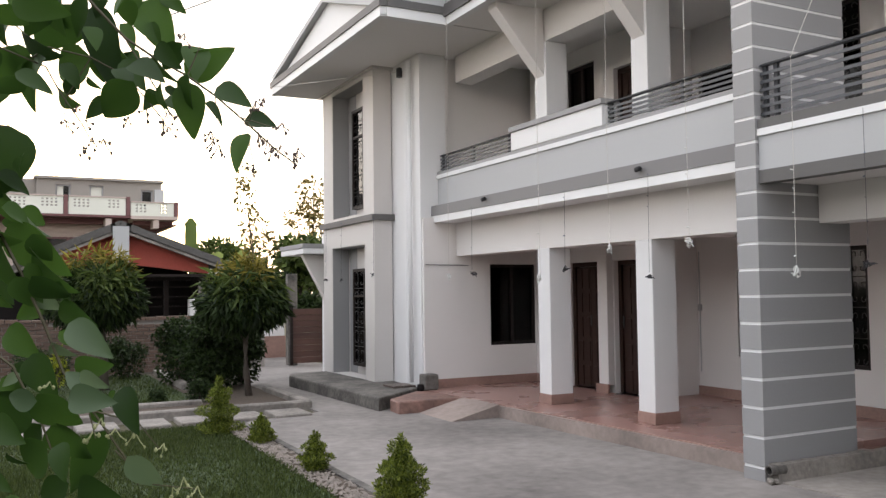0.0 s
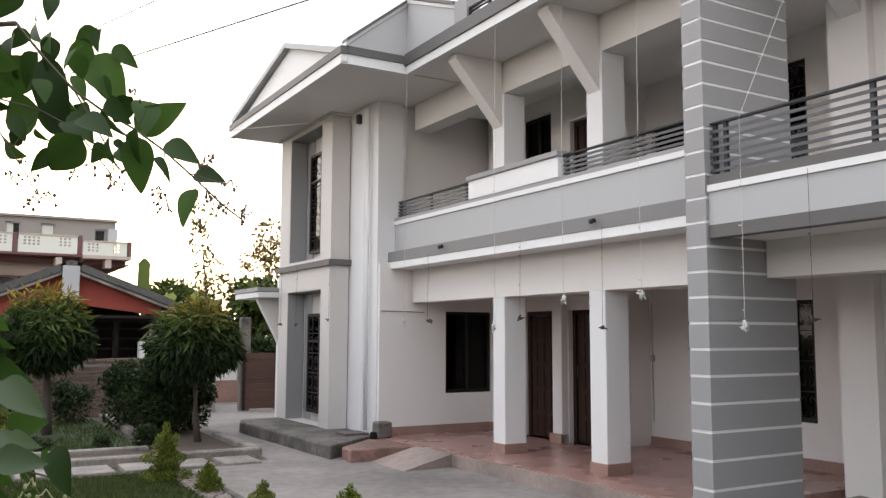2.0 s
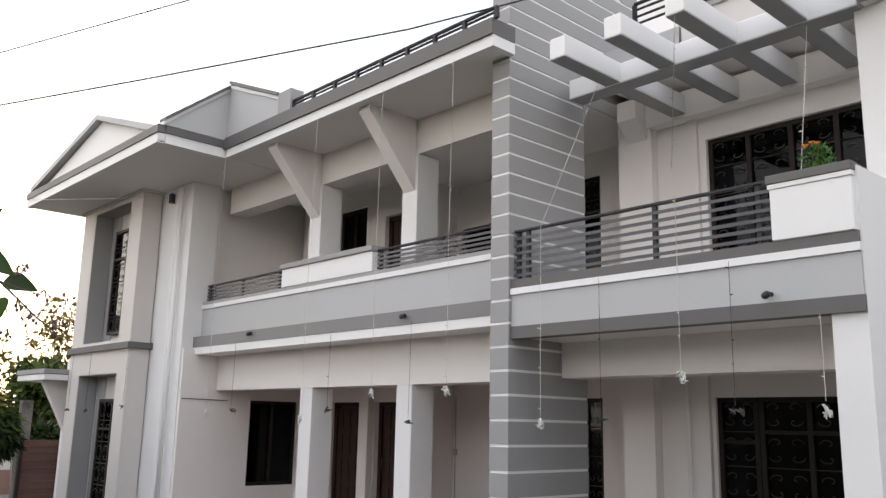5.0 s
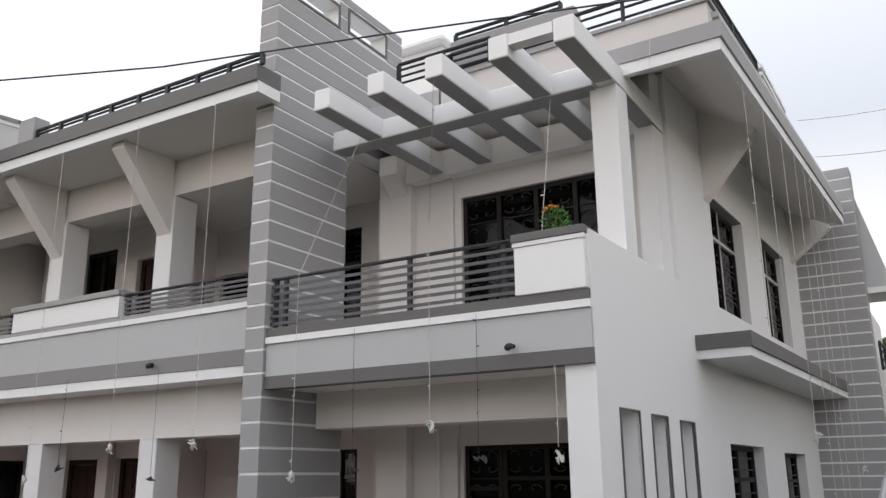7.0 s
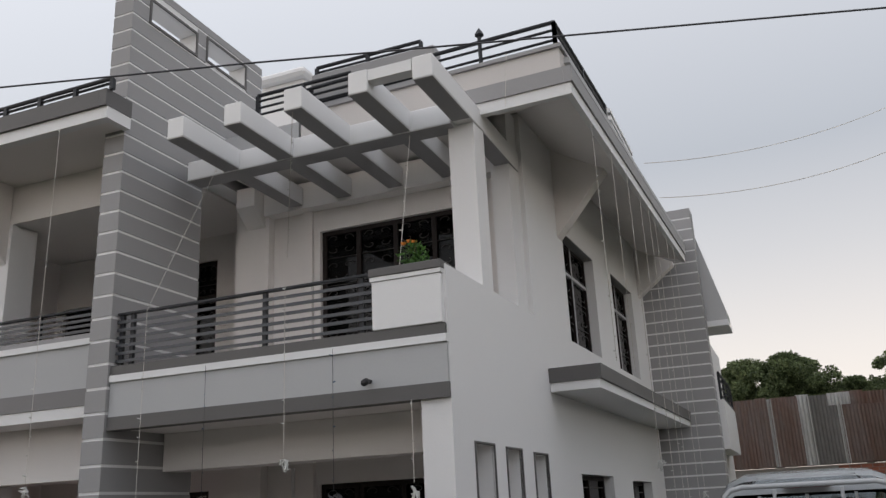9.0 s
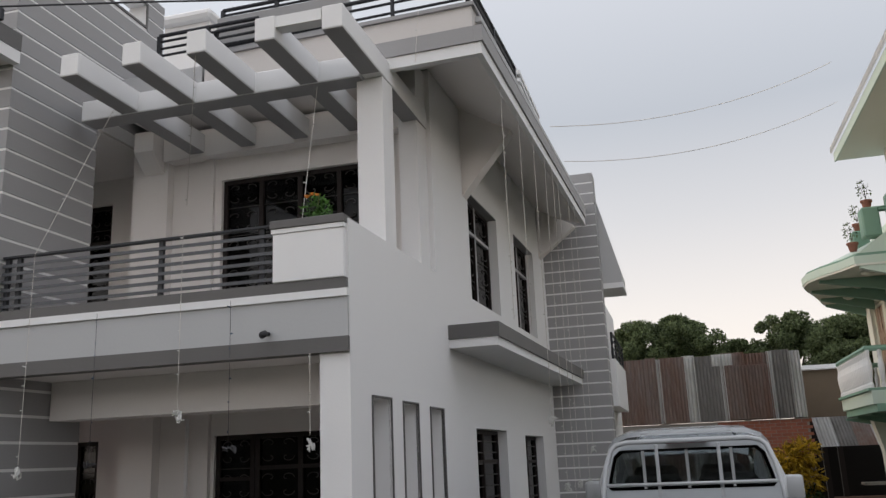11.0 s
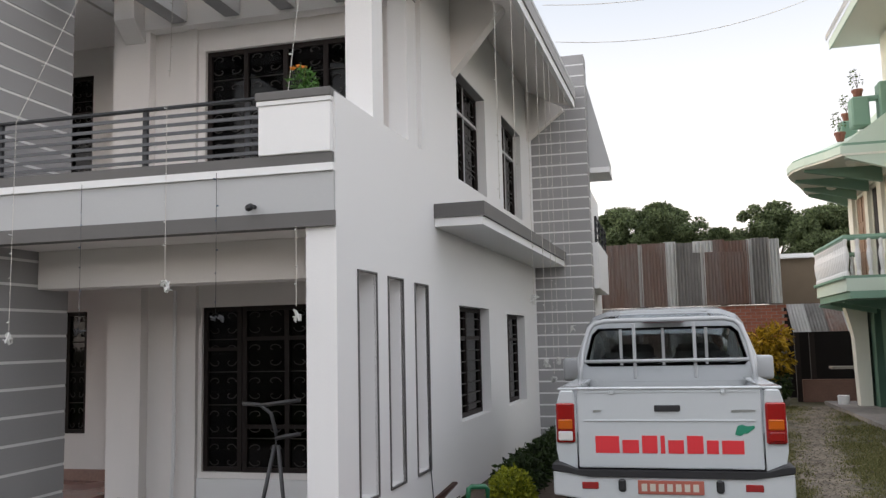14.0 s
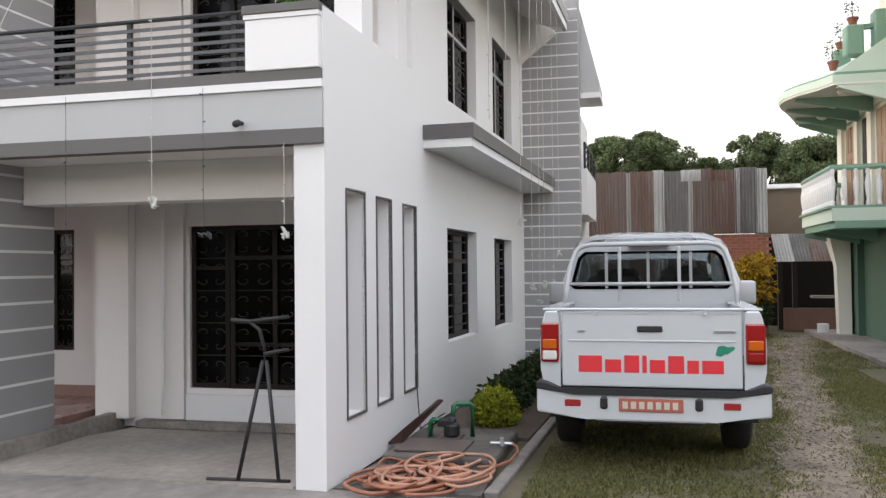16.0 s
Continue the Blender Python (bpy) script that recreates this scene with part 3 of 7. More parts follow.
part("kerb", boxes((6.40, 6.55, 5.6, 12.06, SL1T, SL1T + 0.05)), MID, HOUSE)
part("soffit", boxes((6.46, 7.0, 5.61, 12.0, SL1B + 0.04, SL1B + 0.058)), CREAM_BOUNCE, HOUSE)


def railing(parent, y0, y1, x, z0, z1, bars, posts, label=""):
    """Flat horizontal bars between uprights along y."""
    top = part("railing", boxes((x - 0.025, x + 0.025, y0, y1, z1 - 0.022, z1), bevel=0.004), RAIL, parent, label)
    for i in range(bars):
        z = z0 + 0.03 + (z1 - z0 - 0.06) * i / bars
        part("rail_bar", boxes((x - 0.02, x - 0.008, y0, y1, z, z + 0.027)), RAILG, top)
    for y in posts:
        part("rail_post", boxes((x - 0.007, x + 0.025, y - 0.02, y + 0.02, z0, z1 - 0.022)), RAIL, top)
    return top


railing(HOUSE, 9.86, 12.03, 6.47, SL1T + 0.05, 3.85, 4, (11.98, 11.86, 11.0, 10.0), "charcoal balcony railing of flat bars")
railing(HOUSE, 5.6, 7.80, 6.47, SL1T + 0.05, 3.85, 4, (7.76, 7.62, 6.6, 5.7), "charcoal balcony railing of flat bars")
PL1 = part("planter", boxes((6.39, 6.62, 7.83, 9.82, SL1T + 0.05, 3.83), bevel=0.006), WHITE2, HOUSE, "white planter wall on the balcony")
part("coping", boxes((6.36, 6.65, 7.81, 9.84, 3.832, 3.9), bevel=0.006), MID, PL1, "grey coping")

# ---- striped pylon ----
PYX0, PYX1, PYX2, PYY0, PYY1, PYT = 6.12, 7.33, 8.42, 5.35, 5.59, 7.28
PH = ((6.39, 7.12, 6.83, 7.08), (7.33, 8.06, 6.86, 7.13))
m = facing_y(PYY0 + 0.006)
bm = wall(bmesh.new(), m, PYX0 + 0.006, PYX1 - 0.006, 0.0, 5.45, 0.228)
wall(bm, m, PYX0 + 0.006, PYX2 - 0.006, 5.45, PYT - 0.006, 0.228, PH)
PYL = part("pylon", bm, WHITE2, HOUSE, "tall striped wall pylon rising through the roof")
JOINTS = [0.118 + 0.2601 * k - 0.00211 * k * k + 0.0000215 * k ** 3 for k in range(36)]


def panels(parent, x0, x1, y0, y1, z0, z1, holes=(), joints=JOINTS):
    """Grey bands with white joints left between them."""
    for a, b in zip([-0.2] + joints, joints):
        a, b = max(a + 0.013, z0), min(b - 0.013, z1)
        if b - a < 0.02:
            continue
        cuts = [(x0, x1)]
        for h in holes:
            if a < h[3] and b > h[2]:
                cuts = [p for c, d in cuts for p in (((c, h[0]), (h[1], d)) if c < h[0] and h[1] < d else ((c, d),))]
        for c, d in cuts:
            part("panel", boxes((c, d, y0, y1, a, b)), MID, parent)


panels(PYL, PYX0, PYX1, PYY0, PYY1, 0.0, 5.45)
panels(PYL, PYX0, PYX2, PYY0, PYY1, 5.452, PYT, [(a - 0.03, b + 0.03, c - 0.03, d + 0.03) for a, b, c, d in PH])
for a, b, c, d in PH:
    f0, f1 = PYY0 - 0.01, PYY0 + 0.004
    bm = boxes((a - 0.028, a, f0, f1, c - 0.028, d + 0.028), (b, b + 0.028, f0, f1, c - 0.028, d + 0.028), (a, b, f0, f1, c - 0.028, c), (a, b, f0, f1, d, d + 0.028))
    part("opening_frame", bm, DARK, PYL, "dark frame of an opening in the pylon")

# ---- south balcony ----
S2B, S2T = 2.6, 3.08
part("slab", boxes((6.3, 8.3, 2.4, 5.34, S2B + 0.1, S2B + 0.22)), WHITE, HOUSE, "balcony slab")
part("soffit", boxes((6.29, 8.3, 2.4, 5.34, S2B + 0.02, S2B + 0.095)), CREAM_BOUNCE, HOUSE)
part("band", boxes((6.145, 6.28, 2.10, 5.345, S2B, S2B + 0.115)), DARK, HOUSE, "dark grey band along the balcony")
part("fascia", boxes((6.155, 6.28, 2.105, 5.345, S2B + 0.116, S2T - 0.062)), PALE, HOUSE, "pale grey balcony front")
part("band", boxes((6.135, 6.3, 2.10, 5.345, S2T - 0.06, S2T)), WHITE2, HOUSE)
part("kerb", boxes((6.145, 6.3, 2.11, 5.345, S2T + 0.001, S2T + 0.085)), DARK, HOUSE)
railing(HOUSE, 2.73, 5.34, 6.21, S2T + 0.09, 3.66, 6, (5.3, 5.18, 3.77, 2.85), "charcoal balcony railing of flat bars")
PL2 = part("planter", boxes((6.13, 6.42, 2.12, 2.72, S2T + 0.087, 3.56), bevel=0.006), WHITE2, HOUSE, "white planter box on the balcony corner")
part("rim", boxes((6.12, 6.43, 2.115, 2.73, 3.561, 3.595)), WHITE2, PL2)
part("coping", boxes((6.11, 6.44, 2.11, 2.74, 3.596, 3.665), bevel=0.006), DARK, PL2, "dark grey coping")
part("beam", boxes((6.9, 7.2, 2.4, 5.34, 2.27, S2B + 0.018)), CREAM_BOUNCE, HOUSE, "white beam across the south porch")
part("ceiling", boxes((7.21, 8.3, 2.4, 5.6, 2.45, 2.6)), CREAM_BOUNCE, HOUSE)

# ---- corner wall and the long side wall ----
def su(x):
    return (x - X0) * math.sqrt(1 + KS * KS)


SW_N = [(su(6.60), su(7.0), 0.47, 2.285), (su(7.30), su(7.68), 0.47, 2.275), (su(8.04), su(8.44), 0.47, 2.26)]
SW_L = [(su(9.65), su(11.1), 0.80, 2.11), (su(12.2), su(13.5), 0.78, 2.07)]
SW_U = [(su(9.74), su(11.17), 3.59, 4.92), (su(12.21), su(13.6), 3.59, 4.98)]
SZ_W = 5.88
OPEN = [(-1.0, su(6.99), 3.64, 9.0), (su(7.25), su(8.38), 3.64, 9.0), (su(6.98), su(7.26), 5.195, 9.0)]
bm = wall(bmesh.new(), SIDE, 0.03, su(14.62), 0.0, SZ_W, 0.25, SW_N + SW_L + SW_U + OPEN)
part("wall", bm, WHITE, HOUSE, "long white side wall with slit niches and windows")
part("pier", boxes((su(8.08), su(8.379), 0.05, 0.25, 3.641, 5.84), m=SIDE), WHITE, HOUSE, "white wall pier at the end of the balcony")
for u0, u1, z0, z1 in SW_N:
    part("niche_back", boxes((u0, u1, 0.16, 0.22, z0, z1), m=SIDE), WHITE, HOUSE)
    t = 0.015
    bm = wall(bmesh.new(), SIDE @ Matrix.Translation((0, -0.012, 0)), u0 - t, u1 + t, z0 - t, z1 + t, 0.032, [(u0, u1, z0, z1)])
    part("niche_trim", bm, DARK, HOUSE, "dark trim round a slit niche")
for u0, u1, z0, z1 in SW_L:
    window(HOUSE, SIDE, u0, u1, z0, z1, 2, (0.72,), 0.12, "bars", label="dark framed window with metal bars")
for u0, u1, z0, z1 in SW_U:
    window(HOUSE, SIDE, u0, u1, z0, z1, 2, (0.70,), 0.12, "scroll", label="dark framed window with ornamental grille", glint=PALE)
    part("reveal", boxes((u0, u1, 0.002, 0.12, z1 - 0.012, z1 - 0.002), m=SIDE), MID, HOUSE)
# sunshade ledge over the lower windows
LZ = 2.9
part("sunshade", boxes((su(8.74), su(14.55), -0.52, -0.001, LZ, LZ + 0.09), m=SIDE), WHITE2, HOUSE, "white concrete sunshade")
part("sunshade_edge", boxes((su(8.72), su(14.55), -0.545, -0.001, LZ + 0.091, LZ + 0.24), m=SIDE), DARK, HOUSE, "dark grey edge of the sunshade")

# eaves over the side wall
EZ = 5.36
SZ = 5.88                       # the soffit rises towards the wall
bm = bmesh.new()
A, B, C = (su(7.22), -0.86, EZ + 0.02), (su(13.6), -0.86, EZ + 0.02), (su(7.22), 0.13, EZ + 0.02)
A1, B1, C1 = (su(8.35), 0.0, SZ), (su(14.6), 0.0, SZ), (su(8.35), 0.13, SZ)
for q in ((A, B, B1, A1), (A, A1, C1, C)):
    quad_box(bm, [SIDE @ Vector(p) for p in q] + [SIDE @ Vector((p[0], p[1], p[2] + 0.03)) for p in q])
part("soffit", bm, CREAM_BOUNCE, HOUSE, "white sloping underside of the eaves")
bm = boxes((su(7.18), su(13.6), -0.9, -0.84, EZ - 0.015, EZ + 0.1), (su(7.18), su(7.25), -0.839, 0.13, EZ - 0.015, EZ + 0.1), m=SIDE)
part("fascia", bm, WHITE2, HOUSE)
bm = boxes((su(7.16), su(13.6), -0.92, -0.84, EZ + 0.101, EZ + 0.26), (su(7.16), su(7.25), -0.839, 0.13, EZ + 0.101, EZ + 0.26), m=SIDE)
part("fascia", bm, MID, HOUSE, "grey fascia board")
bm = boxes((su(7.64), su(14.5), -0.8, 6.5, SZ + 0.04, SZ + 0.1), m=SIDE)
part("roof", bm, PALE, HOUSE)
part("soffit", boxes((su(7.5), su(8.35), 0.14, 3.2, EZ + 0.16, EZ + 0.195), m=SIDE), CREAM_BOUNCE, HOUSE, "cream underside of the terrace edge")
for xw, lo in ((9.62, 4.78), (14.25, 5.02)):
    bm = bmesh.new()
    prism(bm, [(0.0, SZ), (0.0, lo), (-0.62, 5.5), (-0.62, 5.54)], 0, su(xw) - 0.09, su(xw) + 0.09, SIDE)
    part("bracket", bm, CREAM_BOUNCE, HOUSE, "diagonal concrete bracket under the eaves")
# terrace parapet and rail above
TX = 7.5
bm = boxes((su(TX), su(TX) + 0.12, -0.74, 2.2, EZ + 0.2, EZ + 0.66), (su(TX) + 0.12, su(9.6), -0.74, -0.62, EZ + 0.2, EZ + 0.66), m=SIDE)
part("parapet", bm, BAYGREY, HOUSE, "terrace parapet")
bm = boxes((su(TX) - 0.03, su(TX) + 0.14, -0.77, 2.2, EZ + 0.661, EZ + 0.70), (su(TX) + 0.141, su(9.6), -0.77, -0.6, EZ + 0.661, EZ + 0.70), m=SIDE)
part("coping", bm, MID, HOUSE)


def bar_rail(parent, p0, p1, z0, z1, n, posts, lab=""):
    """A rail of round bars from p0 to p1 (x, y)."""
    bm = bmesh.new()
    tube(bm, [(*p0, z1), (*p1, z1)], 0.022, 8)
    r = part("railing", bm, RAIL, parent, lab)
    for i in range(n):
        z = z0 + (z1 - z0) * (i + 0.4) / n * 0.92
        bm = bmesh.new()
        tube(bm, [(*p0, z), (*p1, z)], 0.014, 6)
        part("rail_bar", bm, RAIL, r)
    for i in range(posts):
        s = i / (posts - 1)
        x, y = p0[0] + (p1[0] - p0[0]) * s, p0[1] + (p1[1] - p0[1]) * s
        part("rail_post", boxes((x - 0.02, x + 0.02, y - 0.02, y + 0.02, z0 - 0.04, z1 - 0.01)), RAIL, r)
    return r


c0, c1, c2 = SIDE @ Vector((su(TX) + 0.05, 2.1, 0)), SIDE @ Vector((su(TX) + 0.05, -0.7, 0)), SIDE @ Vector((su(9.6), -0.7, 0))
bar_rail(HOUSE, c0.xy, c1.xy, EZ + 0.74, EZ + 0.98, 2, 3, "black terrace railing")
bar_rail(HOUSE, c1.xy, c2.xy, EZ + 0.74, EZ + 0.98, 2, 3)
bm = bmesh.new()
pf = c0 + (c1 - c0) * 0.72
tube(bm, [(pf.x, pf.y, EZ + 0.7), (pf.x, pf.y, EZ + 1.06)], 0.022, 8)
lathe(bm, [(0.022, 0), (0.05, 0.02), (0.035, 0.055), (0.008, 0.10)], (pf.x, pf.y, EZ + 1.04), 8)
part("finial", bm, RAIL, HOUSE, "spear-shaped railing finial")
bar_rail(HOUSE, (EX + 0.02, 5.25), (EX + 0.02, 8.865), ROOF + 0.31, ROOF + 0.39, 1, 9, "low black roof rail")
bar_rail(HOUSE, (7.55, 4.8), (7.55, 3.62), EZ + 0.74, EZ + 1.01, 3, 3)
bar_rail(HOUSE, (8.0, 4.3), (8.0, 2.97), EZ + 1.36, EZ + 1.46, 1, 3)
part("parapet", boxes((7.9, 8.1, 2.78, 4.32, EZ + 0.62, EZ + 1.32), bevel=0.01), MID, HOUSE, "grey stair parapet on the terrace")
part("parapet", boxes((7.6, 7.75, 4.3, 5.34, EZ + 0.2, EZ + 0.6)), PALE, HOUSE)

# stair room on the terrace and a slatted vent on the eaves
part("stair_room", boxes((10.5, 12.5, 6.0, 6.76, 5.6, 8.33)), WHITE, HOUSE, "white stair room on the roof terrace")
part("stair_roof", boxes((10.35, 12.7, 5.9, 6.8, 8.331, 8.48), bevel=0.05), WHITE2, HOUSE)
VENT = part("vent", boxes((9.7, 11.2, 1.28, 1.34, 5.9, 6.40)), PALE, HOUSE, "pale slatted parapet panel above the eaves")
for k in range(4):
    part("slat", boxes((9.7, 11.2, 1.24, 1.279, 6.0 + 0.1 * k, 6.05 + 0.1 * k)), WHITE2, VENT)

# ---- pergola ----
PGB, PGH = 5.20, 0.21
for y in (4.56, 3.93, 3.30, 2.66, 2.06):
    bm = boxes((6.02, 8.125 if y > 2.2 else 8.37, y, y + 0.185, PGB, PGB + PGH), bevel=0.008)
    beam = part("pergola_beam", bm, WHITE2, HOUSE, "white concrete pergola beam")
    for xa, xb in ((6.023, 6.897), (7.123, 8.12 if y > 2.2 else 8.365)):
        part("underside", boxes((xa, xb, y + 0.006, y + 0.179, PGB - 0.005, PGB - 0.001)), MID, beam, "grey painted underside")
beam = part("pergola_beam", boxes((6.90, 7.12, 2.26, 5.21, PGB - 0.012, PGB + PGH - 0.012), bevel=0.008), WHITE2, HOUSE, "white cross beam of the pergola")
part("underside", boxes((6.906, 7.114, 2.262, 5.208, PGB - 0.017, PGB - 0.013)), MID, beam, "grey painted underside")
part("pergola_beam", boxes((6.03, 6.15, 2.252, 2.658, PGB + 0.10, PGB + PGH - 0.008)), WHITE2, HOUSE)

# ---- second pylon at the far end of the side wall ----
P2X = 14.6
py = 2.1 - KS * (P2X - X0)
bm = boxes((P2X + 0.006, P2X + 0.394, 0.876, py + 0.3, 0.0, 6.554))
PY2 = part("pylon", bm, WHITE2, HOUSE, "striped wall pylon at the far corner")
panels(PY2, P2X, P2X + 0.4, 0.87, py + 0.3, 0.0, 6.56, (), [0.031 + 0.1926 * k for k in range(36)])
# rear roof gable and balcony beyond it
bm = bmesh.new()
prism(bm, [(py, 4.66), (0.545, 4.66), (0.54, 4.81), (0.89, 6.22), (py, 6.22)], 0, P2X + 0.45, P2X + 1.3)
part("roof", bm, PALE, HOUSE)
part("fascia", boxes((P2X + 0.43, P2X + 1.3, 0.53, py, 4.56, 4.655)), WHITE2, HOUSE)
part("wall", boxes((P2X + 0.41, P2X + 4, 1.0, 2.6, 0.0, 4.555)), WHITE, HOUSE)
part("balcony", boxes((P2X + 0.5, P2X + 3.0, 0.78, 1.0, 2.55, 3.35)), WHITE2, HOUSE)
bar_rail(HOUSE, (P2X + 0.55, 0.82), (P2X + 3, 0.82), 3.38, 3.8, 3, 4)

# south porch floor and its kerb
bm = bmesh.new()
prism(bm, [(6.2, 2.38), (8.3, 2.38), (8.3, 5.0), (7.4, 5.33), (6.2, 5.33)], 2, -0.05, 0.012)
part("porch_floor", bm, CEMENT, HOUSE, "smooth concrete porch floor")
part("floor", boxes((7.35, 9.1, 5.345, 5.6, 0.0, 0.1)), TERRA, HOUSE)
part("step", boxes((8.12, 8.29, 2.5, 5.0, 0.013, 0.09), bevel=0.01), KERB, HOUSE)

# ---- foliage helpers ----
def leafmat(name, col, tip=None, var=0.5, trans=0.3, spec=0.2):
    """Leaves: colour by leaf, part of the light passes through."""
    m = bpy.data.materials.new(name)
    m.use_nodes = True
    nt = m.node_tree
    b = nt.nodes["Principled BSDF"]
    b.inputs["Roughness"].default_value, b.inputs["Specular IOR Level"].default_value = 0.5, spec
    geo = nt.nodes.new("ShaderNodeNewGeometry")
    info = nt.nodes.new("ShaderNodeObjectInfo")
    add = nt.nodes.new("ShaderNodeMath")
    add.operation = "ADD"
    nt.links.new(geo.outputs["Random Per Island"], add.inputs[0])
    nt.links.new(info.outputs["Random"], add.inputs[1])
    fr = nt.nodes.new("ShaderNodeMath")
    fr.operation = "FRACT"
    nt.links.new(add.outputs[0], fr.inputs[0])
    mix = nt.nodes.new("ShaderNodeMix")
    mix.data_type = "RGBA"
    lo = [c * (1 - var) for c in col]
    hi = tip or [min(1, c * (1 + var)) for c in col]
    mix.inputs[6].default_value, mix.inputs[7].default_value = (*lo, 1), (*hi, 1)
    nt.links.new(fr.outputs[0], mix.inputs[0])
    nt.links.new(mix.outputs[2], b.inputs["Base Color"])
    tr = nt.nodes.new("ShaderNodeBsdfTranslucent")
    nt.links.new(mix.outputs[2], tr.inputs[0])
    ms = nt.nodes.new("ShaderNodeMixShader")
    ms.inputs[0].default_value = trans
    nt.links.new(b.outputs[0], ms.inputs[1])
    nt.links.new(tr.outputs[0], ms.inputs[2])
    nt.links.new(ms.outputs[0], nt.nodes["Material Output"].inputs[0])
    return m


def leaf_cloud(name, clumps, n, size, material, parent=None, slim=0.45, droop=0.3, seed=1, shell=0.55, label=""):
    """Many small pointed leaves over clumps (x, y, z, rx, ry, rz): one mesh with gaps and an uneven outline."""
    rng = np.random.default_rng(seed)
    c = np.array(clumps, float)
    vol = c[:, 3] * c[:, 4] + c[:, 4] * c[:, 5] + c[:, 3] * c[:, 5]
    pick = rng.choice(len(c), n, p=vol / vol.sum())
    d = rng.normal(size=(n, 3))
    d /= np.linalg.norm(d, axis=1)[:, None]
    r = shell + (1.08 - shell) * rng.random(n) ** 0.6
    pos = c[pick, :3] + d * c[pick, 3:] * r[:, None]
    ax = d * 0.6 + rng.normal(size=(n, 3)) * 0.7
    ax[:, 2] -= droop
    ax /= np.linalg.norm(ax, axis=1)[:, None]
    side = np.cross(ax, rng.normal(size=(n, 3)))
    side /= np.linalg.norm(side, axis=1)[:, None] + 1e-9
    ln = size * (0.6 + 0.8 * rng.random(n))[:, None]
    up = np.cross(ax, side)
    a, t = pos, pos + ax * ln
    mid = pos + ax * ln * 0.45 + up * ln * 0.08
    v = np.stack([a, mid + side * ln * slim / 2, t, mid - side * ln * slim / 2], 1).reshape(-1, 3)
    me = bpy.data.meshes.new(name)
    me.from_pydata(v.tolist(), [], [(4 * i, 4 * i + 1, 4 * i + 2, 4 * i + 3) for i in range(n)])
    me.materials.append(material)
    ob = part(name, me, None, parent, label)
    ob["kind"] = "stuff"
    return ob


def clump_ball(c, r, n, seed, flat=1.0, spread=0.62):
    """Clumps that make an uneven crown of radius r round c."""
    rng = random.Random(seed)
    out = []
    for _ in range(n):
        while True:
            p = [rng.uniform(-1, 1) for _ in range(3)]
            if sum(q * q for q in p) < 1:
                break
        k = rng.uniform(0.25, 0.46) * r
        out.append((c[0] + p[0] * r * spread, c[1] + p[1] * r * spread, c[2] + p[2] * r * spread * flat, k, k, k * 0.8))
    return out


BARK = mat("tree_bark", (0.075, 0.06, 0.048), 0.9, var=0.15, scale=4, fine=30, bump=0.6, stretch=(1, 1, 0.3))
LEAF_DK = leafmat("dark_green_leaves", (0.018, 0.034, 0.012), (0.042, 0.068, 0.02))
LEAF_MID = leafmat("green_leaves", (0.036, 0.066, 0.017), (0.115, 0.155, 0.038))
LEAF_YEL = leafmat("yellow_green_leaves", (0.16, 0.215, 0.02), (0.40, 0.42, 0.04))
LEAF_GOLD = leafmat("golden_croton_leaves", (0.22, 0.13, 0.01), (0.55, 0.36, 0.03))
# far leaves made lighter: the haze over them is in this colour
LEAF_FAR = leafmat("haze_lightened_leaves", (0.06, 0.09, 0.042), (0.18, 0.225, 0.105), trans=0.4)
LEAF_DRY = leafmat("dry_sparse_leaves", (0.12, 0.11, 0.03), (0.35, 0.27, 0.10))


def tree(name, label, base, h, crown, n, size, material, seed, trunk=0.1, group="", slim=0.45, droop=0.3, shell=0.55):
    """A tapered trunk with limbs into each part of the crown."""
    t = thing(name, label, "tree", base, group)
    rng = random.Random(seed)
    bm = bmesh.new()
    x, y, z = base
    top = (sum(c[0] for c in crown) / len(crown), sum(c[1] for c in crown) / len(crown), z + h)
    mids = [(x + (top[0] - x) * s + rng.uniform(-1, 1) * trunk * 0.4, y + (top[1] - y) * s + rng.uniform(-1, 1) * trunk * 0.4, z + h * s) for s in (0.3, 0.6)]
    tube(bm, [(x, y, z - 0.05), *mids, top], trunk, 8, 0.45)
    part("trunk", bm, BARK, t, smooth=True)
    for c in crown[:14]:
        s = rng.uniform(0.55, 1.0)
        o = (x + (top[0] - x) * s, y + (top[1] - y) * s, z + h * s)
        bm = tube(bmesh.new(), [o, ((o[0] + c[0]) / 2, (o[1] + c[1]) / 2, (o[2] + c[2]) / 2 + 0.04), c[:3]], trunk * 0.4, 5, 0.3)
        part("limb", bm, BARK, t)
    leaf_cloud("crown", crown, n, size, material, t, seed=seed, slim=slim, droop=droop, shell=shell)
    return t


# ---- pickup truck ----
CARW = mat("white_car_paint", (0.50, 0.525, 0.54), 0.25, var=0.008, scale=0.8, bump=0.0, coat=0.6)
CARBLK = mat("black_car_plastic", (0.015, 0.015, 0.017), 0.55, var=0.05, bump=0.05)
RUBBER = mat("tyre_rubber", (0.018, 0.017, 0.017), 0.85, var=0.12, bump=0.2)
ROLLSIL = mat("silver_painted_tube", (0.42, 0.43, 0.44), 0.35, var=0.02, bump=0.0)
CHROME = mat("dull_steel_tube", (0.55, 0.56, 0.57), 0.28, metal=0.9, var=0.03, bump=0.0)
LRED = mat("red_lamp_lens", (0.26, 0.008, 0.008), 0.12, var=0.04, bump=0.0, coat=0.5)
LAMB = mat("amber_lamp_lens", (0.50, 0.10, 0.008), 0.12, var=0.04, bump=0.0, coat=0.5)
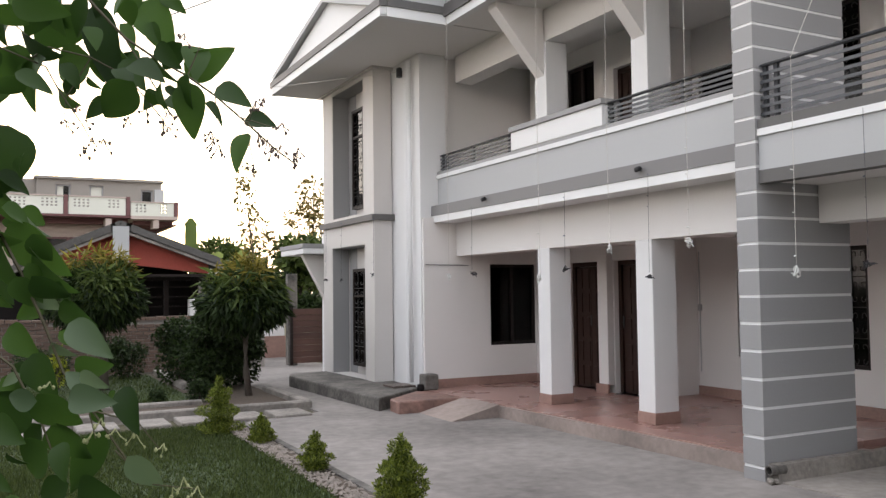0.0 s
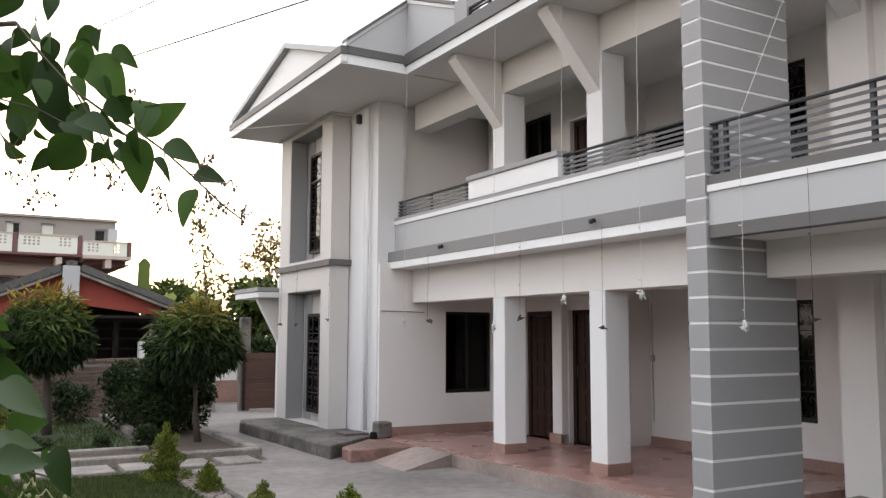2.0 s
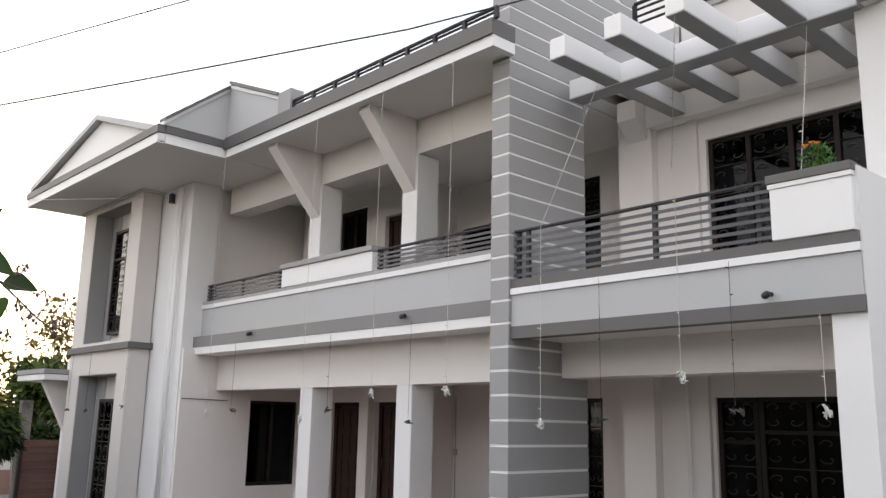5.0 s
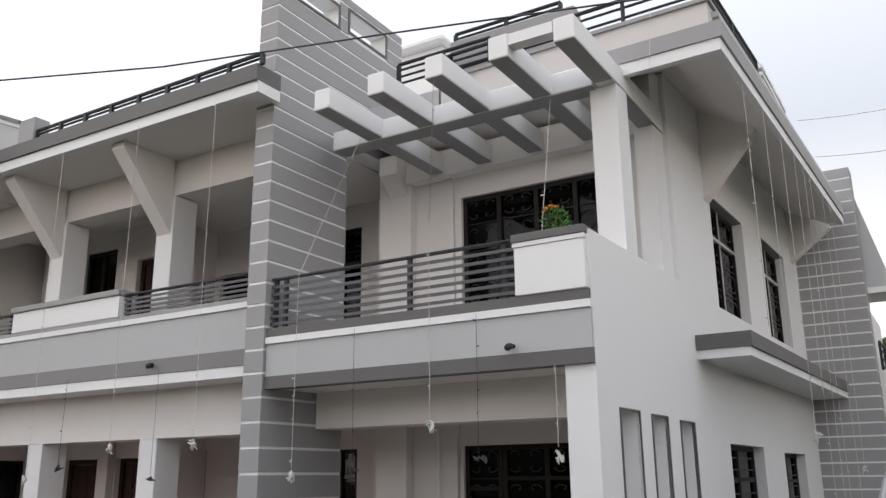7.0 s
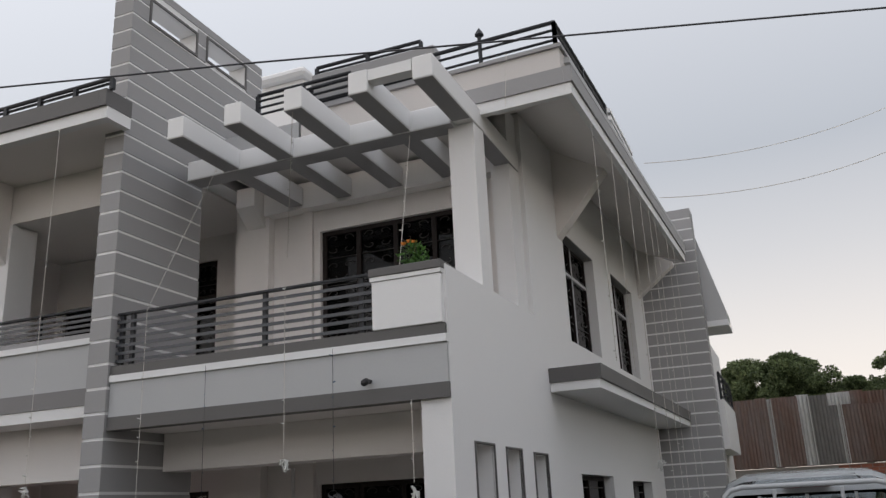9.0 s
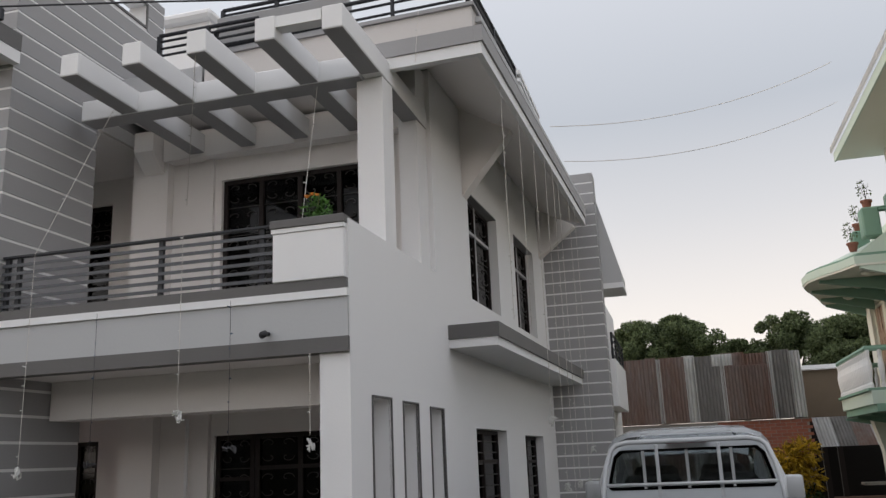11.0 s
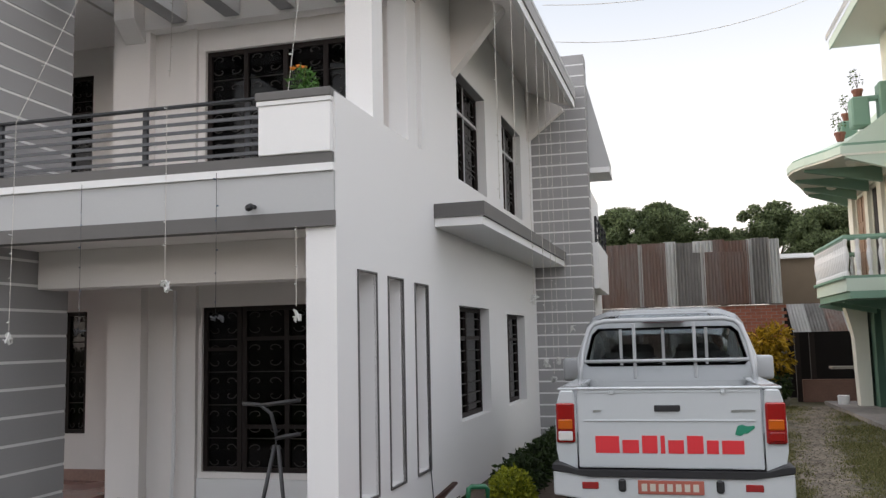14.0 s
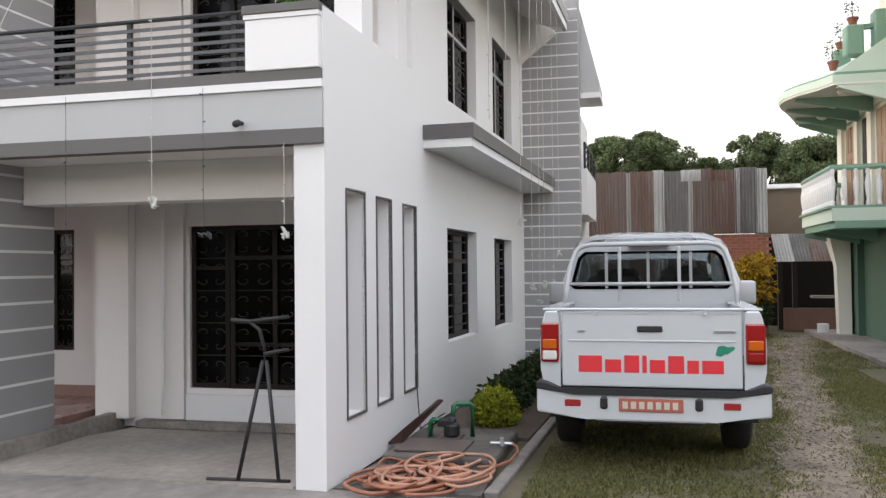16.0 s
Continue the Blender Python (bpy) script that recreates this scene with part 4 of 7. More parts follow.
LWHT = mat("clear_lamp_lens", (0.62, 0.60, 0.58), 0.12, var=0.04, bump=0.0, coat=0.5)
KERBW = mat("plate_lettering", (0.5, 0.46, 0.40), 0.5, var=0.05, bump=0.0)
PLATE = mat("red_plate", (0.36, 0.10, 0.07), 0.5, var=0.05, bump=0.0)
DECAL = mat("red_decal", (0.62, 0.035, 0.045), 0.35, var=0.02, bump=0.0)
DECALG = mat("green_decal", (0.02, 0.20, 0.12), 0.35, var=0.05, bump=0.0)
CARGLASS = glass("car_window_glass", (0.42, 0.46, 0.47), ior=1.35)
CABIN = mat("cabin_trim", (0.10, 0.10, 0.10), 0.8, var=0.1, bump=0.0)
ROLLGREY = mat("grey_coated_tube", (0.34, 0.35, 0.355), 0.4, var=0.03, bump=0.0)

TX0, TYC, TH = 7.33, -0.25, 0.87
TRUCK = thing("pickup_truck", "white double-cab pickup truck parked on grass, seen from behind", "truck", (9.8, TYC, 0))


# bed sides with a bulge round the lamps, floor and front wall
for s in (-1, 1):
    bm = bmesh.new()
    prof = [(0.724, 0.62), (0.86, 0.62), (TH + 0.02, 0.80), (TH + 0.025, 1.02), (0.875, 1.2), (0.85, 1.285), (0.74, 1.285), (0.726, 1.1)]
    prism(bm, [(TYC + s * p, z) for p, z in prof], 0, TX0, 8.95)
    bevelled(bm, 0.012, 1)
    part("bed_side", bm, CARW, TRUCK)
    part("rail_cap", boxes((TX0 + 0.01, 8.95, min(TYC + s * 0.72, TYC + s * 0.87), max(TYC + s * 0.72, TYC + s * 0.87), 1.286, 1.306), bevel=0.006), CARW, TRUCK)
part("bed_floor", boxes((TX0 + 0.05, 8.95, TYC - 0.72, TYC + 0.72, 0.72, 0.78)), CARBLK, TRUCK)
part("bed_front", boxes((8.90, 8.95, TYC - 0.72, TYC + 0.72, 0.78, 1.27)), CARW, TRUCK)
# tailgate with pressed lines
bm = bmesh.new()
box(bm, TX0 - 0.005, TX0 + 0.05, TYC - 0.712, TYC + 0.712, 0.665, 1.285)
bevelled(bm, 0.012, 2)
GATE = part("tailgate", bm, CARW, TRUCK, "white pressed-steel tailgate")
part("crease", boxes((TX0 - 0.013, TX0 - 0.0055, TYC - 0.66, TYC + 0.66, 1.035, 1.05), (TX0 - 0.010, TX0 - 0.0055, TYC - 0.70, TYC + 0.70, 1.262, 1.285), bevel=0.003), CARW, GATE)
bm = boxes((TX0 - 0.02, TX0 - 0.0055, TYC - 0.10, TYC + 0.10, 1.115, 1.165), bevel=0.007)
part("tailgate_handle", bm, CARBLK, GATE, "black plastic tailgate handle")
part("tailgate_cap", boxes((TX0 - 0.02, TX0 + 0.06, TYC - 0.72, TYC + 0.72, 1.286, 1.31), bevel=0.008), CARW, GATE)
for s in (-1, 1):
    part("stop_peg", boxes((TX0 - 0.025, TX0 - 0.004, TYC + s * 0.43 - 0.015, TYC + s * 0.43 + 0.015, 1.25, 1.285), bevel=0.004), CARW, GATE)
part("badge", boxes((TX0 - 0.012, TX0 - 0.0055, TYC - 0.66, TYC - 0.49, 1.112, 1.128)), CHROME, GATE, "small chrome badge bar")
part("badge", boxes((TX0 - 0.012, TX0 - 0.0055, TYC + 0.52, TYC + 0.585, 1.112, 1.128)), CHROME, GATE)
# red maker's mark as plain blocks, and a green emblem
y = TYC + 0.575
for w, h in ((0.19, 0.135), (0.13, 0.105), (0.12, 0.14), (0.035, 0.14), (0.12, 0.105), (0.125, 0.14), (0.09, 0.105), (0.165, 0.105)):
    bm = boxes((TX0 - 0.0085, TX0 - 0.0055, y - w, y, 0.785, 0.785 + h), bevel=0.001)
    part("mark", bm, DECAL, GATE, "plain red block of the maker's mark")
    y -= w + 0.024
bm = bmesh.new()
prism(bm, [(TYC - 0.505, 0.935), (TYC - 0.545, 0.925), (TYC - 0.575, 0.945), (TYC - 0.60, 0.945), (TYC - 0.625, 0.965), (TYC - 0.655, 0.985), (TYC - 0.65, 1.005), (TYC - 0.60, 1.0), (TYC - 0.56, 1.015), (TYC - 0.525, 1.0)], 0, TX0 - 0.009, TX0 - 0.0055)
part("emblem", bm, DECALG, GATE, "green emblem")
# tail lamps
for s in (-1, 1):
    a, b = TYC + s * 0.735, TYC + s * 0.885
    lamp = part("tail_lamp", boxes((TX0 - 0.03, TX0 + 0.02, min(a, b), max(a, b), 0.865, 1.185), bevel=0.012), LRED, TRUCK, "red tail lamp cluster")
    c, d = TYC + s * 0.752, TYC + s * 0.868
    bm = boxes((TX0 - 0.04, TX0 - 0.028, min(c, d), max(c, d), 0.975, 1.055), bevel=0.008)
    part("indicator", bm, LAMB, lamp, "amber indicator lens")
    bm = boxes((TX0 - 0.04, TX0 - 0.028, min(c, d), max(c, d), 0.885, 0.96), bevel=0.008)
    part("reversing_lens", bm, LWHT if s > 0 else LRED, lamp)
# bumper: white cover, dark step, corner pieces
bm = bmesh.new()
prism(bm, [(TYC - 0.915, 0.46), (TYC - 0.915, 0.66), (TYC - 0.62, 0.62), (TYC + 0.62, 0.62), (TYC + 0.915, 0.66), (TYC + 0.915, 0.46), (TYC + 0.50, 0.43), (TYC + 0.42, 0.40), (TYC - 0.42, 0.40), (TYC - 0.50, 0.43)], 0, TX0 - 0.10, TX0 + 0.14)
bevelled(bm, 0.02, 2)
BUMP = part("bumper", bm, CARW, TRUCK, "white rear bumper with black step", smooth=False)
bm = bmesh.new()
prism(bm, [(TYC - 0.92, 0.655), (TYC - 0.92, 0.71), (TYC - 0.86, 0.715), (TYC - 0.72, 0.655), (TYC + 0.72, 0.655), (TYC + 0.86, 0.715), (TYC + 0.92, 0.71), (TYC + 0.92, 0.655), (TYC + 0.62, 0.61), (TYC - 0.62, 0.61)], 0, TX0 - 0.115, TX0 + 0.12)
bevelled(bm, 0.01)
part("step", bm, CARBLK, BUMP, "black plastic bumper step")
part("skirt", boxes((TX0 - 0.09, TX0 + 0.1, TYC - 0.40, TYC + 0.40, 0.385, 0.408), bevel=0.008), CARBLK, BUMP)
for s in (-1, 1):
    part("reflector", boxes((TX0 - 0.108, TX0 - 0.095, TYC + s * 0.62 - 0.065, TYC + s * 0.62 + 0.065, 0.515, 0.57), bevel=0.006), LRED, BUMP, "red reflector")
    part("hook_cover", boxes((TX0 - 0.125, TX0 - 0.095, TYC + s * 0.37 - 0.03, TYC + s * 0.37 + 0.03, 0.50, 0.60), bevel=0.015), CARBLK, BUMP)
PLT = part("number_plate", boxes((TX0 - 0.112, TX0 - 0.102, TYC - 0.25, TYC + 0.25, 0.485, 0.59), bevel=0.004), PLATE, BUMP, "red number plate with blank bars")
for i in range(7):
    yy = TYC - 0.21 + 0.065 * i
    part("bar", boxes((TX0 - 0.1155, TX0 - 0.1122, yy, yy + 0.042, 0.508, 0.565)), KERBW, PLT)
# cab: rounded shell with glazed back
bm = bmesh.new()
sec = [(0.85, 1.0), (0.855, 1.30), (0.83, 1.48), (0.765, 1.84), (0.70, 1.93), (0.56, 1.985), (0.35, 2.0)]
ring = [(TYC + p, z) for p, z in sec] + [(TYC - p, z) for p, z in reversed(sec)]


def cab_ring(x, k, dz):
    return [bm.verts.new((x, TYC + (yy - TYC) * k, zz if zz < 1.31 else 1.31 + (zz - 1.31) * dz)) for yy, zz in ring]


rings = [cab_ring(x, k, dz) for x, k, dz in ((8.97, 0.985, 0.90), (9.10, 1.0, 0.97), (9.6, 1.0, 1.02), (10.6, 1.0, 1.0), (11.1, 0.97, 0.62), (11.4, 0.96, 0.05))]
n = len(ring)
panes = bmesh.new()
for k, (a, b) in enumerate(zip(rings, rings[1:])):
    for i in range(n - 1):
        if (k in (1, 2) and i in (1, 2, 10, 11)) or (k in (3, 4) and 3 <= i <= 9):
            panes.faces.new([panes.verts.new(v.co) for v in (a[i], a[i + 1], b[i + 1], b[i])])
        else:
            bm.faces.new((a[i], a[i + 1], b[i + 1], b[i]))
bmesh.ops.solidify(bm, geom=bm.faces[:], thickness=0.03)
CAB = part("cab", bm, CARW, TRUCK, "white double cab")
for piece in islands(panes):
    bmesh.ops.solidify(piece, geom=piece.faces[:], thickness=0.004)
    part("cab_glass", piece, CARGLASS, CAB, "tinted cab glass")
# back panel with the rear window opening
bm = bmesh.new()
m = facing_x(8.98)
OUT = [(0.845, 1.0), (0.85, 1.30), (0.82, 1.46), (0.755, 1.80), (0.68, 1.885)]
INN = [(0.745, 1.42), (0.775, 1.45), (0.765, 1.52), (0.705, 1.74), (0.64, 1.80)]
ow = [(TYC + p, z) for p, z in OUT] + [(TYC - p, z) for p, z in reversed(OUT)]
iw = [(TYC + p, z) for p, z in INN] + [(TYC - p, z) for p, z in reversed(INN)]
lay = [[bm.verts.new((x, yy, zz)) for yy, zz in pl] for x in (8.98, 9.01) for pl in (ow, iw)]
for i in range(len(ow)):
    j = (i + 1) % len(ow)
    bm.faces.new((lay[0][i], lay[0][j], lay[1][j], lay[1][i]))
    bm.faces.new((lay[2][i], lay[3][i], lay[3][j], lay[2][j]))
    bm.faces.new((lay[1][i], lay[1][j], lay[3][j], lay[3][i]))
part("back_panel", bm, CARW, CAB)
bm = bmesh.new()
prism(bm, iw, 0, 9.0, 9.006)
part("rear_window", bm, CARGLASS, CAB, "dark rear window")
# black surround of the window, and grey bars that divide it
for s in (-0.40, 0.01, 0.42):
    part("window_bar", boxes((8.965, 8.979, TYC + s - 0.014, TYC + s + 0.014, 1.43, 1.79)), ROLLGREY, CAB, "grey window divider")
bm = bmesh.new()
seal = [bm.verts.new((8.976, TYC + (yy - TYC) * k, 1.61 + (zz - 1.61) * k2)) for k, k2 in ((1.0, 1.0), (0.955, 0.87)) for yy, zz in iw]
for i in range(len(iw)):
    j = (i + 1) % len(iw)
    bm.faces.new((seal[i], seal[j], seal[len(iw) + j], seal[len(iw) + i]))
bmesh.ops.solidify(bm, geom=bm.faces[:], thickness=0.006)
part("window_seal", bm, CARBLK, CAB, "black rubber window seal")
part("stop_lamp", boxes((8.90, 8.975, TYC - 0.2, TYC + 0.2, 1.845, 1.875), bevel=0.008), LRED, CAB, "high stop lamp")
part("headliner", boxes((9.3, 10.8, TYC - 0.6, TYC + 0.6, 1.80, 1.84), (9.05, 11.3, TYC - 0.82, TYC + 0.82, 0.95, 1.0)), CABIN, CAB)
for yy in (TYC - 0.36, TYC + 0.36):
    part("seat", boxes((10.3, 10.45, yy - 0.24, yy + 0.24, 1.0, 1.62), bevel=0.05), CABIN, CAB)
    part("seat", boxes((9.25, 9.40, yy - 0.28, yy + 0.28, 1.0, 1.55), bevel=0.05), CABIN, CAB)
# steel roll bar round the rear window, with uprights and cross bars
bm = bmesh.new()
hoop = [(8.60, 0.80, 1.30), (8.62, 0.795, 1.42), (8.72, 0.765, 1.64), (8.78, 0.71, 1.80), (8.79, 0.66, 1.845), (8.80, 0.56, 1.87)]
tube(bm, [(x, TYC + p, z) for x, p, z in hoop] + [(x, TYC - p, z) for x, p, z in reversed(hoop)], 0.024, 10)
ROLL = part("roll_bar", bm, ROLLSIL, TRUCK, "steel roll bar behind the cab", smooth=True)
bm = bmesh.new()
tube(bm, [(8.66, TYC + 0.77, 1.48), (8.66, TYC - 0.77, 1.48)], 0.016, 8)
part("cross_bar", bm, ROLLSIL, ROLL, smooth=True)
for s in (-0.28, 0.28):
    part("upright", boxes((8.68, 8.71, TYC + s - 0.016, TYC + s + 0.016, 1.31, 1.84), bevel=0.006), ROLLSIL, ROLL)
bm = bmesh.new()
tube(bm, [(9.05, TYC - 0.46, 1.905), (9.02, TYC - 0.42, 1.945), (9.02, TYC + 0.42, 1.945), (9.05, TYC + 0.46, 1.905)], 0.011, 6)
part("trim_bar", bm, ROLLGREY, CAB)
for s in (-1, 1):
    bm = bmesh.new()
    tube(bm, [(8.62, TYC + s * 0.80, 1.33), (9.15, TYC + s * 0.86, 1.5), (9.5, TYC + s * 0.80, 1.74)], 0.02, 8)
    part("side_bar", bm, ROLLSIL, ROLL, smooth=True)
    bm = bmesh.new()
    box(bm, 10.55, 10.68, min(TYC + s * 0.95, TYC + s * 1.19), max(TYC + s * 0.95, TYC + s * 1.19), 1.20, 1.47)
    bevelled(bm, 0.035, 2)
    mir = part("wing_mirror", bm, ROLLSIL, TRUCK, "silver wing mirror", smooth=True)
    part("mirror_arm", boxes((10.6, 10.66, min(TYC + s * 0.84, TYC + s * 0.949), max(TYC + s * 0.84, TYC + s * 0.949), 1.29, 1.35)), CARBLK, mir)
part("hood", boxes((11.3, 12.35, TYC - 0.82, TYC + 0.82, 0.62, 1.12), bevel=0.08), CARW, TRUCK)
part("door", boxes((8.99, 11.35, TYC - 0.87, TYC + 0.87, 0.55, 0.94), bevel=0.03), CARW, TRUCK)
part("chassis", boxes((7.7, 12.1, TYC - 0.55, TYC + 0.55, 0.36, 0.52), (8.2, 8.5, TYC - 0.70, TYC + 0.70, 0.30, 0.42)), CARBLK, TRUCK)
for x in (8.38, 11.35):
    for s in (-1, 1):
        bm = bmesh.new()
        prof = [(0.20, -0.10), (0.33, -0.115), (0.365, -0.085), (0.37, 0.0), (0.365, 0.085), (0.33, 0.115), (0.20, 0.10)]
        c = Vector((x, TYC + s * 0.74, 0.365))
        seg = 20
        rr = [[bm.verts.new(c + Vector((r * math.cos(2 * math.pi * k / seg), h, r * math.sin(2 * math.pi * k / seg)))) for k in range(seg)] for r, h in prof]
        for a, b in zip(rr, rr[1:]):
            for k in range(seg):
                bm.faces.new((a[k], a[(k + 1) % seg], b[(k + 1) % seg], b[k]))
        wh = part("wheel", bm, RUBBER, TRUCK, "black tyre", smooth=True)
        bm = bmesh.new()
        rr = [[bm.verts.new(c + Vector((r * math.cos(2 * math.pi * k / seg), s * h, r * math.sin(2 * math.pi * k / seg)))) for k in range(seg)] for r, h in ((0.205, 0.08), (0.17, 0.05), (0.06, 0.07))]
        for a, b in zip(rr, rr[1:]):
            for k in range(seg):
                bm.faces.new((a[k], a[(k + 1) % seg], b[(k + 1) % seg], b[k]))
        bm.faces.new(rr[-1])
        part("rim", bm, CHROME, wh)
for s in (-1, 1):
    part("mud_flap", boxes((7.93, 7.945, TYC + s * 0.74 - 0.15, TYC + s * 0.74 + 0.15, 0.30, 0.62)), RUBBER, TRUCK, "black rubber mud flap")

# ---- hedge, bush, pump and hose beside the wall ----
LB = thing("hedge", "dark green clipped hedge along the side wall", "hedge", (11.6, 1.38, 0))
leaf_cloud("foliage", [(9.9 + 0.42 * i, 1.42 - 0.012 * i, 0.14, 0.30, 0.26, 0.22) for i in range(12)], 9000, 0.075, LEAF_DK, LB, seed=4, shell=0.3)
bm = bmesh.new()
for i in range(12):
    tube(bm, [(9.9 + 0.42 * i, 1.42, -0.02), (9.92 + 0.42 * i, 1.41, 0.25)], 0.015, 5, 0.5)
part("stems", bm, BARK, LB)
GB = thing("bush", "round yellow-green clipped shrub beside the pump", "shrub", (9.1, 1.42, 0))
leaf_cloud("foliage", [(9.05, 1.36, 0.15, 0.21, 0.21, 0.20), (9.2, 1.36, 0.17, 0.21, 0.20, 0.20), (9.1, 1.28, 0.13, 0.17, 0.17, 0.17)], 4800, 0.045, LEAF_YEL, GB, seed=5, shell=0.5, slim=0.6)
bm = bmesh.new()
for a in (0, 1, 2):
    tube(bm, [(9.12, 1.4, -0.02), (9.1 + 0.1 * a - 0.1, 1.36, 0.25)], 0.015, 5, 0.5)
part("stems", bm, BARK, GB)

TANKC = mat("mossy_tank_concrete", (0.095, 0.088, 0.078), 0.9, var=0.4, scale=2.2, fine=22, bump=0.6)
STEEL = mat("rusty_steel_plate", (0.12, 0.095, 0.085), 0.5, metal=0.3, var=0.15, scale=3, fine=18, bump=0.15)
GREENP = mat("green_plastic_pipe", (0.015, 0.13, 0.06), 0.35, var=0.06, bump=0.0)
ORANGE = mat("orange_garden_hose", (0.27, 0.105, 0.06), 0.4, var=0.14, scale=6, fine=30, bump=0.0)
ORANGE2 = mat("faded_peach_hose", (0.40, 0.215, 0.145), 0.42, var=0.14, scale=6, fine=30, bump=0.0)
bm = boxes((7.1, 8.4, 1.0, 1.97, -0.05, 0.08))
bevelled(bm, 0.03, 2)
TANK = solid("tank_cover", bm, TANKC, "mossy concrete water tank top beside the wall", "water tank")
part("hatch", boxes((7.24, 7.74, 1.30, 1.90, 0.081, 0.105), bevel=0.006), STEEL, TANK, "rusty steel hatch")
bm = bmesh.new()
prism(bm, [(6.35, 0.84), (14.4, 0.56), (14.4, 0.64), (6.35, 0.95)], 2, -0.05, 0.02)
bevelled(bm, 0.012)
solid("kerb", bm, CONC, "low concrete kerb along the grass", "kerb", "structure")
# dark brown strip of ground from the tank along the wall
bm = bmesh.new()
prism(bm, [(8.41, 0.90), (14.4, 0.66), (14.4, 1.78), (8.41, 1.98)], 2, -0.06, 0.0)
solid("planting_strip", bm, SOIL, "dark brown strip of ground under the hedge", "soil", "structure")
bm = bmesh.new()
prism(bm, [(6.25, 0.95), (7.09, 0.98), (7.09, 2.02), (6.25, 2.08)], 2, -0.05, 0.012)
solid("pavement", bm, TANKC, "worn concrete strip beside the wall", "pavement", "structure")
PUMP = thing("water_pump", "black electric water pump with green pipes on the tank", "pump", (7.88, 1.55, 0.13))
bm = bmesh.new()
lathe(bm, [(0.06, 0.0), (0.075, 0.02), (0.075, 0.10), (0.06, 0.12), (0.045, 0.13), (0.045, 0.16), (0.025, 0.18)], (7.88, 1.54, 0.15), 14)
part("motor", bm, CARBLK, PUMP, "black pump motor")
part("terminal_box", boxes((7.82, 7.95, 1.51, 1.66, 0.245, 0.305), bevel=0.008), CARBLK, PUMP)
bm = bmesh.new()
tube(bm, [(8.0, 1.37, 0.13), (8.0, 1.37, 0.41), (7.99, 1.39, 0.435), (7.97, 1.51, 0.435), (7.95, 1.535, 0.42), (7.92, 1.54, 0.31)], 0.024, 8)
part("pipe", bm, GREENP, PUMP, "green plastic pipe", smooth=True)
bm = bmesh.new()
tube(bm, [(7.93, 1.76, 0.13), (7.93, 1.75, 0.27), (7.93, 1.73, 0.29), (7.92, 1.66, 0.29)], 0.024, 8)
part("pipe", bm, GREENP, PUMP, smooth=True)
part("foot", boxes((7.76, 8.02, 1.45, 1.66, 0.13, 0.152)), STEEL, PUMP)
bm = bmesh.new()
quad_box(bm, [(7.5, 2.03, 0.081), (7.62, 1.93, 0.081), (8.38, 1.74, 0.34), (8.36, 1.78, 0.34), (7.52, 2.04, 0.10), (7.66, 1.95, 0.19), (8.40, 1.75, 0.355), (8.37, 1.79, 0.36)])
solid("board", bm, DOORWD, "dark broken board leaning on the wall", "board")


PUMP.location.z -= 0.05


def hose(name, area, turns, mt, seed, lab, r=0.014):
    """A hose thrown down in loose, uneven loops inside x0, x1, y0, y1, lap over lap."""
    rng = random.Random(seed)
    x0, x1, y0, y1 = area
    knots = []
    for lap in range(turns):
        cx, cy = rng.uniform(0.3, 0.7), rng.uniform(0.3, 0.7)
        ra, rb, a0 = rng.uniform(0.18, 0.5), rng.uniform(0.18, 0.5), rng.uniform(-0.9, 0.9)
        way = rng.choice((1, 1, -1))
        for k in range(5):
            a = way * 2 * math.pi * k / 5 + a0
            jit = rng.uniform(0.6, 1.25)
            u, v = cx + ra * jit * math.cos(a), cy + rb * jit * math.sin(a)
            knots.append(Vector((x0 + (x1 - x0) * min(1, max(0, u)), y0 + (y1 - y0) * min(1, max(0, v)), 0.028 + 0.009 * lap + rng.uniform(0, 0.02))))
    pts = []
    for i in range(1, len(knots) - 2):
        p0, p1, p2, p3 = knots[i - 1:i + 3]
        for q in (0, 0.2, 0.4, 0.6, 0.8):
            pts.append(0.5 * (2 * p1 + (p2 - p0) * q + (2 * p0 - 5 * p1 + 4 * p2 - p3) * q * q + (3 * p1 - p0 - 3 * p2 + p3) * q ** 3))
    return solid(name, tube(bmesh.new(), pts, r, 7), mt, lab, "hose", group="coiled hoses", smooth=True)


hose("garden_hose", (6.02, 7.1, 1.0, 2.0), 7, ORANGE, 3, "tangled orange garden hose on the concrete")
hose("garden_hose", (6.15, 7.2, 0.95, 1.85), 9, ORANGE2, 8, "faded peach garden hose in loose coils")
hose("garden_hose", (6.02, 6.7, 1.25, 2.0), 5, ORANGE, 15, "tangled orange garden hose on the concrete", 0.017)
bm = bmesh.new()
tube(bm, [(6.9, 1.1, 0.06), (7.0, 0.97, 0.05), (7.2, 0.89, 0.05), (7.45, 0.86, 0.07), (7.56, 0.89, 0.10), (7.57, 0.93, 0.12)], 0.014, 7)
solid("garden_hose", bm, ORANGE, "end of an orange hose at the tap", "hose", group="coiled hoses", smooth=True)
TAP = thing("tap", "steel tap on the tank edge", "tap", (7.57, 1.05, 0.08))
bm = bmesh.new()
tube(bm, [(7.57, 1.12, 0.12), (7.57, 1.0, 0.12), (7.57, 0.92, 0.12)], 0.014, 8)
part("pipe", bm, CHROME, TAP)
part("valve", boxes((7.55, 7.59, 1.0, 1.035, 0.09, 0.17), bevel=0.008), ROLLGREY, TAP)
bm = bmesh.new()
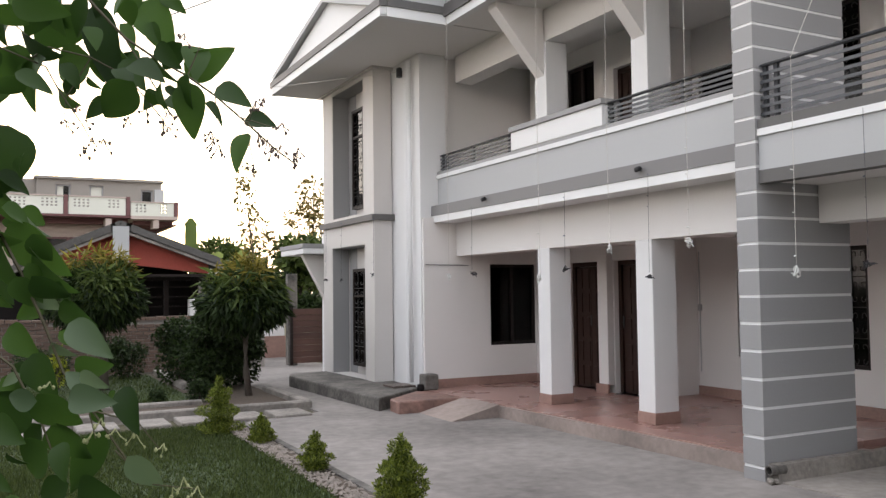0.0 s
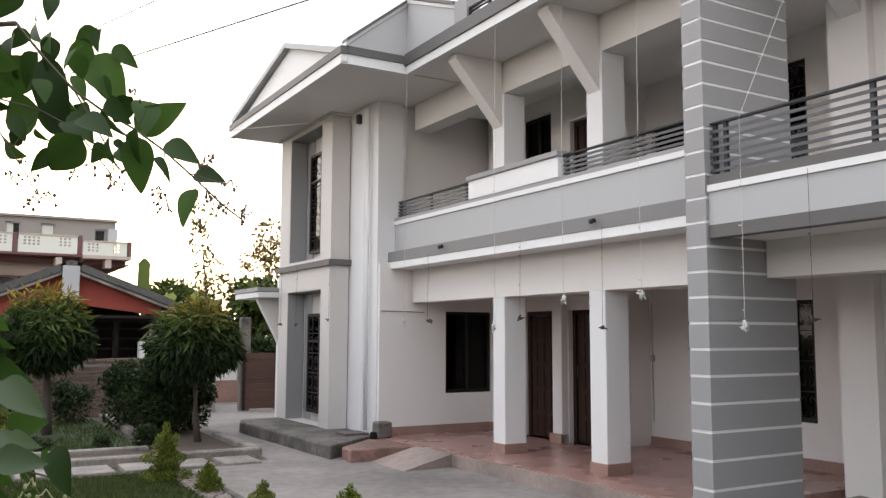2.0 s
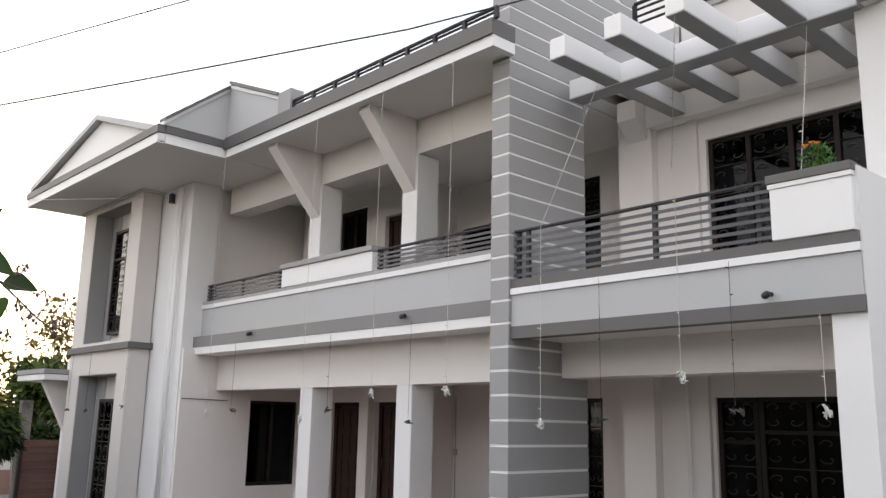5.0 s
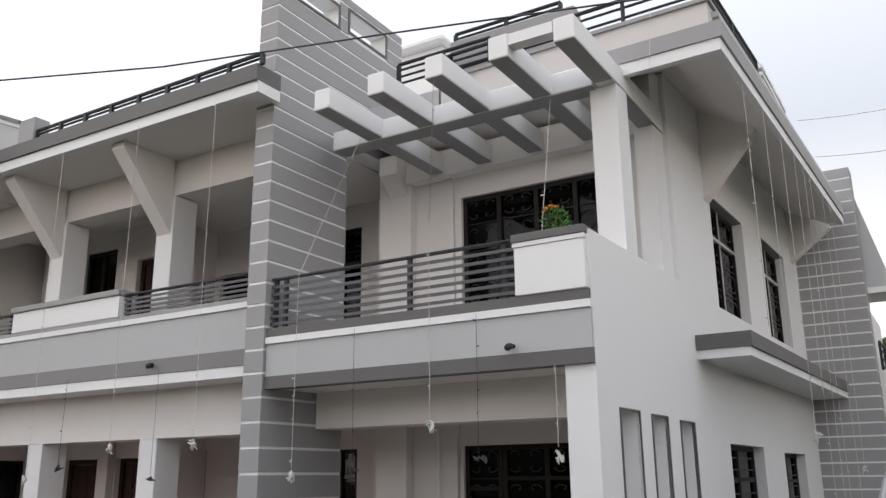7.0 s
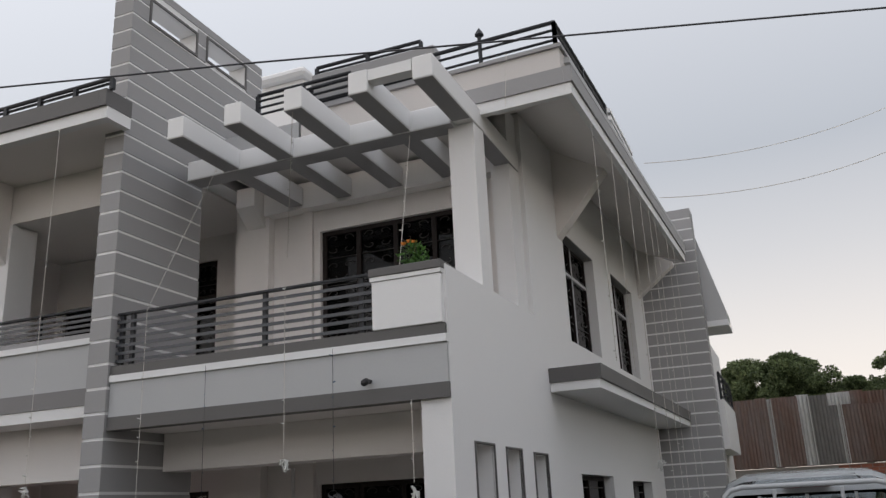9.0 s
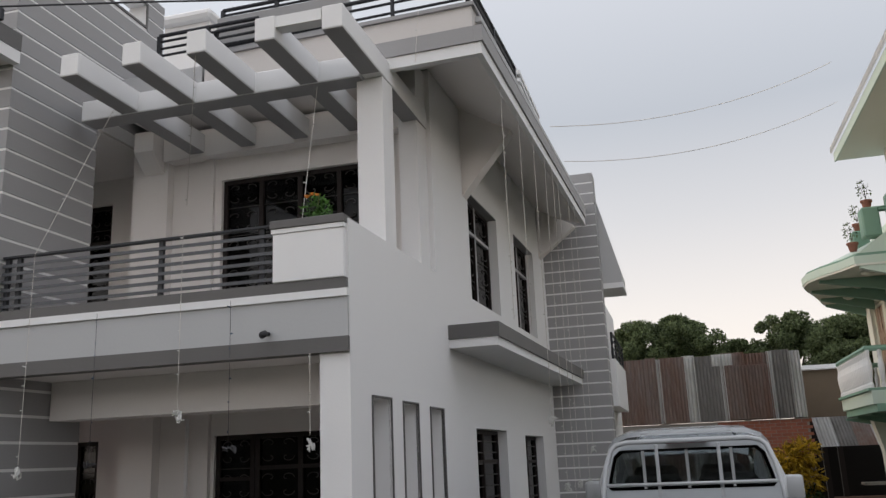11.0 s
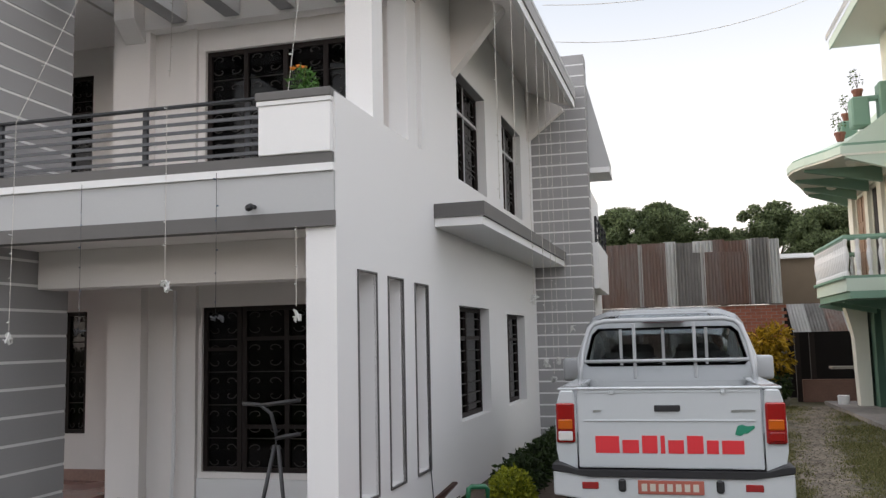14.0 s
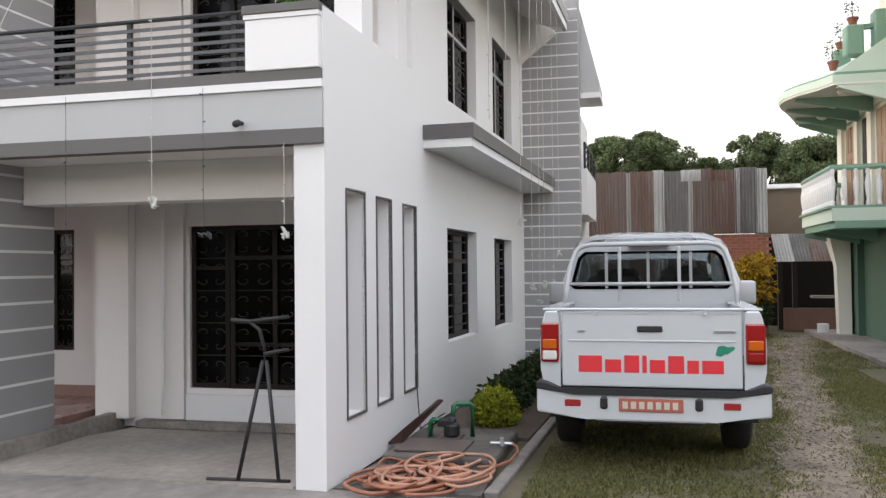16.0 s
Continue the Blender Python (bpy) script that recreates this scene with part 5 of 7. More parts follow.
tube(bm, [(8.40, 2.03, 0.55), (8.36, 2.0, 0.63), (8.30, 1.99, 0.56), (8.33, 1.98, 0.3), (8.1, 1.9, 0.12), (7.95, 1.62, 0.30)], 0.006, 5)
solid("cable", bm, CARBLK, "thin black cable from the niche to the pump", "cable")

# black steel stand in the porch
STAND = thing("steel_stand", "black welded steel tube stand in the porch", "stand", (6.3, 2.8, 0))
for pts in ([(6.28, 3.14, 0.02), (6.33, 2.46, 0.02)], [(6.29, 2.88, 0.02), (6.31, 2.67, 0.95)], [(6.32, 2.55, 0.02), (6.31, 2.64, 0.95)], [(6.31, 2.655, 0.92), (6.31, 2.66, 1.05), (6.31, 2.70, 1.19), (6.31, 2.79, 1.255), (6.31, 2.94, 1.265)], [(6.31, 2.79, 1.25), (6.32, 2.46, 1.29)], [(6.31, 2.66, 1.0), (6.31, 2.56, 1.02), (6.32, 2.46, 1.035)]):
    bm = bmesh.new()
    tube(bm, pts, 0.016, 8)
    part("tube", bm, CARBLK, STAND, smooth=True)

# ---- corrugated shed behind the yard ----
RUST = mat("rusted_sheet", (0.26, 0.175, 0.145), 0.8, var=0.32, scale=2.2, fine=12, bump=0.1, rnd=0.45, stretch=(1, 1, 0.14), tint=(0.31, 0.275, 0.26))
ZINC = mat("zinc_sheet", (0.62, 0.62, 0.61), 0.55, metal=0.1, var=0.1, scale=1.0, fine=10, bump=0.05, rnd=0.2, stretch=(1, 1, 0.25))
OLDZ = mat("dull_grey_sheet", (0.24, 0.23, 0.22), 0.7, var=0.25, scale=2.2, fine=10, bump=0.05, rnd=0.2, stretch=(1, 1, 0.25))
BRICK = mat("red_brick", (0.27, 0.10, 0.065), 0.9, var=0.13, scale=4, fine=25, bump=0.3, rnd=0.3)
MORTAR = mat("grey_mortar", (0.25, 0.23, 0.21), 0.95, var=0.1, bump=0.3)


def corrugated(name, p0, p1, z0, z1, mt, parent, amp=0.018, pitch=0.076, slope=0.0):
    """A wavy sheet standing from p0 to p1, or leaning by slope (shift along x from foot to head)."""
    bm = bmesh.new()
    a, b = Vector((*p0, 0)), Vector((*p1, 0))
    d = (b - a)
    nrm = Vector((-d.y, d.x, 0)).normalized()
    n = max(6, int(d.length / pitch * 4))
    cols = []
    for i in range(n + 1):
        q = a + d * (i / n) + nrm * amp * math.sin(2 * math.pi * d.length * i / n / pitch)
        cols.append((bm.verts.new((q.x, q.y, z0)), bm.verts.new((q.x + slope, q.y, z1))))
    for c, e in zip(cols, cols[1:]):
        bm.faces.new((c[0], e[0], e[1], c[1]))
    bmesh.ops.solidify(bm, geom=bm.faces[:], thickness=0.004)
    return part(name, bm, mt, parent)


OLDB0 = mat("dull_brick_base", (0.16, 0.09, 0.07), 0.9, var=0.12, scale=3, fine=20, bump=0.3)
SHED = thing("shed", "long shed of patched rusty corrugated sheets over a brick wall", "shed", (22.5, -0.9, 0))
edges = [1.75, 1.2, 0.55, 0.32, 0.22, -0.35, -0.60, -1.18, -1.28, -1.75, -2.3, -2.38, -2.78, -3.01]
kinds = [RUST, RUST, RUST, ZINC, RUST, ZINC, OLDZ, ZINC, RUST, RUST, ZINC, OLDZ, ZINC]
for i, (a, b, k) in enumerate(zip(edges, edges[1:], kinds)):
    corrugated("sheet", (22 + 0.01 * (i % 2), a + 0.02), (22 + 0.01 * (i % 2), b - 0.02), 2.42, 3.98 + 0.02 * (i % 3), k, SHED)
corrugated("sheet", (21.97, -1.02), (21.97, -1.5), 3.72, 4.0, ZINC, SHED)
corrugated("sheet", (21.975, -1.3), (21.975, -2.28), 2.45, 3.7, RUST, SHED)
part("wall", boxes((22.06, 22.3, -3.05, 3.0, 0.0, 2.4)), MORTAR, SHED, "brick wall under the sheets")
part("frame", boxes((22.04, 22.12, -3.0, 2.0, 3.9, 3.97), (22.04, 22.12, -3.0, 2.0, 2.41, 2.5)), WOODDK, SHED)
part("roof", boxes((22.1, 27, -3.0, 4.0, 3.7, 3.8)), OLDZ, SHED)
SHEDWALL = SHED

LEAN = thing("lean_to", "low lean-to with a rusty tin roof and dark interior", "lean-to", (24, -4.2, 0))
for i in range(4):
    a = -3.35 - 0.42 * i
    corrugated("sheet", (23.0, a), (23.0, a - 0.43), 1.72, 2.45, (ZINC, OLDZ, RUST, ZINC)[i], LEAN, slope=1.0)
for y in (-3.5, -3.85, -4.9):
    part("post", boxes((23.1, 23.2, y, y + 0.12, 0, 1.75)), WOODDK, LEAN)
# back wall coloured near-black for the shade under the tin roof
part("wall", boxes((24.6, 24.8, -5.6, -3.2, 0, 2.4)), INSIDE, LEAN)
part("wall", boxes((23.0, 23.25, -5.2, -3.5, 0, 0.55)), OLDB0, LEAN)
part("wall", boxes((25.0, 25.2, -4.6, -3.1, 2.3, 3.75)), mat("mud_plaster", (0.16, 0.12, 0.085), 0.9, var=0.1), LEAN)
corrugated("sheet", (24.9, -3.1), (24.9, -4.5), 3.72, 3.95, ZINC, LEAN, slope=1.2)
part("bench", boxes((23.0, 23.5, -5.2, -4.2, 0.8, 0.86)), KERB, LEAN)
bm = bmesh.new()
lathe(bm, [(0.10, 0), (0.125, 0.02), (0.13, 0.25), (0.12, 0.26)], (21.6, -4.15, 0), 12)
solid("bucket", bm, WHITE2, "white plastic bucket on the ground", "bucket")
CR = thing("croton", "golden yellow croton shrub beside the brick wall", "shrub", (21.4, -2.55, 0))
leaf_cloud("foliage", [(21.4, -2.5, 1.45, 0.35, 0.36, 0.34), (21.4, -2.75, 1.6, 0.3, 0.3, 0.3), (21.4, -2.45, 1.1, 0.3, 0.34, 0.34), (21.4, -2.7, 1.05, 0.35, 0.34, 0.34)], 1500, 0.16, LEAF_GOLD, CR, seed=6, slim=0.35)
leaf_cloud("lower_foliage", [(21.4, -2.6, 0.55, 0.35, 0.4, 0.4)], 700, 0.14, LEAF_DK, CR, seed=7)
bm = bmesh.new()
for a in range(4):
    tube(bm, [(21.4, -2.6, -0.02), (21.4, -2.75 + 0.1 * a, 1.4)], 0.02, 5, 0.5)
part("stems", bm, BARK, CR)

# ---- green and white neighbouring house ----
GRN = mat("pale_green_paint", (0.50, 0.59, 0.51), 0.65, var=0.02, scale=0.8, bump=0.04)
GRN2 = mat("mid_green_paint", (0.17, 0.29, 0.22), 0.65, var=0.03, scale=0.8, bump=0.04)
CREAM = mat("cream_wall_paint", (0.66, 0.67, 0.58), 0.7, var=0.02, scale=0.8, bump=0.04)
TIMBER = mat("varnished_shutter_wood", (0.27, 0.17, 0.11), 0.45, var=0.1, scale=3, fine=40, bump=0.08, stretch=(1, 1, 0.2))
CLAY = mat("clay_pot", (0.22, 0.09, 0.06), 0.8, var=0.08, bump=0.1)
NB = thing("neighbour_house", "pale green and white two-storey house with curved balconies", "house", (19, -7, 0))
NY = -4.65
mN = Matrix(((1, 0, 0, 0), (0, -1, 0, NY), (0, 0, 1, 0), (0, 0, 0, 1)))
WN = [(20.5, 21.75, 2.75, 4.82), (19.35, 20.2, 2.75, 4.82), (17.2, 19.0, 2.75, 4.82)]
bm = wall(bmesh.new(), mN, 14.0, 22.2, 2.45, 5.1, 0.25, WN)
part("wall", bm, CREAM, NB)
for i, (a, b, c, d) in enumerate(WN):
    part("window_frame", boxes((a, a + 0.07, 0.08, 0.16, c, d), (b - 0.07, b, 0.08, 0.16, c, d), (a, b, 0.08, 0.16, d - 0.07, d), m=mN), CREAM, NB)
    k = 2 if i != 1 else 1
    for j in range(k):
        u0, u1 = a + 0.07 + (b - a - 0.14) * j / k, a + 0.07 + (b - a - 0.14) * (j + 1) / k
        sh = part("shutter", boxes((u0 + 0.01, u1 - 0.01, 0.10, 0.14, c, d - 0.07), m=mN), TIMBER if i != 1 else WOODDK, NB, "panelled wooden shutter")
        for q in range(3):
            za, zb = c + (d - c) * q / 3, c + (d - c) * (q + 1) / 3
            for uu in (u0 + 0.06, (u0 + u1) / 2 + 0.02):
                part("raised_panel", boxes((uu, uu + (u1 - u0) / 2 - 0.08, 0.085, 0.10, za + 0.06, zb - 0.08), m=mN), TIMBER if i != 1 else WOODDK, sh)
part("core", boxes((14, 22.1, -9.5, NY - 0.26, 0.0, 6.4)), GRN, NB)
part("pillar", boxes((21.5, 22.2, NY - 0.25, NY, 0.0, 2.45), bevel=0.01), CREAM, NB, "cream corner pillar")
# dark green wall, deepened in colour for the shadow under the balcony
DKGRN = mat("shadowed_dark_green", (0.045, 0.10, 0.075), 0.6, var=0.06, scale=0.8, bump=0.04)
part("wall", boxes((20.65, 21.5, NY - 0.24, NY - 0.06, 0.0, 2.45)), DKGRN, NB)
part("wall", boxes((14, 20.65, NY - 0.26, NY - 0.2, 0.0, 2.45)), DKGRN, NB)
part("terrace", boxes((14, 22.6, NY - 0.2, NY + 0.75, -0.05, 0.06)), CONC, NB)


def rounded(x0, x1, y0, y1, r=0.9, bulge=0.0):
    """An outline from x0 to x1, deep from y0 out to y1, with the far outer corner rounded."""
    pts = [(x0, y0), (x0, y1)]
    pts += [(x1 - r + r * math.sin(a), y1 - r + r * math.cos(a)) for a in (math.pi / 2 * k / 8 for k in range(9))]
    pts += [(x1, y0)]
    return pts


def slab_ring(z0, z1, grow, mt, name):
    bm = bmesh.new()
    prism(bm, rounded(17.5, 21.6 + grow, NY, NY + 1.05 + grow), 2, z0, z1)
    return part(name, bm, mt, NB)


slab_ring(2.32, 2.46, -0.05, GRN2, "balcony_edge")
slab_ring(2.461, 2.70, 0.0, GRN, "balcony")
slab_ring(2.701, 2.75, 0.05, GRN2, "balcony_edge")
outline = rounded(17.55, 21.55, NY, NY + 1.02)
bm = bmesh.new()
path = [Vector((*p, 0)) for p in outline]
for p in path:
    p.z = 3.47
tube(bm, path, 0.06, 6)
BAL = part("balustrade", bm, GRN2, NB, "green handrail with white balusters")
run = []
for a, b in zip(path, path[1:]):
    n = max(1, int((b - a).length / 0.17))
    run += [a + (b - a) * k / n for k in range(n)]
bal_me = finish(lathe(bmesh.new(), [(0.04, 0), (0.04, 0.06), (0.025, 0.1), (0.05, 0.3), (0.055, 0.42), (0.028, 0.56), (0.04, 0.64), (0.04, 0.69)], (0, 0, 0), 8), "baluster", WHITE2)
for p in run:
    if p.x > 16:
        o = part("baluster", bal_me, None, BAL)
        o.location = (p.x, p.y, 2.75)
# wide canopy slab over the balcony: a bowed rim, ribs below, a sloping top that runs up to the terrace
RIM = ((17.5, -3.66), (18.0, -3.46), (18.5, -3.16), (19.0, -2.98), (19.5, -2.96), (20.0, -3.08), (20.6, -3.28), (21.2, -3.46), (21.8, -3.62), (22.3, -3.75))


def canopy_layer(z0, z1, inset, mt, label=""):
    bm = bmesh.new()
    prism(bm, [(17.5, NY)] + [(x, y - inset) for x, y in RIM] + [(22.3, NY)], 2, z0, z1)
    part("canopy", bm, mt, NB, label)


canopy_layer(5.03, 5.07, 0.02, CREAM, "cream underside of the canopy")
canopy_layer(5.071, 5.22, 0.0, GRN, "pale green bowed canopy slab")
canopy_layer(5.221, 5.27, 0.05, GRN2)
bm = bmesh.new()
low, high = [bm.verts.new((x, y - 0.09, 5.271)) for x, y in RIM], [bm.verts.new((x, NY - 0.1, 5.98 - 0.09 * (x - 17.5))) for x, y in RIM]
foot = [bm.verts.new((x, NY - 0.1, 5.271)) for x, y in RIM]
for i in range(len(RIM) - 1):
    bm.faces.new((low[i], low[i + 1], high[i + 1], high[i]))
    bm.faces.new((high[i], high[i + 1], foot[i + 1], foot[i]))
    bm.faces.new((foot[i], foot[i + 1], low[i + 1], low[i]))
for i in (0, -1):
    bm.faces.new((low[i], high[i], foot[i]))
part("canopy_top", bm, GRN, NB, "pale green sloping canopy top")
for x, yo in ((17.52, -3.75), (18.75, -3.2), (19.95, -3.2), (21.15, -3.55), (22.15, -3.8)):
    bm = bmesh.new()
    prism(bm, [(NY, 4.70), (yo, 4.99), (yo, 5.029), (NY, 5.029)], 0, x, x + 0.13)
    part("rib", bm, GRN2 if x > 17.6 else GRN, NB)
for x in (18.6, 20.1, 21.4):
    bm = bmesh.new()
    prism(bm, [(NY, 2.08), (NY + 0.9, 2.28), (NY + 0.9, 2.319), (NY, 2.319)], 0, x, x + 0.12)
    part("rib", bm, GRN2, NB)
bm = bmesh.new()
prism(bm, [(NY + 0.001, 0.0), (NY + 0.26, 0.0), (NY + 0.30, 1.6), (NY + 0.45, 2.31), (NY + 0.001, 2.31)], 0, 21.0, 21.35)
part("pillar", bm, CREAM, NB, "cream flared balcony pillar")
for x, y, z in ((17.6, -4.25, 6.18), (17.6, -4.75, 6.45), (18.7, -4.25, 5.98)):
    part("pier", boxes((x, x + 0.35, y, y + 0.32, 5.6, z), bevel=0.03), GRN2, NB)
part("rail", boxes((17.7, 17.85, -5.6, -4.0, 6.12, 6.2)), GRN2, NB)
part("upper_storey", boxes((12.0, 18.1, -9.5, NY + 0.02, 6.12, 7.44)), CREAM, NB)
part("roof", boxes((11.5, 18.5, -10, -3.82, 7.45, 7.55)), CREAM, NB, "overhanging upper roof")
part("gutter", boxes((11.5, 18.53, -3.819, -3.79, 7.44, 7.62)), GRN, NB)
corrugated("roof_sheet", (11.5, -3.75), (18.55, -3.75), 7.63, 7.75, ZINC, NB)
for x, y, z in ((17.78, -4.09, 6.182), (18.85, -4.09, 5.982), (17.75, -3.72, 5.36)):
    POT = thing("plant_pot", "clay pot with a small straggly plant on the parapet", "plant pot", (x, y, z), "parapet pots")
    bm = bmesh.new()
    lathe(bm, [(0.065, 0), (0.095, 0.13), (0.11, 0.13), (0.11, 0.17), (0.09, 0.17)], (x, y, z), 12)
    part("pot", bm, CLAY, POT)
    leaf_cloud("plant", [(x, y, z + 0.36, 0.09, 0.13, 0.12), (x, y + 0.06, z + 0.48, 0.07, 0.08, 0.12)], 80, 0.055, LEAF_MID, POT, seed=int(x * 10))
    bm = bmesh.new()
    for a in (-0.08, 0.0, 0.09):
        tube(bm, [(x, y, z + 0.2), (x, y + a, z + 0.52)], 0.006, 4, 0.4)
    part("stem", bm, BARK, POT)
for x, y in ((21.0, -4.11), (19.5, -4.05), (18.15, -3.99)):
    bm = bmesh.new()
    lathe(bm, [(0.05, -0.10), (0.12, -0.06), (0.14, 0.0)], (x, y, 5.029), 12)
    solid("ceiling_lamp", bm, CREAM, "round unlit lamp under the canopy", "lamp", group="canopy lamps")

# ---- trees behind the yard ----
def canopy(cx, cy, z0, r, n, seed):
    """A lumpy crown: many clumps, smaller towards its rim."""
    rng = random.Random(seed)
    out = clump_ball((cx, cy, z0), r * 0.9, n, seed, 0.7)
    for _ in range(n * 2):
        a, e = rng.uniform(0, 6.283), rng.uniform(-0.2, 1.4)
        k = rng.uniform(0.10, 0.24) * r
        out.append((cx + r * 0.88 * math.cos(a) * math.cos(e), cy + r * 0.88 * math.sin(a) * math.cos(e), z0 + r * 0.72 * math.sin(e), k, k, k * 0.8))
    return out


for lab, bx, by, h, crown, n, tr, sd in (
        ("broad dark green tree behind the shed", 36, 0.6, 5.0, canopy(36, 1.3, 5.2, 2.0, 20, 1) + canopy(36, -0.5, 5.5, 1.8, 18, 2), 40000, 0.25, 11),
        ("small green tree behind the shed", 37, -2.6, 5.0, canopy(37, -2.6, 5.2, 1.0, 12, 3), 13000, 0.2, 12),
        ("open dark tree with gaps in its crown", 38, -4.8, 5.5, canopy(38, -4.7, 6.0, 1.45, 12, 4), 9000, 0.2, 13),
        ("tall dense green tree beside the neighbouring house", 36, -7.2, 5.0, canopy(36, -6.9, 4.8, 2.1, 26, 5), 34000, 0.25, 14),
        ("dense tree behind the house", 42, 5.0, 5.0, canopy(42, 4.8, 4.6, 2.4, 20, 6), 9000, 0.25, 15)):
    tree("tree", lab, (bx, by, 0), h, crown, n * 2, 0.125, LEAF_FAR, sd, tr, "yard trees", slim=0.5)

# ---- garden on the west side ----
# kerb between the lawn and the driveway, with a strip of pebbles
bm = boxes((2.98, 3.06, -3.0, 11.15, -0.1, 0.03))
solid("kerb", bm, CONC2, "thin dark concrete kerb along the lawn", "kerb", "structure")
bm = boxes((2.70, 2.985, -3.0, 11.1, -0.1, 0.012))
solid("border", bm, SOIL, "soil border with pebbles", "border", "structure")
rng = np.random.default_rng(5)
verts, faces = [], []
for i in range(1250):
    y = rng.uniform(4.8, 11.0)
    x = rng.uniform(2.70, 2.97)
    s = rng.uniform(0.012, 0.032)
    b = len(verts)
    q = rng.normal(size=(6, 3)) * 0.18
    for k, d in enumerate(((1, 0, 0), (-1, 0, 0), (0, 1, 0), (0, -1, 0), (0, 0, 0.7), (0, 0, -0.7))):
        verts.append((x + s * (d[0] + q[k, 0]), y + s * (d[1] + q[k, 1]), 0.018 + s * (d[2] + q[k, 2]) * 0.8))
    faces += [(b, b + 2, b + 4), (b + 2, b + 1, b + 4), (b + 1, b + 3, b + 4), (b + 3, b, b + 4), (b + 2, b, b + 5), (b + 1, b + 2, b + 5), (b + 3, b + 1, b + 5), (b, b + 3, b + 5)]
me = bpy.data.meshes.new("pebbles")
me.from_pydata(verts, [], faces)
me.materials.append(mat("pebble_stone", (0.21, 0.18, 0.155), 0.8, var=0.25, scale=9, fine=30, bump=0.1))
tagged(part("pebbles", me, None), "loose pale pebbles along the kerb", "pebbles", kind="stuff")


def track(x):
    """The middle of the dirt track and half its width."""
    xs = ((2.0, -1.2, 0.6), (6.8, -1.6, 0.42), (10.4, -1.92, 0.33), (17.0, -2.76, 0.38), (21.0, -3.6, 0.6), (24.0, -4.3, 0.7))
    for (a, c, w), (b, d, v) in zip(xs, xs[1:]):
        if x <= b:
            q = (x - a) / (b - a)
            return c + (d - c) * q, w + (v - w) * q
    return xs[-1][1:]


bm = bmesh.new()
rim = []
for i in range(120):
    x = 3.2 + 0.16 * i
    c, w = track(x)
    w += 0.14 * noise.noise(Vector((x * 1.7, 0, 0))) + 0.10 * noise.noise(Vector((x * 6.0, 0, 2)))
    c += 0.12 * noise.noise(Vector((x * 1.1, 5, 0))) + 0.08 * noise.noise(Vector((x * 4.5, 5, 3)))
    rim.append((bm.verts.new((x, c - w, -0.026)), bm.verts.new((x, c + w, -0.026))))
for a, b in zip(rim, rim[1:]):
    bm.faces.new((a[0], b[0], b[1], a[1]))
solid("track", bm, mat("trodden_dirt", (0.165, 0.142, 0.112), 0.95, var=0.5, spec=0.15, scale=2.6, fine=26, bump=0.9), "trodden bare dirt track past the truck", "track", "structure")


def blades(name, n, area, h, mt, label, seed, z=0.005, cat="grass", patchy=False):
    """Grass of single blades inside x0, x1, y0, y1, denser towards clumps."""
    rng = np.random.default_rng(seed)
    x, y = rng.uniform(area[0], area[1], n), rng.uniform(area[2], area[3], n)
    if patchy:
        keep = np.array([noise.noise(Vector((p * 0.75, q * 1.1, 3.0))) + 0.45 * noise.noise(Vector((p * 3, q * 3, 1.0))) > rng.uniform(-0.5, 0.5) for p, q in zip(x, y)])
        lane = np.array([track(p) for p in x])
        keep &= np.abs(y - lane[:, 0]) > lane[:, 1] * rng.uniform(0.2, 1.1, n)
        x, y = x[keep], y[keep]
        n = len(x)
    a = rng.uniform(0, 2 * np.pi, n)
    hh = h * (0.4 + 0.9 * rng.random(n)) * (0.75 + 0.35 * np.sin(x * 2.1 + 1) * np.sin(y * 1.7))
    w = (0.006 if patchy else 0.004) + 0.004 * rng.random(n)
    lean = hh * rng.uniform(0.1, 0.9, n)
    b = rng.uniform(0, 2 * np.pi, n)
    p0 = np.stack([x - w * np.cos(a), y - w * np.sin(a), np.full(n, z)], 1)
    p1 = np.stack([x + w * np.cos(a), y + w * np.sin(a), np.full(n, z)], 1)
    p2 = np.stack([x + lean * np.cos(b), y + lean * np.sin(b), z + hh], 1)
    v = np.stack([p0, p1, p2], 1).reshape(-1, 3)
    me = bpy.data.meshes.new(name)
    me.from_pydata(v.tolist(), [], [(3 * i, 3 * i + 1, 3 * i + 2) for i in range(n)])
    me.materials.append(mt)
    return tagged(part(name, me, None), label, cat, kind="stuff")


# clods, stones and dead leaves on the bare track
rng = np.random.default_rng(12)
verts, faces = [], []
for i in range(5200):
    x = 5.0 + 17 * rng.random() ** 1.5
    c, w = track(x)
    y = c + rng.normal() * w * 0.75
    k = rng.uniform(0.006, 0.022)
    b = len(verts)
    q = rng.normal(size=(6, 3)) * 0.25
    for j, d in enumerate(((1, 0, 0), (-1, 0, 0), (0, 1, 0), (0, -1, 0), (0, 0, 0.6), (0, 0, -0.6))):
        verts.append((x + k * (d[0] + q[j, 0]), y + k * (d[1] + q[j, 1]), -0.024 + k * (d[2] + q[j, 2]) * 0.7))
    faces += [(b, b + 2, b + 4), (b + 2, b + 1, b + 4), (b + 1, b + 3, b + 4), (b + 3, b, b + 4), (b + 2, b, b + 5), (b + 1, b + 2, b + 5), (b + 3, b + 1, b + 5), (b, b + 3, b + 5)]
me = bpy.data.meshes.new("clods")
me.from_pydata(verts, [], faces)
me.materials.append(leafmat("soil_clods_and_stones", (0.10, 0.08, 0.06), (0.24, 0.205, 0.165), 0.4, 0.0, 0.1))
tagged(part("clods", me, None), "loose clods and small stones on the dirt track", "stones", kind="stuff")

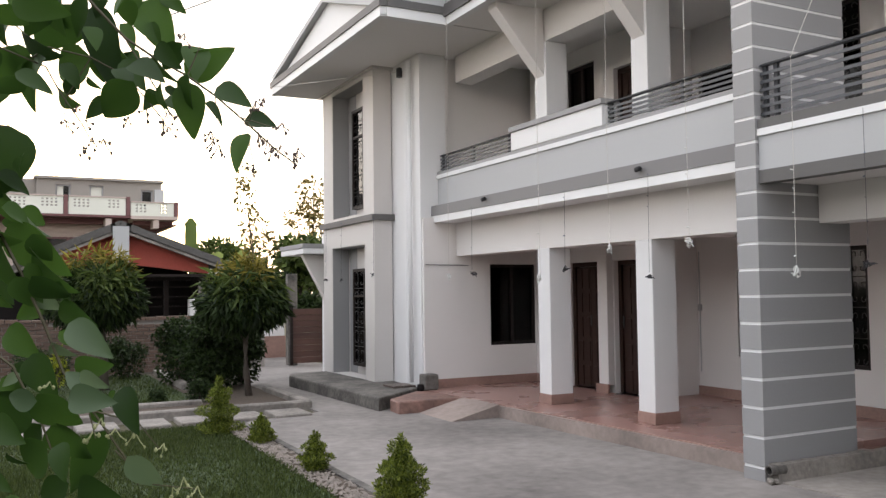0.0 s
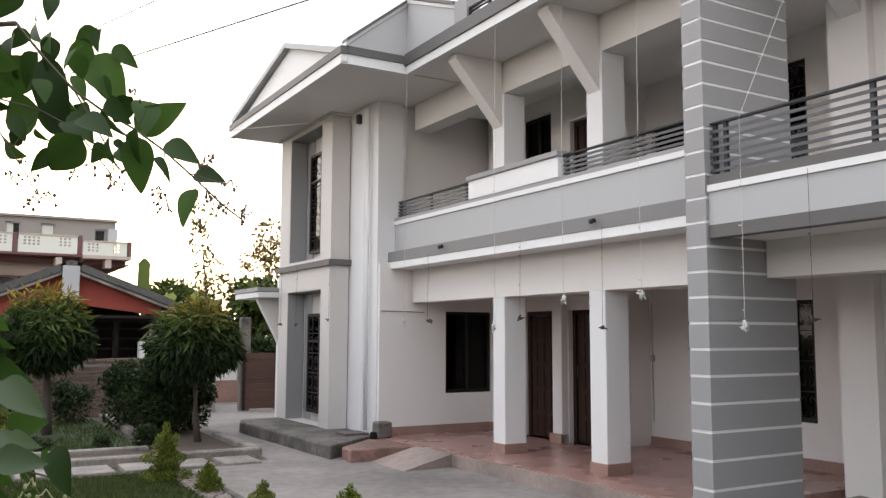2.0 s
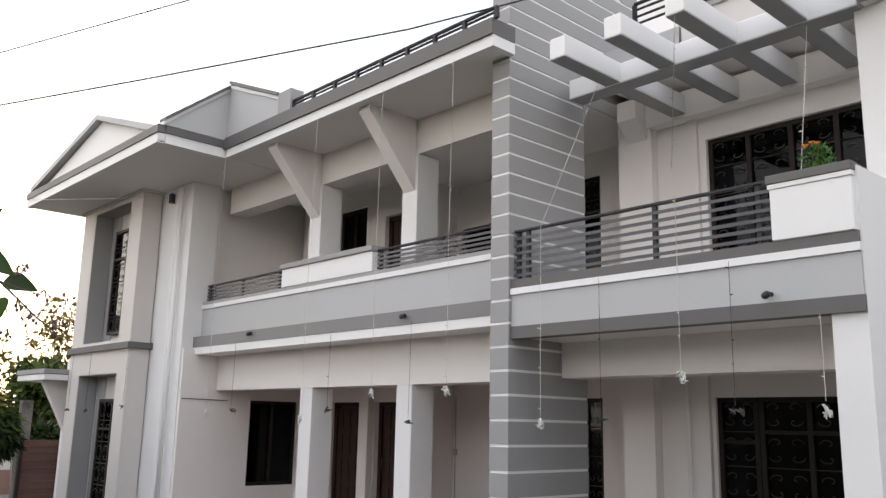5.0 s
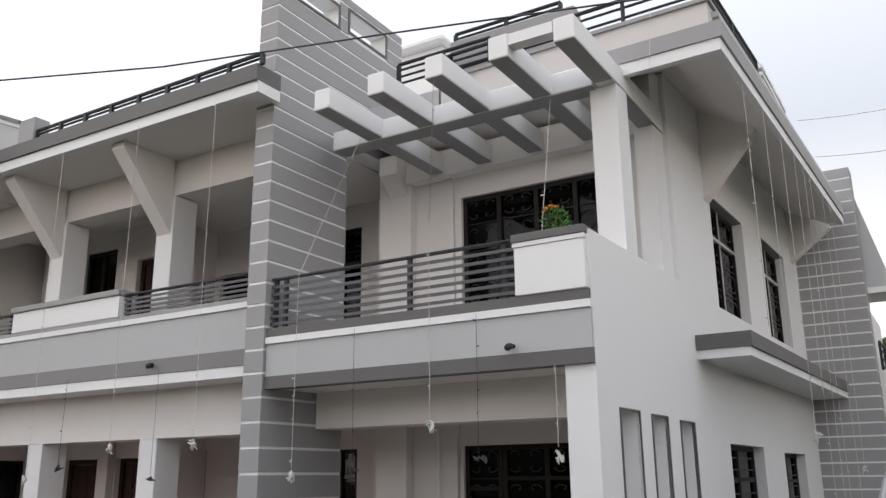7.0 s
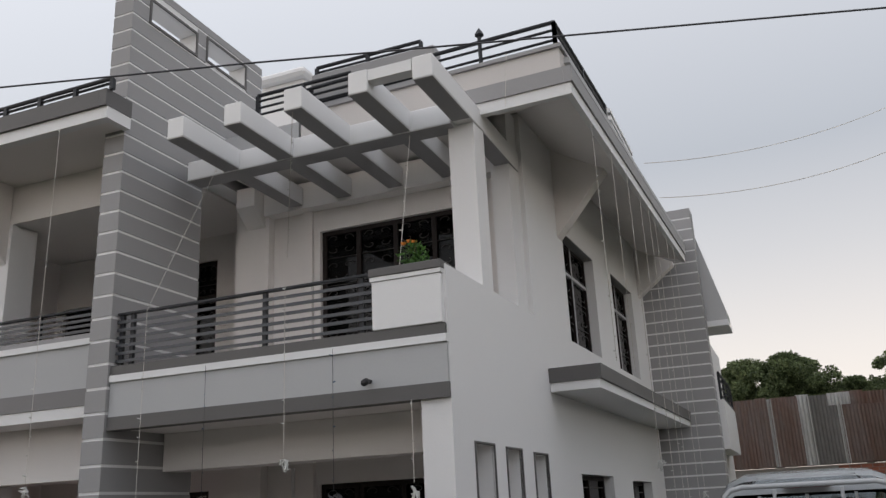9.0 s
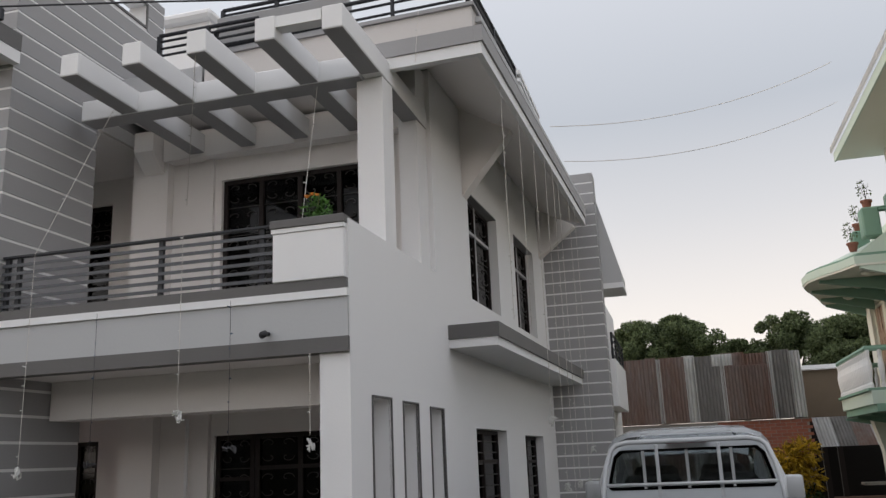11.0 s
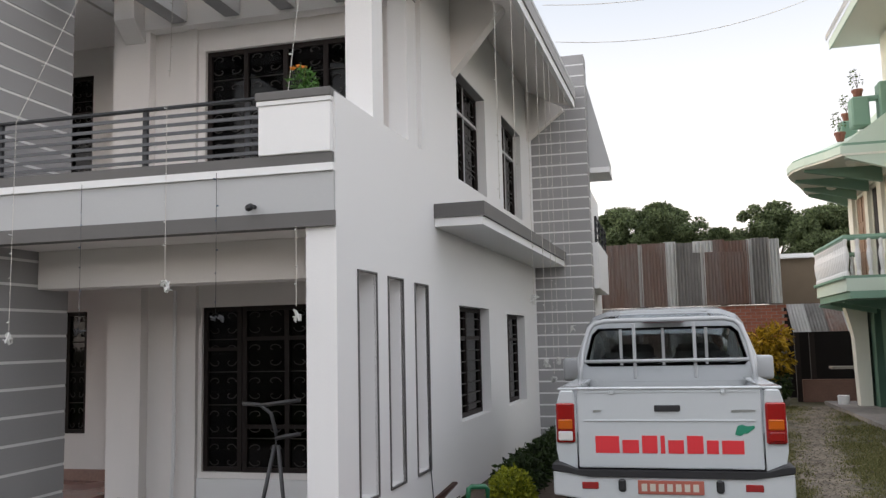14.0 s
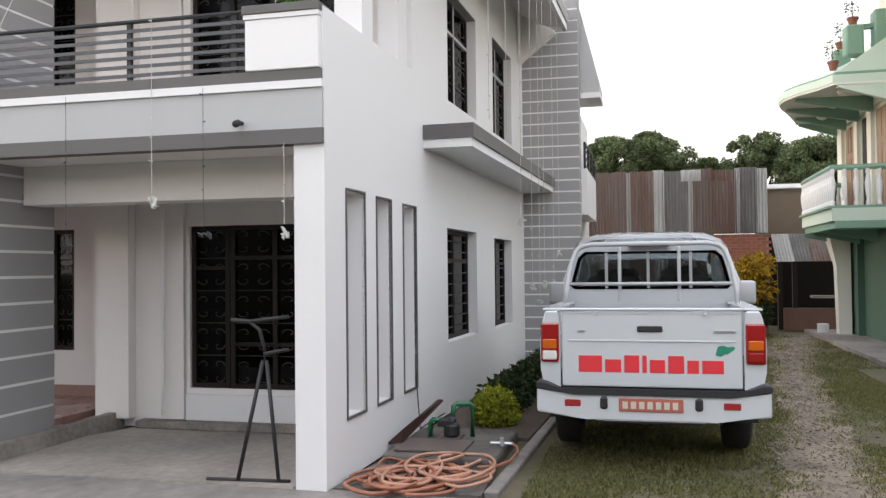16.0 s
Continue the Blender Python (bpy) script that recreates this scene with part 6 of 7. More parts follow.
LEAF_GRASS = leafmat("lawn_blades", (0.042, 0.064, 0.016), (0.09, 0.118, 0.034), 0.45, 0.35)
LEAF_STRAW = leafmat("yard_grass_blades", (0.11, 0.12, 0.042), (0.25, 0.235, 0.105), 0.3, 0.45, 0.1)
blades("lawn_grass", 90000, (-1.6, 2.72, 4.6, 11.15), 0.055, LEAF_GRASS, "short green lawn grass", 1)
blades("yard_grass", 260000, (6.3, 15, -3.4, 0.68), 0.034, LEAF_STRAW, "thin dry grass round the truck", 2, -0.03, patchy=True)
blades("yard_grass", 60000, (15, 22, -4.0, 0.6), 0.05, LEAF_STRAW, "tufts of dry grass beside the track", 3, -0.03, patchy=True)

# square paving slabs and the raised bed behind the lawn
for i in range(8):
    x = 4.05 - 0.62 * i
    bm = boxes((x - 0.50, x, 11.32, 11.95, -0.05, 0.035), bevel=0.012)
    solid("paving_slab", bm, KERB, "pale square concrete paving slab in the grass", "paving slab", group="garden path")
bm = boxes((-6, 4.25, 12.15, 18.8, -0.1, 0.02))
solid("soil_bed", bm, SOIL, "dark soil of the planted garden", "soil", "structure")
bm = boxes((-5.9, 2.95, 13.3, 18.5, -0.1, 0.03))
solid("garden_lawn", bm, LAWN, "green ground cover in the walled garden", "lawn", "structure")
blades("garden_grass", 22000, (-2.5, 2.9, 13.3, 18.4), 0.09, LEAF_GRASS, "longer grass in the walled garden", 4, 0.02)
for b in ((-6, 4.3, 12.05, 12.2, -0.05, 0.11), (4.2, 4.34, 12.2, 14.4, -0.05, 0.11), (-6, 2.95, 13.15, 13.27, -0.05, 0.09), (3.05, 3.2, 15.2, 18.6, -0.05, 0.13)):
    bm = boxes(b)
    bevelled(bm, 0.02)
    solid("bed_kerb", bm, KERB, "weathered concrete kerb of the garden bed", "kerb", "structure")


def cypress(x, y, h, r, seed):
    t = thing("dwarf_cypress", "small bright green dwarf cypress beside the kerb", "shrub", (x, y, 0), "kerb cypresses")
    cl = []
    for k in range(9):
        s = k / 8
        rr = r * (1 - 0.85 * s ** 2.0) * (0.7 + 0.3 * math.sin(k * 2.3 + seed))
        cl += [(x + rr * 0.45 * math.cos(a + k), y + rr * 0.45 * math.sin(a + k), 0.06 + h * 0.9 * s, rr * 0.6, rr * 0.6, h * 0.10) for a in (0, 2.1, 4.2)]
    leaf_cloud("foliage", cl, 9500 if h > 0.35 else 4500, 0.03, LEAF_CYP, t, seed=seed, slim=0.35, droop=-0.7, shell=0.5)
    bm = bmesh.new()
    tube(bm, [(x, y, -0.02), (x, y, h * 0.8)], 0.015, 6, 0.3)
    part("stem", bm, BARK, t)


LEAF_CYP = leafmat("cypress_sprays", (0.06, 0.095, 0.016), (0.22, 0.26, 0.04), 0.5, 0.25)
for i, (x, y, h, r) in enumerate(((2.60, 10.5, 0.62, 0.30), (2.84, 9.5, 0.27, 0.17), (2.87, 7.75, 0.32, 0.18), (3.0, 6.1, 0.52, 0.26))):
    cypress(x, y, h, r, 20 + i)


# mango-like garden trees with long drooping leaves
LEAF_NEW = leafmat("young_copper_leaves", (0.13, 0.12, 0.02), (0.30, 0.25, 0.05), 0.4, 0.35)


def mango(base, c, r, seed, trunk):
    cr = clump_ball(c, r, 30, seed, 0.48, 0.62)
    t = tree("mango_tree", "small round mango tree with long drooping leaves", base, c[2] - 0.3, cr, 4200, 0.25, LEAF_MID, seed, trunk, "garden trees", slim=0.21, droop=0.9, shell=0.3)
    # darker leaves set low put the crown's shaded underside into colour
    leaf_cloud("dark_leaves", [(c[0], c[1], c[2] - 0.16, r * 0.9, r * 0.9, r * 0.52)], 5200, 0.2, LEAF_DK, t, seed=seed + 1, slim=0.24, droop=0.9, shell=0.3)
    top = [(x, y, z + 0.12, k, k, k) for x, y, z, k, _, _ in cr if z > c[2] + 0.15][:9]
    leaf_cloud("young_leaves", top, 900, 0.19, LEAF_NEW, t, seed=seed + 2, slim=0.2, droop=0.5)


mango((3.85, 13.9, 0), (3.76, 13.9, 1.67), 0.72, 31, 0.065)
mango((1.85, 16.0, 0), (1.68, 16.0, 1.80), 0.88, 37, 0.09)


def shrub(x, y, h, r, mt, seed, n=3000, size=0.07, label="dense dark green garden shrub"):
    t = thing("shrub", label, "shrub", (x, y, 0), "garden shrubs")
    leaf_cloud("foliage", clump_ball((x, y, h * 0.55), r, 14, seed, h * 0.55 / r, 0.65) + [(x, y, h * 0.3, r * 0.7, r * 0.7, h * 0.3)], n, size, mt, t, seed=seed, shell=0.35)
    bm = bmesh.new()
    for k in range(5):
        tube(bm, [(x, y, -0.02), (x + r * 0.4 * math.cos(k * 1.3), y + r * 0.4 * math.sin(k * 1.3), h * 0.7)], 0.014, 5, 0.4)
    part("stems", bm, BARK, t)


shrub(3.55, 15.2, 1.45, 0.66, LEAF_DK, 41, 8500, 0.085)
shrub(3.2, 16.3, 1.35, 0.6, LEAF_DK, 42, 4500, 0.085)
shrub(4.15, 15.6, 1.15, 0.45, LEAF_DK, 43, 3000, 0.085)
shrub(2.45, 17.9, 0.9, 0.5, LEAF_DK, 44, 2400)
shrub(1.0, 18.3, 0.6, 0.6, LEAF_DK, 45, 2400)
shrub(-0.4, 18.0, 0.7, 0.6, LEAF_DK, 46, 2000)
shrub(1.55, 13.6, 0.28, 0.14, LEAF_DK, 47, 500, 0.05, "tiny green bedding plant")
shrub(2.35, 13.5, 0.32, 0.15, LEAF_DK, 48, 500, 0.05, "tiny green bedding plant")
shrub(2.95, 13.5, 0.40, 0.22, LEAF_DK, 50, 900, 0.06, "low green bedding plant")
shrub(1.15, 16.5, 1.05, 0.17, LEAF_YEL, 49, 300, 0.07, "slender yellow-leaved shrub in the garden bed")

# ---- brick garden wall and the gate ----
OLDB = mat("old_brown_brick", (0.135, 0.092, 0.072), 0.92, var=0.14, scale=3, fine=25, bump=0.4, rnd=0.35)
GWALL = solid("garden_wall", boxes((-9, 5.6, 19.26, 19.44, -0.1, 1.13)), MORTAR, "old brown brick garden wall", "wall", "structure")

# gate, pillars
GATEW = thing("yard_gate", "brown timber plank gate in the yard wall", "gate", (6.45, 19.2, 0))
for i in range(9):
    part("plank", boxes((6.22, 7.0, 19.15 + 0.01 * (i % 2), 19.19 + 0.01 * (i % 2), 0.05 + 0.14 * i, 0.185 + 0.14 * i)), mat("weathered_gate_wood", (0.075, 0.038, 0.03), 0.85, var=0.15, scale=4, fine=30, bump=0.3, rnd=0.3, stretch=(0.2, 1, 1)) if i == 0 else bpy.data.materials["weathered_gate_wood"], GATEW)
part("stile", boxes((6.16, 6.23, 19.10, 19.149, 0.02, 1.35), (6.95, 7.02, 19.10, 19.149, 0.02, 1.35)), WOODDK, GATEW)
bm = boxes((6.16, 6.38, 19.24, 19.46, -0.05, 2.12), bevel=0.015)
solid("gate_pillar", bm, CONC2, "rough grey concrete gate pillar", "pillar")
bm = boxes((4.2, 4.4, 19.5, 19.7, -0.05, 1.95), bevel=0.015)
solid("gate_pillar", bm, CONC2, "rough grey concrete pillar behind the wall", "pillar")
bm = boxes((4.45, 6.9, 22.0, 22.25, 0.55, 1.55))
solid("outbuilding_wall", bm, WHITE, "low whitewashed outbuilding wall", "wall", "structure")
bm = boxes((4.45, 6.9, 21.9, 22.2, -0.05, 0.549))
solid("outbuilding_base", bm, SKIRT, "faded red base of the outbuilding wall", "wall", "structure")

# ---- red gabled shed behind the wall ----
REDW = mat("faded_red_plank", (0.33, 0.065, 0.045), 0.8, var=0.16, scale=1.5, fine=20, bump=0.2)
TILE = mat("dark_roof_tile", (0.10, 0.095, 0.09), 0.85, var=0.15, scale=2.5, fine=20, bump=0.4)
DY = 22.5
GS = thing("gabled_shed", "open shed with a faded red gable and dark tiled roof", "shed", (2.9, DY, 0))
AX, AZ, RX, RZ, LX, LZ2 = 2.83, 3.27, 5.33, 2.33, 0.9, 2.40
bm = bmesh.new()
prism(bm, [(LX, 2.05), (LX, LZ2 - 0.02), (AX, AZ - 0.02), (RX - 0.3, RZ + 0.1), (RX - 0.3, 2.2), (AX, 2.47)], 1, DY, DY + 0.05)
part("gable", bm, REDW, GS, "faded red painted gable boards")
trng = random.Random(8)
for x0, z0 in ((LX - 0.5, LZ2 - 0.18), (RX + 0.02, RZ)):
    bm = bmesh.new()
    quad_box(bm, [(x0, DY - 0.3, z0), (AX, DY - 0.3, AZ), (AX, DY + 4, AZ), (x0, DY + 4, z0), (x0, DY - 0.3, z0 + 0.14), (AX, DY - 0.3, AZ + 0.14), (AX, DY + 4, AZ + 0.14), (x0, DY + 4, z0 + 0.14)])
    part("roof", bm, TILE, GS)
    way = Vector((AX - x0, 0, AZ - z0))
    tilt = Matrix.Rotation(-math.atan2(way.z, way.x), 4, "Y") if way.x > 0 else Matrix.Rotation(-math.atan2(way.z, -way.x), 4, "Y").inverted()
    n = 11
    for i in range(n):
        for j in range(2):
            p = Vector((x0, 0, z0 + 0.10 + 0.09 * j)) + way * ((i + 0.5 + 0.4 * j * (i < n - 1)) / n)
            half = 0.54 * way.length / n
            bm = boxes((-half, half, DY - 0.36 + 0.02 * j, DY - 0.08, -0.045, 0.045), m=Matrix.Translation(p) @ tilt @ Matrix.Rotation(trng.uniform(-0.035, 0.035), 4, "Y"))
            part("tile", bm, TILE, GS)
    bm = bmesh.new()
    quad_box(bm, [(x0, DY - 0.34, z0 - 0.045), (AX, DY - 0.34, AZ - 0.045), (AX, DY - 0.305, AZ - 0.045), (x0, DY - 0.305, z0 - 0.045), (x0, DY - 0.34, z0 + 0.02), (AX, DY - 0.34, AZ + 0.02), (AX, DY - 0.305, AZ + 0.02), (x0, DY - 0.305, z0 + 0.02)])
    part("barge_board", bm, KERB, GS)
part("return_wall", boxes((RX - 0.29, RX + 0.1, DY + 0.0, DY + 0.2, 2.16, RZ + 0.0)), WHITE2, GS)
part("king_post", boxes((AX - 0.19, AX + 0.19, DY - 0.40, DY - 0.365, 2.47, 3.36)), PALE, GS, "weathered white painted post")
part("tie_beam", boxes((LX - 0.2, RX - 0.1, DY - 0.05, DY - 0.002, 2.02, 2.1)), WOODDK, GS)
# shed walls near-black, so the shade inside is in their colour
bm = bmesh.new()
prism(bm, [(LX - 0.8, 0), (RX - 0.1, 0), (RX - 0.1, RZ - 0.12), (AX, AZ - 0.1), (LX - 0.8, LZ2 - 0.3)], 1, DY + 2.8, DY + 3.0)
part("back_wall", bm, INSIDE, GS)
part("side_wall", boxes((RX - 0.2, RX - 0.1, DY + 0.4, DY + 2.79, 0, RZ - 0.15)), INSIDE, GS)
for x in (LX - 0.2, AX + 0.3, AX + 1.1, RX - 0.5):
    part("post", boxes((x, x + 0.12, DY + 0.1, DY + 0.22, 0, 2.05)), WOODDK, GS)
for z in (1.35, 1.6, 1.85):
    part("rail", boxes((AX + 0.2, RX - 0.4, DY + 0.12, DY + 0.16, z, z + 0.03)), WOODDK, GS)
part("lean_roof", boxes((AX - 0.9, RX + 0.05, DY - 0.9, DY - 0.06, 2.11, 2.17)), WOODDK, GS)

# ---- balconied house beyond ----
RENDER = mat("bare_cement_render", (0.27, 0.25, 0.225), 0.9, var=0.06, scale=0.8, fine=20, bump=0.2)
PINK = mat("pale_pink_wall", (0.46, 0.38, 0.34), 0.8, var=0.04, bump=0.1)
MAROON = mat("maroon_paint", (0.14, 0.06, 0.06), 0.7, var=0.06, bump=0.05)
FH = thing("balconied_house", "unfinished grey house with a white pierced balcony parapet", "house", (3.2, 34, 0))
FY = 32.0
mF = Matrix(((1, 0, 0, 0), (0, 1, 0, FY + 1.2), (0, 0, 1, 0), (0, 0, 0, 1)))
W3 = [(1.92, 2.42, 5.0, 5.65), (3.05, 3.52, 5.0, 5.66), (4.83, 5.25, 4.95, 5.56)]
bm = wall(bmesh.new(), mF, 1.3, 5.56, 4.4, 5.84, 0.2, W3)
part("wall", bm, RENDER, FH, "bare cement upper wall")
for a, b, c, d in W3:
    part("window", boxes((a, b, 0.12, 0.15, c, d), m=mF), PANE if a > 4 else CREAM, FH)
    part("window_frame", boxes((a, a + 0.05, 0.06, 0.12, c, d), (b - 0.05, b, 0.06, 0.12, c, d), (a + 0.05, b - 0.05, 0.06, 0.12, d - 0.05, d), m=mF), MID, FH)
part("window", boxes((2.18, 2.36, 0.10, 0.118, 5.05, 5.6), m=mF), PANE, FH, "open dark casement")
part("water_box", boxes((5.28, 5.6, -0.3, -0.02, 5.02, 5.57), m=mF), PALE, FH, "pale grey metal box on the terrace")
part("roof", boxes((1.22, 5.62, FY + 1.08, FY + 6, 5.845, 5.93)), RENDER, FH)
part("core", boxes((-3, 5.5, FY + 1.45, FY + 6, 4.48, 5.84)), RENDER, FH)
part("core", boxes((-3, 4.4, FY + 1.45, FY + 6, 0, 4.31)), RENDER, FH)
part("wall", boxes((-3, 4.45, FY + 1.2, FY + 1.44, 0, 4.31)), PINK, FH, "pale pink lower wall")
part("slab", boxes((-3, 4.3, FY - 0.2, FY + 1.6, 4.40, 4.475)), MAROON, FH)
part("slab", boxes((4.301, 5.92, FY - 0.2, FY + 6, 4.36, 4.475)), PINK, FH)
for i in range(6):
    part("rib", boxes((4.46, 5.85, FY + 0.5 + 0.95 * i, FY + 0.65 + 0.95 * i, 4.2, 4.355)), MAROON, FH)
part("rib", boxes((5.7, 5.88, FY - 0.1, FY + 6, 4.15, 4.198)), MAROON, FH)
part("beam", boxes((-3, 4.3, FY + 0.6, FY + 0.8, 4.2, 4.395)), MAROON, FH)
for x in (0.6, 3.46, 5.06):
    part("rib", boxes((x, x + 0.2, FY - 0.15, FY + 0.59 if x < 5 else FY + 0.45, 4.05, 4.355)), PINK, FH)
# pierced parapet panels between maroon posts
for x0, x1, lift in ((-1.3, 0.1, 0.16), (0.28, 2.09, 0.16), (2.27, 4.12, 0.16), (4.3, 5.77, 0.03)):
    mid = (x0 + x1) / 2
    hol = [(x0 + 0.16 + 0.14 * i, x0 + 0.23 + 0.14 * i, 4.58 + lift + 0.11 * j, 4.64 + lift + 0.11 * j) for i in range(int((x1 - x0 - 0.25) / 0.14)) for j in range(3) if abs(x0 + 0.195 + 0.14 * i - mid) > 0.25]
    bm = wall(bmesh.new(), Matrix.Translation((0, FY - 0.18, 0)), x0, x1, 4.48, 4.92 + lift, 0.1, hol)
    part("parapet_panel", bm, CREAM, FH, "white pierced parapet panel")
    part("coping", boxes((x0, x1 + 0.02, FY - 0.21, FY - 0.05, 4.922 + lift, 4.965 + lift)), PINK, FH)
    part("parapet_post", boxes((x1 + 0.022, x1 + 0.15, FY - 0.22, FY - 0.04, 4.48, 4.98 + lift)), MAROON, FH)
mF2 = Matrix(((1, 0, 0, 0), (0, 1, 0, FY + 1.19), (0, 0, 1, 0), (0, 0, 0, 1)))
for x0 in (1.6, 2.4):
    part("window", boxes((x0, x0 + 0.7, -0.02, 0.0, 2.9, 3.7), m=mF2), PANE, FH)
    part("window_frame", boxes((x0 - 0.06, x0, -0.05, 0.0, 2.85, 3.75), (x0 + 0.7, x0 + 0.76, -0.05, 0.0, 2.85, 3.75), (x0, x0 + 0.7, -0.05, 0.0, 3.70, 3.76), m=mF2), MAROON, FH)

# ---- distant greenery on the west side ----
LEAF_BAN = leafmat("pale_banana_leaves", (0.12, 0.18, 0.05), (0.28, 0.34, 0.11), 0.4, 0.5)


def banana(base, h, blades, seed):
    """A soft trunk with long arching blades; each blade: turn, length, lean."""
    rng = random.Random(seed)
    t = thing("banana_plant", "banana plant with tall broad pale green leaves", "plant", base, "banana plants")
    bm = bmesh.new()
    b = Vector(base)
    tube(bm, [b, b + Vector((0.05, 0, h * 0.5)), b + Vector((0, 0, h))], 0.11, 8, 0.6)
    part("trunk", bm, LEAF_BAN, t)
    for turn, length, lean in blades:
        bm = bmesh.new()
        out = Vector((math.cos(turn), math.sin(turn), 0))
        side = Vector((-out.y, out.x, 0))
        old = None
        n = 12
        for i in range(n + 1):
            q = i / n
            c = b + Vector((0, 0, h)) + out * (length * lean * (0.35 * q + 0.65 * q * q)) + Vector((0, 0, length * (q * (1.15 - 0.75 * lean * q))))
            w = 0.25 * min(1, 0.1 + q / 0.18) * min(1, 0.3 + (1 - q) / 0.12) * rng.uniform(0.8, 1.05)
            new_row = [bm.verts.new(c + side * w + Vector((0, 0, -0.3 * w))), bm.verts.new(c), bm.verts.new(c - side * w + Vector((0, 0, -0.3 * w)))]
            if old:
                for k in range(2):
                    bm.faces.new((old[k], old[k + 1], new_row[k + 1], new_row[k]))
            old = new_row
        part("blade", bm, LEAF_BAN, t)


banana((6.8, 34, 0), 2.7, ((1.4, 1.75, 0.05), (3.3, 1.2, 0.8), (0.3, 1.0, 0.9), (-1.2, 1.0, 0.8), (2.6, 0.9, 0.9)), 61)
banana((7.8, 34.5, 0), 2.4, ((0.2, 1.2, 0.8), (3.0, 1.3, 0.7), (-1.5, 1.2, 0.5), (1.3, 1.1, 0.4), (-2.4, 1.1, 0.9), (-0.6, 1.2, 0.8)), 62)
banana((8.8, 34.2, 0), 2.3, ((-1.6, 1.1, 0.2), (0.4, 1.0, 0.9), (3.4, 1.1, 0.9), (-0.8, 1.0, 0.6)), 63)
banana((5.9, 34.6, 0), 2.2, ((-1.6, 1.1, 0.6), (0.4, 1.2, 0.7), (3.2, 1.2, 0.8), (2.0, 1.1, 0.5)), 64)
tree("tree", "low green trees behind the sheds", (9.5, 38, 0), 2.5, clump_ball((9.0, 38, 2.75), 2.5, 26, 65, 0.5), 5000, 0.3, LEAF_MID, 66, 0.2, "far trees")
tree("tree", "thin sapling with sparse sunlit leaves", (6.35, 22.5, 0), 3.3, [(6.0, 22.5, 4.3, 0.25, 0.2, 0.5), (6.25, 22.5, 3.4, 0.4, 0.3, 0.5), (6.45, 22.5, 2.9, 0.5, 0.3, 0.4), (5.95, 22.5, 4.9, 0.2, 0.2, 0.3)], 330, 0.15, LEAF_DRY, 71, 0.04, "far trees", slim=0.5)
tree("tree", "thin sapling with sparse sunlit leaves", (8.1, 22.8, 0), 3.6, [(8.0, 22.8, 4.4, 0.45, 0.3, 0.5), (7.7, 22.8, 3.6, 0.5, 0.3, 0.5), (8.2, 22.8, 3.9, 0.5, 0.3, 0.5)], 520, 0.16, LEAF_DRY, 72, 0.05, "far trees", slim=0.5)
tree("tree", "leafy green tree beside the gate", (7.3, 22.0, 0), 2.2, clump_ball((7.4, 22.0, 2.3), 1.15, 16, 73, 0.9), 2600, 0.19, LEAF_MID, 74, 0.08, "far trees", slim=0.6)
tree("tree", "leafy green tree beyond the gate", (6.2, 24.0, 0), 1.6, clump_ball((6.1, 24.0, 2.0), 0.9, 14, 75, 0.8), 1700, 0.18, LEAF_DK, 76, 0.07, "far trees", slim=0.6)

# added shrub: its dark leaves stand in for shade beyond the gate
tree("shrub", "dense dark shrub added for the shade behind the yard gate", (7.2, 20.6, 0), 0.8, clump_ball((7.3, 20.6, 1.25), 0.75, 16, 77, 0.7), 2200, 0.16, LEAF_DK, 78, 0.04, "far trees", slim=0.6)

# ---- string lights hanging from the eaves ----
WIRE = mat("pale_wire", (0.5, 0.47, 0.43), 0.5, var=0.05, bump=0.0)
DKWIRE = mat("dark_wire", (0.03, 0.03, 0.035), 0.5, var=0.05, bump=0.0)
BULB = mat("clear_bulb_plastic", (0.55, 0.55, 0.53), 0.25, var=0.05, bump=0.0)
BULBC = mat("tinted_bulb_plastic", (0.06, 0.10, 0.16), 0.25, var=0.3, bump=0.0)


def string_light(pts, dark, seed, tail=True, label=""):
    """A thin wire with small bulbs along it and a bunched end."""
    rng = random.Random(seed)
    t = thing("string_light", label or ("dark string light" if dark else "pale string light") + " hanging from the eaves with a bunched end", "string light", pts[-1], "string lights")
    bm = bmesh.new()
    tube(bm, pts, 0.0027 if not dark else 0.0023, 4)
    part("wire", bm, DKWIRE if dark else WIRE, t)
    bm = bmesh.new()
    for a, b in zip(pts, pts[1:]):
        a, b = Vector(a), Vector(b)
        n = int((b - a).length / 0.16)
        for i in range(n):
            p = a + (b - a) * ((i + rng.random() * 0.6) / max(1, n))
            d = Vector((rng.uniform(-1, 0.2), rng.uniform(-1, 1), rng.uniform(-0.4, 0.4))) * 0.022
            tube(bm, [p, p + d], 0.005, 4)
    part("light_chain", bm, BULBC if dark else BULB, t)["kind"] = "stuff"
    if tail:
        bm = bmesh.new()
        e = Vector(pts[-1])
        p = e.copy()
        way = [p.copy()]
        for k in range(16 if not dark else 11):
            p = e + Vector((rng.gauss(0, 0.016), rng.gauss(0, 0.022 if not dark else 0.032), -0.012 - 0.11 * rng.random() * (1 if not dark else 0.6)))
            way.append(p)
        for a, b, c in zip(way, way[1:], way[2:]):
            tube(bm, [(a + b) / 2, b, (b + c) / 2], 0.0075 if not dark else 0.007, 5)
        for k in range(5):
            q = rng.choice(way)
            tube(bm, [q, q + Vector((rng.uniform(-0.01, 0.01), rng.uniform(-0.035, 0.035), rng.uniform(-0.03, 0.01)))], 0.005, 4)
        part("tangle", bm, DKWIRE if dark else BULB, t)


